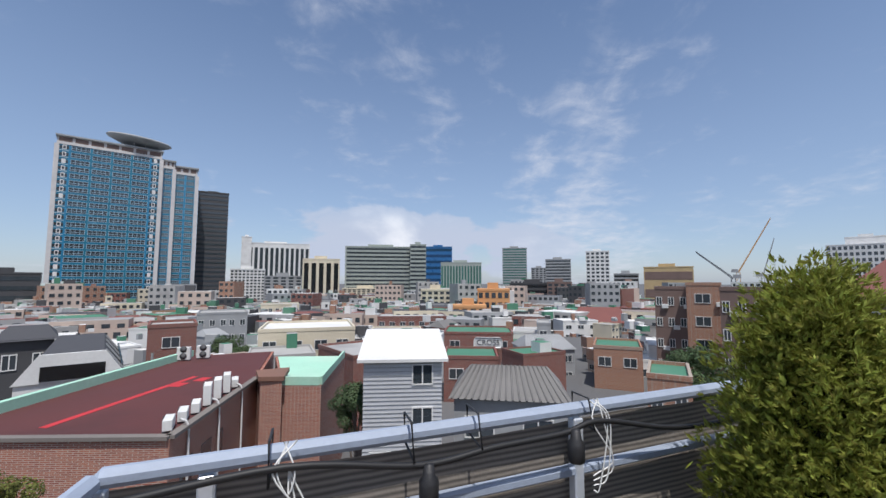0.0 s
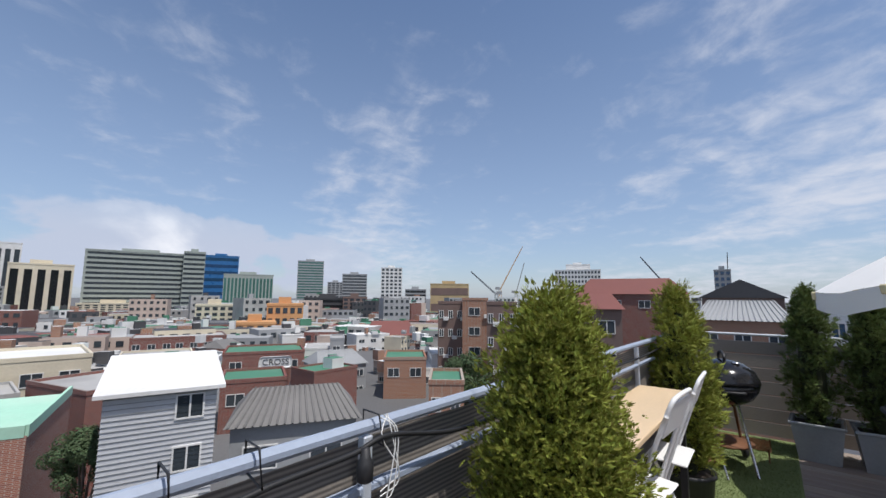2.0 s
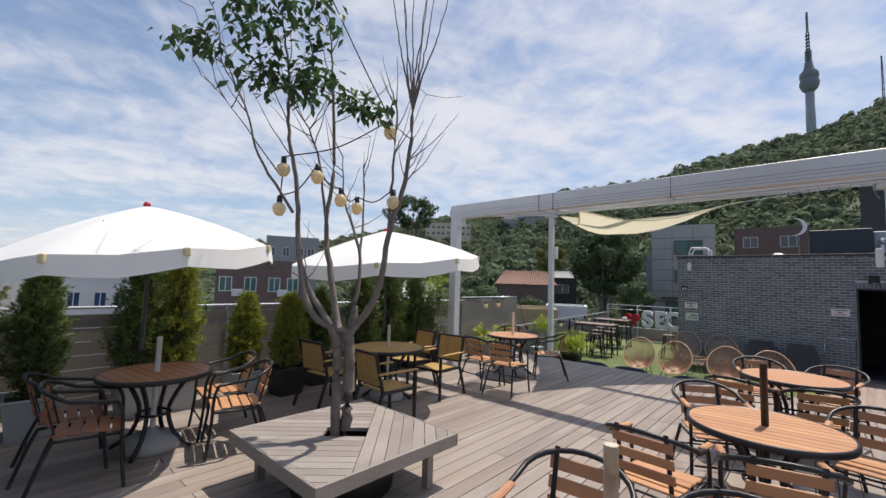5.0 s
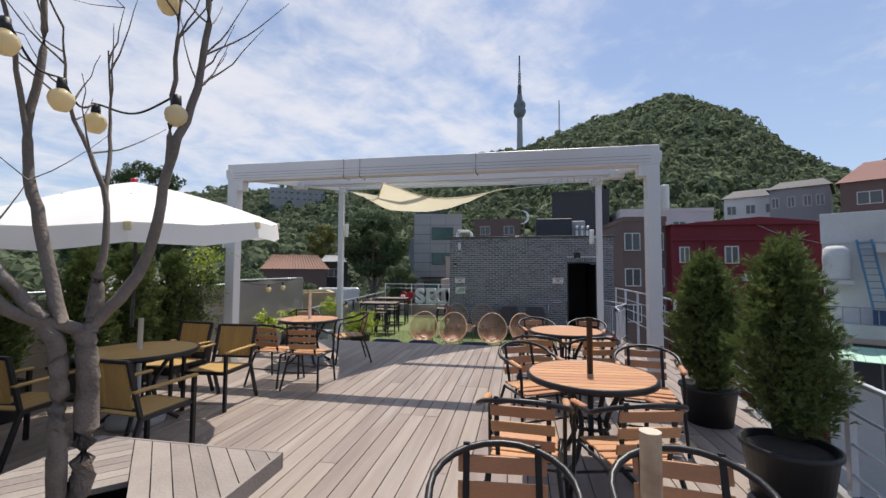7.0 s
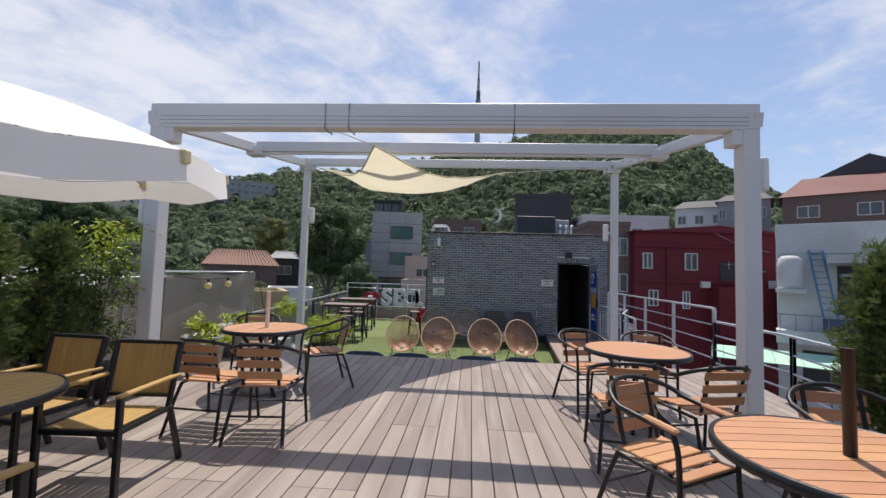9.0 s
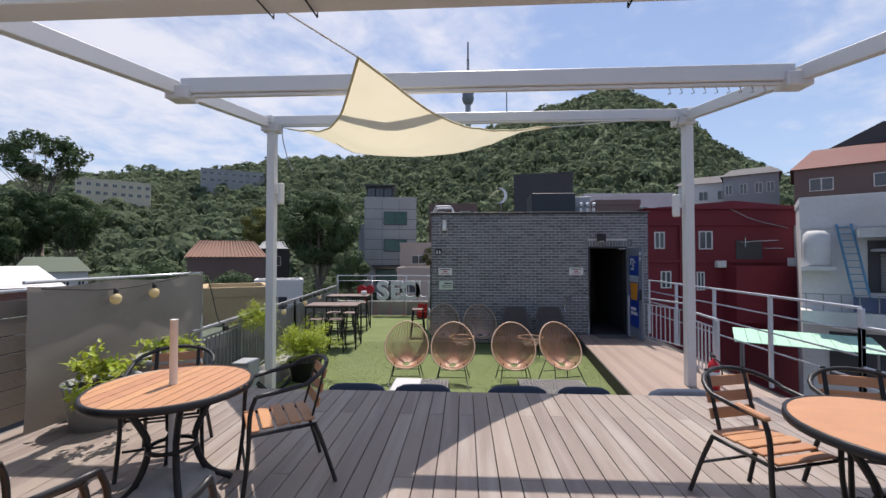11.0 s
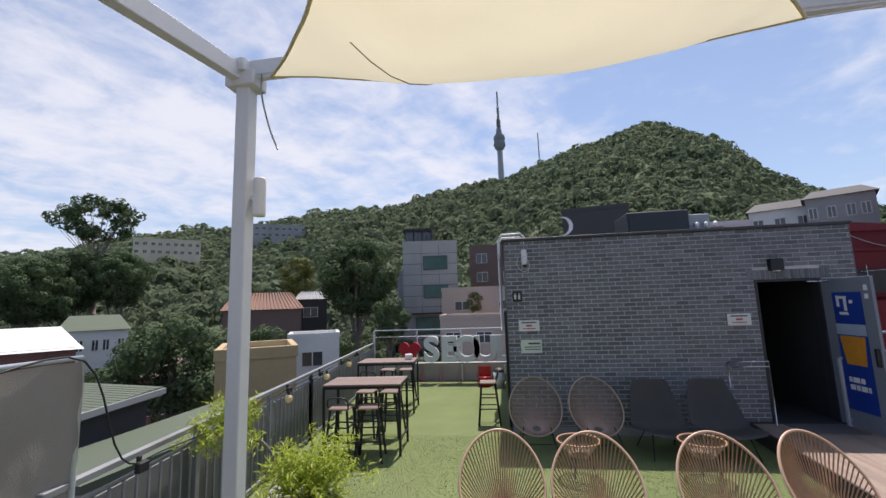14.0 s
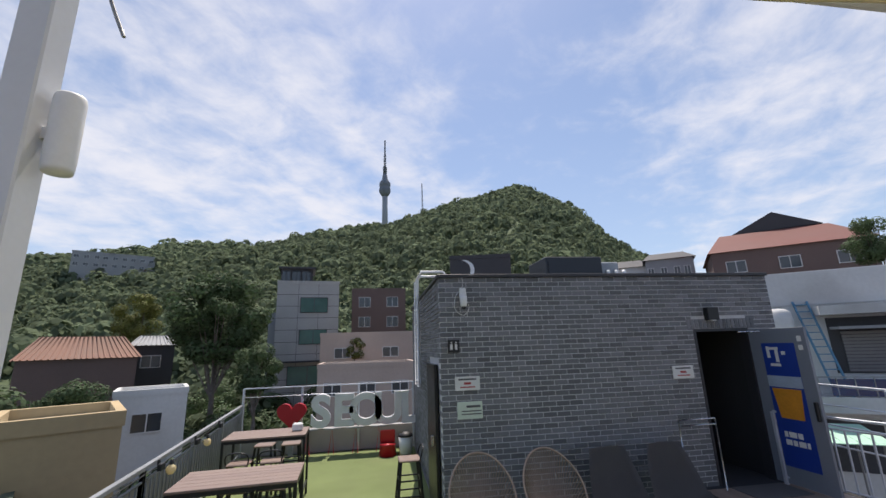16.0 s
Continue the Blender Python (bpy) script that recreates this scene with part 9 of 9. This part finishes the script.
# neighbours with shingle roofs just below the terrace
sh = thing("shingle_house", "dark rendered house with a mossy green shingle roof", "house", pose(0, 0, 0))
eave = [(-12.6, 15.4), (-12.87, 18.7), (-20.5, 20.2), (-20.5, 16.9)]
bm = bmesh.new()
slab(bm, [(x + (0.3 if x > -15 else -0.1) * -1, y + (0.25 if y < 17 else -0.2)) for x, y in eave], -7, -0.74)
part("wall", bm, C_DARK, sh)
bm = bmesh.new()
slab(bm, eave, -0.74, -0.66)
part("roof_base", bm, C_GREY, sh)
nrow = 16
for k in range(nrow):
    f0, f1 = k / nrow, (k + 1) / nrow + 0.02
    bm = bmesh.new()
    a0, a1 = Vector((*eave[0], 0)).lerp(Vector((*eave[1], 0)), f0), Vector((*eave[0], 0)).lerp(Vector((*eave[1], 0)), f1)
    b0, b1 = Vector((*eave[3], 0)).lerp(Vector((*eave[2], 0)), f0), Vector((*eave[3], 0)).lerp(Vector((*eave[2], 0)), f1)
    slab(bm, [(a0.x - 0.04, a0.y), (a1.x - 0.04, a1.y), (b1.x, b1.y), (b0.x, b0.y)], -0.655 + 0.008 * k, -0.63 + 0.009 * k)
    part("shingle_course", bm, C_SHINGLE, sh)
bm = bmesh.new()
bar(bm, (-12.56, 15.35, -0.68), (-12.83, 18.75, -0.6), 0.06, 0.16)
part("fascia", bm, C_GREY, sh)
wfr, wpn = boxmesh("window_frame", 2.2, 0.07, 1.3, C_GREY, 0.07), boxmesh("curtain", 2.1, 0.03, 1.2, C_GREENGL)
w_ = share("window", wfr, sh, pose(-12.93, 16.9, -2.1, 0, 0, 85))
share("curtain", wpn, w_, pose(0, 0, 0))
lo_ = thing("shingle_house", "low house with a dark green shingle roof", "house", pose(0, 0, 0))
bm = bmesh.new()
slab(bm, [(-12.6, 21.2), (-10.4, 18.1), (-10.6, 14.6), (-12.3, 14.8)][::-1], -7, -1.45)
part("wall", bm, C_CONC, lo_)
bm = bmesh.new()
slab(bm, [(-12.4, 21.6), (-10.1, 18.2), (-10.3, 14.2), (-12.45, 14.4)][::-1], -1.45, -1.3)
part("roof", bm, C_SHINGLE, lo_)

# ---- wooded hill and the tower on it ----
C_WOOD = mat("wooded_slope", (0.07, 0.1, 0.045), 0.9, var=0.3, scale=0.05, fine=0.6, bump=0.3)
# hill leaves lightened and greyed in the base colour to suggest distance haze
C_HAZY_TREES = mat("hazed_hill_foliage", (0.155, 0.195, 0.125), 0.9, var=0.4, scale=0.045, fine=0.45, bump=0, rnd="island", rnd_amt=0.14, spec=0.05, trans=0.55)
HX, HYC = -2.5, 8.0


def ridge(az):
    """Slope of the skyline seen from the terrace, by bearing in degrees."""
    s = float(np.interp(az, (-84, -60, -51, -45, -34, -26, -15, -7, 2, 10, 16, 19.5, 24, 28.5, 31, 34, 40, 56),
                        (0.07, 0.1, 0.135, 0.17, 0.195, 0.235, 0.25, 0.295, 0.315, 0.362, 0.382, 0.392, 0.362, 0.306, 0.25, 0.21, 0.14, 0.1)))
    s -= 0.014
    return max(0.05, s)


def hill_z(az, r):
    f = min(1.0, max(0.0, (r - 42) / 300))
    f = f * f * (3 - 2 * f) * 0.65 + f * 0.35
    return -9.0 + (ridge(az) * 342 + 10.6 - 7) * f + 2.5 * noise.noise(Vector((az * 0.12, r * 0.02, 4)))


bm = bmesh.new()
prev = None
for i in range(81):
    az = -84 + i * 1.8
    row = []
    for j in range(27):
        r = 42 + j * 12 if j < 26 else 720
        zz = hill_z(az, r) if j < 26 else ridge(az) * 720 * 0.9 - 12
        row.append(bm.verts.new((HX + math.sin(radians(az)) * r, HYC + math.cos(radians(az)) * r, zz)))
    if prev:
        for j in range(26):
            bm.faces.new((prev[j], row[j], row[j + 1], prev[j + 1]))
    prev = row
tagged(part("ground_hill", bm, C_WOOD, smooth=True), "wooded hillside rising behind the houses", "hill", kind="structure")

gen = np.random.RandomState(4)


def clump(n, leaf):
    """A template crown: leaf cards on an uneven ball."""
    p = gen.normal(size=(n, 3))
    p /= np.linalg.norm(p, axis=1)[:, None]
    rad = 0.72 + 0.28 * gen.rand(n)
    c = p * rad[:, None]
    a = gen.normal(size=(n, 3))
    u = np.cross(p, a)
    u /= np.linalg.norm(u, axis=1)[:, None]
    v = np.cross(p, u) + p * gen.uniform(-0.5, 0.5, (n, 1))
    s = leaf * (0.6 + 0.8 * gen.rand(n, 1))
    return np.stack([c - u * s, c - v * s * 0.7, c + u * s, c + v * s * 0.7], 1)


templates = [clump(70, 0.26) for _ in range(6)]
big_templates = [clump(420, 0.1) for _ in range(4)]


def woods(name, label, spots, temps, m):
    """Many tree crowns of leaf cards joined as one."""
    out = []
    for k, (x, y, z, s, sz) in enumerate(spots):
        t = temps[k % len(temps)]
        a = (k * 2.39996) % math.tau
        ca, sa = math.cos(a), math.sin(a)
        q = t.reshape(-1, 3)
        out.append(np.stack([(q[:, 0] * ca - q[:, 1] * sa) * s + x, (q[:, 0] * sa + q[:, 1] * ca) * s + y, q[:, 2] * sz + z], 1))
    co = np.concatenate(out).astype(np.float32)
    nf = len(co) // 4
    me = bpy.data.meshes.new(name)
    me.vertices.add(len(co))
    me.vertices.foreach_set("co", co.ravel())
    me.loops.add(nf * 4)
    me.loops.foreach_set("vertex_index", np.arange(nf * 4, dtype=np.int32))
    me.polygons.add(nf)
    me.polygons.foreach_set("loop_start", np.arange(0, nf * 4, 4, dtype=np.int32))
    me.update(calc_edges=True)
    me.materials.append(m)
    ob = new(name, me)
    return tagged(ob, label, "trees", kind="stuff")


rng = random.Random(8)
spots = []
for _ in range(9000):
    az, r = rng.uniform(-80, 56), 45 + 300 * rng.random() ** 0.8
    s = rng.uniform(1.2, 3.0) * (0.8 + r / 420) * (1.4 if rng.random() < 0.12 else 1.0)
    spots.append((HX + math.sin(radians(az)) * r, HYC + math.cos(radians(az)) * r, hill_z(az, r) + s * 0.55, s, s * rng.uniform(0.8, 1.25)))
for k in range(420):
    az = -80 + k * 0.325
    s = rng.uniform(2.0, 4.2)
    spots.append((HX + math.sin(radians(az)) * 342, HYC + math.cos(radians(az)) * 342, hill_z(az, 342) + s * 0.3, s, s * rng.uniform(0.8, 1.4)))
woods("hill_woods", "dense green woods on the hillside", spots, templates, C_HAZY_TREES)

near = []
for _ in range(230):
    az, r = rng.uniform(-72, -8), rng.uniform(34, 66)
    s = rng.uniform(1.0, 2.3)
    near.append((HX + math.sin(radians(az)) * r, HYC + math.cos(radians(az)) * r, -6.2 + (r - 34) * 0.06 + rng.uniform(-1.2, 1.2), s, s * 0.9))
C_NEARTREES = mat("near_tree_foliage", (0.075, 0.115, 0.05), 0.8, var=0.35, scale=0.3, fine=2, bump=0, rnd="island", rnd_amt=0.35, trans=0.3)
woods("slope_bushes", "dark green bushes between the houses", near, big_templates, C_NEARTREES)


def garden_tree(x, y, base, h, r, label, seed, m, lobes=26, flat=0.8, fine=0.28, temps=None):
    t = thing("garden_tree", label, "tree", pose(x, y, base))
    g = random.Random(seed)
    bm = bmesh.new()
    tube(bm, curve_pts([(0, 0, 0), (0.1, 0, h * 0.3), (-0.1, 0.1, h * 0.7)], 5), 0.06 * h ** 0.7, 8, taper=0.04)
    part("trunk", bm, M_BARK, t)
    sp = []
    for k in range(lobes):
        a, f = g.uniform(0, math.tau), g.random()
        rr = r * math.sqrt(max(0.05, 1 - (2 * f - 1) ** 2)) * g.uniform(0.45, 0.95)
        z = h - 2 * r * (1 - f) * flat
        s = r * g.uniform(fine, fine + 0.2)
        sp.append((rr * math.cos(a), rr * math.sin(a), z, s, s * 0.85))
        if k % 3 == 0:
            bm = bmesh.new()
            tube(bm, [(0, 0, h * 0.35), (rr * 0.5 * math.cos(a), rr * 0.5 * math.sin(a), z * 0.75), (rr * math.cos(a), rr * math.sin(a), z)], 0.08, 6, taper=0.02)
            part("limb", bm, M_BARK, t)
    ob = woods("crown", "", sp, temps or big_templates, m)
    ob.parent = t
    del ob["category"]
    return t
airy = [clump(90, 0.2) for _ in range(5)]
C_YELLOW = mat("yellow_green_foliage", (0.13, 0.14, 0.03), 0.8, var=0.35, scale=0.3, fine=2, bump=0, rnd="island", rnd_amt=0.35, trans=0.15)
garden_tree(-18.9, 51.2, -8.0, 16.5, 4.4, "large dark round tree beside the lane", 50, C_NEARTREES, 60, 0.8, 0.18)
garden_tree(-74.6, 70.5, 2.0, 20.4, 7.0, "lone spreading tree on the skyline", 51, C_NEARTREES, 95, 0.5, 0.03, airy)
garden_tree(-72.3, 65.6, -11.0, 22.6, 5.2, "dark tree in the woods below the lone tree", 52, C_NEARTREES, 80, 0.8, 0.14)
garden_tree(-67.2, 68.3, -11.0, 22.8, 5.0, "dark tree in the woods near the lone tree", 53, C_NEARTREES, 80, 0.8, 0.14)
garden_tree(-72.3, 59.1, -11.0, 20.6, 5.2, "dark broad tree in the woods", 54, C_NEARTREES, 80, 0.8, 0.14)
garden_tree(-31.9, 62.9, -6.0, 14.4, 2.6, "yellowing tree among the woods", 55, C_YELLOW)
garden_tree(-13.9, 46.6, -6.0, 7.9, 2.0, "green tree beside the lane", 56, C_NEARTREES)
garden_tree(-19.0, 26.0, -6.0, 7.1, 2.6, "dark green tree below the terrace", 57, C_NEARTREES)
garden_tree(-20.7, 35.9, -6.0, 6.0, 1.8, "hanging green hedge by the wall", 58, C_NEARTREES)
garden_tree(-38.1, -28.6, -12.0, 6.8, 3.2, "green tree between brick houses", 59, C_NEARTREES)
garden_tree(5.4, -60.1, -12.0, 6.4, 2.5, "small tree between roofs", 60, C_NEARTREES)
garden_tree(4.35, -7.4, -7.0, 6.3, 0.95, "leafy street tree below the rail", 61, C_YELLOW, 40, 0.8, 0.16)
garden_tree(31.2, 32.5, -4.0, 13.4, 1.6, "tree behind the white building", 62, C_NEARTREES)
garden_tree(-6.1, 53.0, -2.0, 4.6, 1.0, "shrub on the house terrace", 63, C_YELLOW)
garden_tree(-3.9, -23.8, -12.0, 7.7, 1.4, "tree beside the white house", 64, C_NEARTREES)

# communications tower on the ridge
TD = 640.0
tw = thing("observation_tower", "slim grey observation tower with a red and white mast", "tower", pose(HX + math.sin(radians(0.55)) * TD, HYC + math.cos(radians(0.55)) * TD, 150))
# tower greys with the distance haze mixed into the colour
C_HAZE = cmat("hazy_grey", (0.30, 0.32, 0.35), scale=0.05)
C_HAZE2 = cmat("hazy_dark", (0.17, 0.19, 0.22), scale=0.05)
bm = bmesh.new()
lathe(bm, [(0, 0), (5.0, 0), (4.6, 60), (4.2, 100), (0, 100)], 20)
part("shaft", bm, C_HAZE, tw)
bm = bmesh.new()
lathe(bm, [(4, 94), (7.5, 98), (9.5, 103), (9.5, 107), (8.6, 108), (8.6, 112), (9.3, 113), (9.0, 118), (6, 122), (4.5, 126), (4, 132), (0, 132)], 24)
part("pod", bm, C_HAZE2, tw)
for z0, z1, r0 in ((132, 148, 3.0), (148, 170, 1.9), (170, 196, 1.0)):
    bm = bmesh.new()
    for k in range(4):
        a = math.tau * k / 4 + 0.6
        bar(bm, (r0 * math.cos(a), r0 * math.sin(a), z0), (r0 * 0.8 * math.cos(a), r0 * 0.8 * math.sin(a), z1), 0.7)
    for k in range(5):
        z = z0 + (z1 - z0) * k / 5
        lathe(bm, [(0.2, z), (r0 * 1.15, z), (r0 * 1.15, z + 1.1), (0.2, z + 1.1)], 10)
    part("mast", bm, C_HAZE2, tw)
ms = thing("radio_mast", "thin lattice radio mast on the ridge", "mast", pose(HX + math.sin(radians(6.0)) * 520, HYC + math.cos(radians(6.0)) * 520, 120))
bm = bmesh.new()
for k in range(3):
    a = math.tau * k / 3
    bar(bm, (1.6 * math.cos(a), 1.6 * math.sin(a), 0), (0.3 * math.cos(a), 0.3 * math.sin(a), 98), 0.5)
for k in range(16):
    lathe(bm, [(0.1, 6 * k), (1.7 - 0.08 * k, 6 * k), (1.7 - 0.08 * k, 6 * k + 0.5), (0.1, 6 * k + 0.5)], 6)
part("lattice", bm, C_CRANE2, ms)


# ---- deck boards ----
deck = thing("floor_deck", "weathered grey-brown timber deck boards", "deck", kind="structure")
bm = bmesh.new()
slab(bm, [(-6.05, -1.15), (right_edge(-1.15), -1.15), (right_edge(7.6), 7.6), (2.7, EDGE_Y - 0.07), (-6.05, EDGE_Y - 0.07)], -0.05, -0.03)
part("underlay", bm, M_DECK_UNDER, deck)
PW = 0.152
board_mesh = {}


def plank_mesh(length, width=PW, gap=0.007, thick=0.028, m=None):
    key = (round(length, 3), width, m.name)
    if key not in board_mesh:
        bm = bmesh.new()
        span(bm, -width / 2 + gap / 2, width / 2 - gap / 2, 0, length - 0.004, -thick, 0, 0.003)
        me = bpy.data.meshes.new("plank")
        bm.to_mesh(me)
        bm.free()
        me.materials.append(m)
        board_mesh[key] = me
    return board_mesh[key]


rng = random.Random(11)
cols = int((2.75 + 6.05) / PW)
for i in range(cols):
    x = -6.05 + PW * (i + 0.5)
    y0 = -1.15 if x < 1.0 else (x - 1.0) / 0.182 - 1.2 + 0.2
    cuts = [y0]
    y = -1.15 + (2.4 if i % 2 else 3.6)
    while y < EDGE_Y - 0.4:
        if y > y0 + 0.3:
            cuts.append(y)
        y += 3.6 if i % 3 else 2.4
    cuts.append(EDGE_Y)
    for a, b in zip(cuts, cuts[1:]):
        share("plank", plank_mesh(b - a, m=M_DECK), deck, pose(x, a, rng.uniform(-0.0012, 0.0012)))

walk_deck = thing("floor_walkway", "brown timber walkway leading to the hut door", "walkway", kind="structure")
bm = bmesh.new()
slab(bm, [(0.42, EDGE_Y), (2.7, EDGE_Y), (2.9, 15.1), (1.02, 15.1)], GREEN_Z, WALK_Z - 0.03)
part("underlay", bm, M_DECK_UNDER, walk_deck)
for i in range(14):
    L = 5.92
    x = 0.40 + i * PW
    share("plank", plank_mesh(L, m=M_WALK), walk_deck, pose(x + 0.08, EDGE_Y + 0.02, WALK_Z, 0, 0, -5.6 + i * 0.32))
bm = bmesh.new()
bar(bm, (0.40, EDGE_Y + 0.02, (GREEN_Z + WALK_Z) / 2 - 0.005), (0.98, 15.08, (GREEN_Z + WALK_Z) / 2 - 0.005), 0.03, 0.24)
part("edge_board", bm, mat("dark_edge_board", (0.05, 0.04, 0.034), 0.7), walk_deck)

# ---- bricks of the hut ----
BW, BH, J = 0.2, 0.062, 0.011


def brick_mesh(w, m):
    bm = bmesh.new()
    span(bm, 0, w, -0.012, 0.012, 0, BH, 0.003)
    me = bpy.data.meshes.new("brick")
    bm.to_mesh(me)
    bm.free()
    me.materials.append(m)
    return me


full, half = brick_mesh(BW, M_BRICK_OB), brick_mesh(BW / 2 - J / 2, M_BRICK_OB)
vs, fs = [], []
rng = random.Random(3)


def soft_brick(o, ux, uy, w, push):
    """A brick of the joined rest, laid along ux, proud along -uy."""
    k = len(vs)
    e = 0.003
    for d, ins in ((0.0, 0.0), (0.010 + push, 0.0), (0.013 + push, e)):
        for a, c in ((ins, ins), (w - ins, ins), (w - ins, BH - ins), (ins, BH - ins)):
            vs.append((o[0] + ux[0] * a + uy[0] * d, o[1] + ux[1] * a + uy[1] * d, o[2] + c))
    for r in (0, 4):
        for q in range(4):
            fs.append((k + r + q, k + r + (q + 1) % 4, k + r + 4 + (q + 1) % 4, k + r + 4 + q))
    fs.append((k + 8, k + 9, k + 10, k + 11))


count = 0
rows = int((HTOP - GREEN_Z - 0.0) / (BH + J))
for r in range(rows):
    z = GREEN_Z + 0.01 + r * (BH + J)
    x = HX0 - (0 if r % 2 == 0 else (BW + J) / 2)
    while x < HX1 - 0.02:
        a, b = max(x, HX0), min(x + BW, HX1)
        spans = [(a, b)]
        if z + BH > WALK_Z and z < DTOP + 0.16:
            spans = [(s0, s1) for s0, s1 in ((a, min(b, DX0 - 0.01)), (max(a, DX1 + 0.01), b)) if s1 - s0 > 0.03]
        for s0, s1 in spans:
            near = 0.75 < z < 2.3 and s0 < -0.4 and s1 - s0 > 0.09 and count < 300
            if near and abs(s1 - s0 - BW) < 0.01:
                share("brick", full, hut, pose(s0, HY + 0.012 + rng.uniform(-0.002, 0.002), z))
                count += 1
            elif s1 - s0 > 0.02:
                soft_brick((s0, HY + 0.012, z), (1, 0), (0, -1), s1 - s0, rng.uniform(-0.002, 0.003))
        x += BW + J
    y = HY + 0.02 + (0 if r % 2 else (BW + J) / 2)
    while y < 20.2:
        if not (15.4 < y + BW and y < 16.5 and z < 1.55):
            soft_brick((HX0 + 0.012, y + BW, z), (0, -1), (-1, 0), BW, rng.uniform(-0.002, 0.003))
        y += BW + J
x = DX0 - 0.1
while x < DX1 + 0.1:
    k = len(vs)
    for d, ins in ((0.0, 0.0), (0.014, 0.0), (0.017, 0.003)):
        for a, c in ((ins, ins), (BH - ins, ins), (BH - ins, 0.15 - ins), (ins, 0.15 - ins)):
            vs.append((x + a, HY + 0.012 - d, DTOP + 0.008 + c))
    for q0 in (0, 4):
        for q in range(4):
            fs.append((k + q0 + q, k + q0 + (q + 1) % 4, k + q0 + 4 + (q + 1) % 4, k + q0 + 4 + q))
    fs.append((k + 8, k + 9, k + 10, k + 11))
    x += BH + J
me = bpy.data.meshes.new("bricks")
me.from_pydata(vs, [], fs)
me.materials.append(M_BRICK)
ob = new("bricks", me)
ob.parent = hut
tagged(ob, kind="stuff")
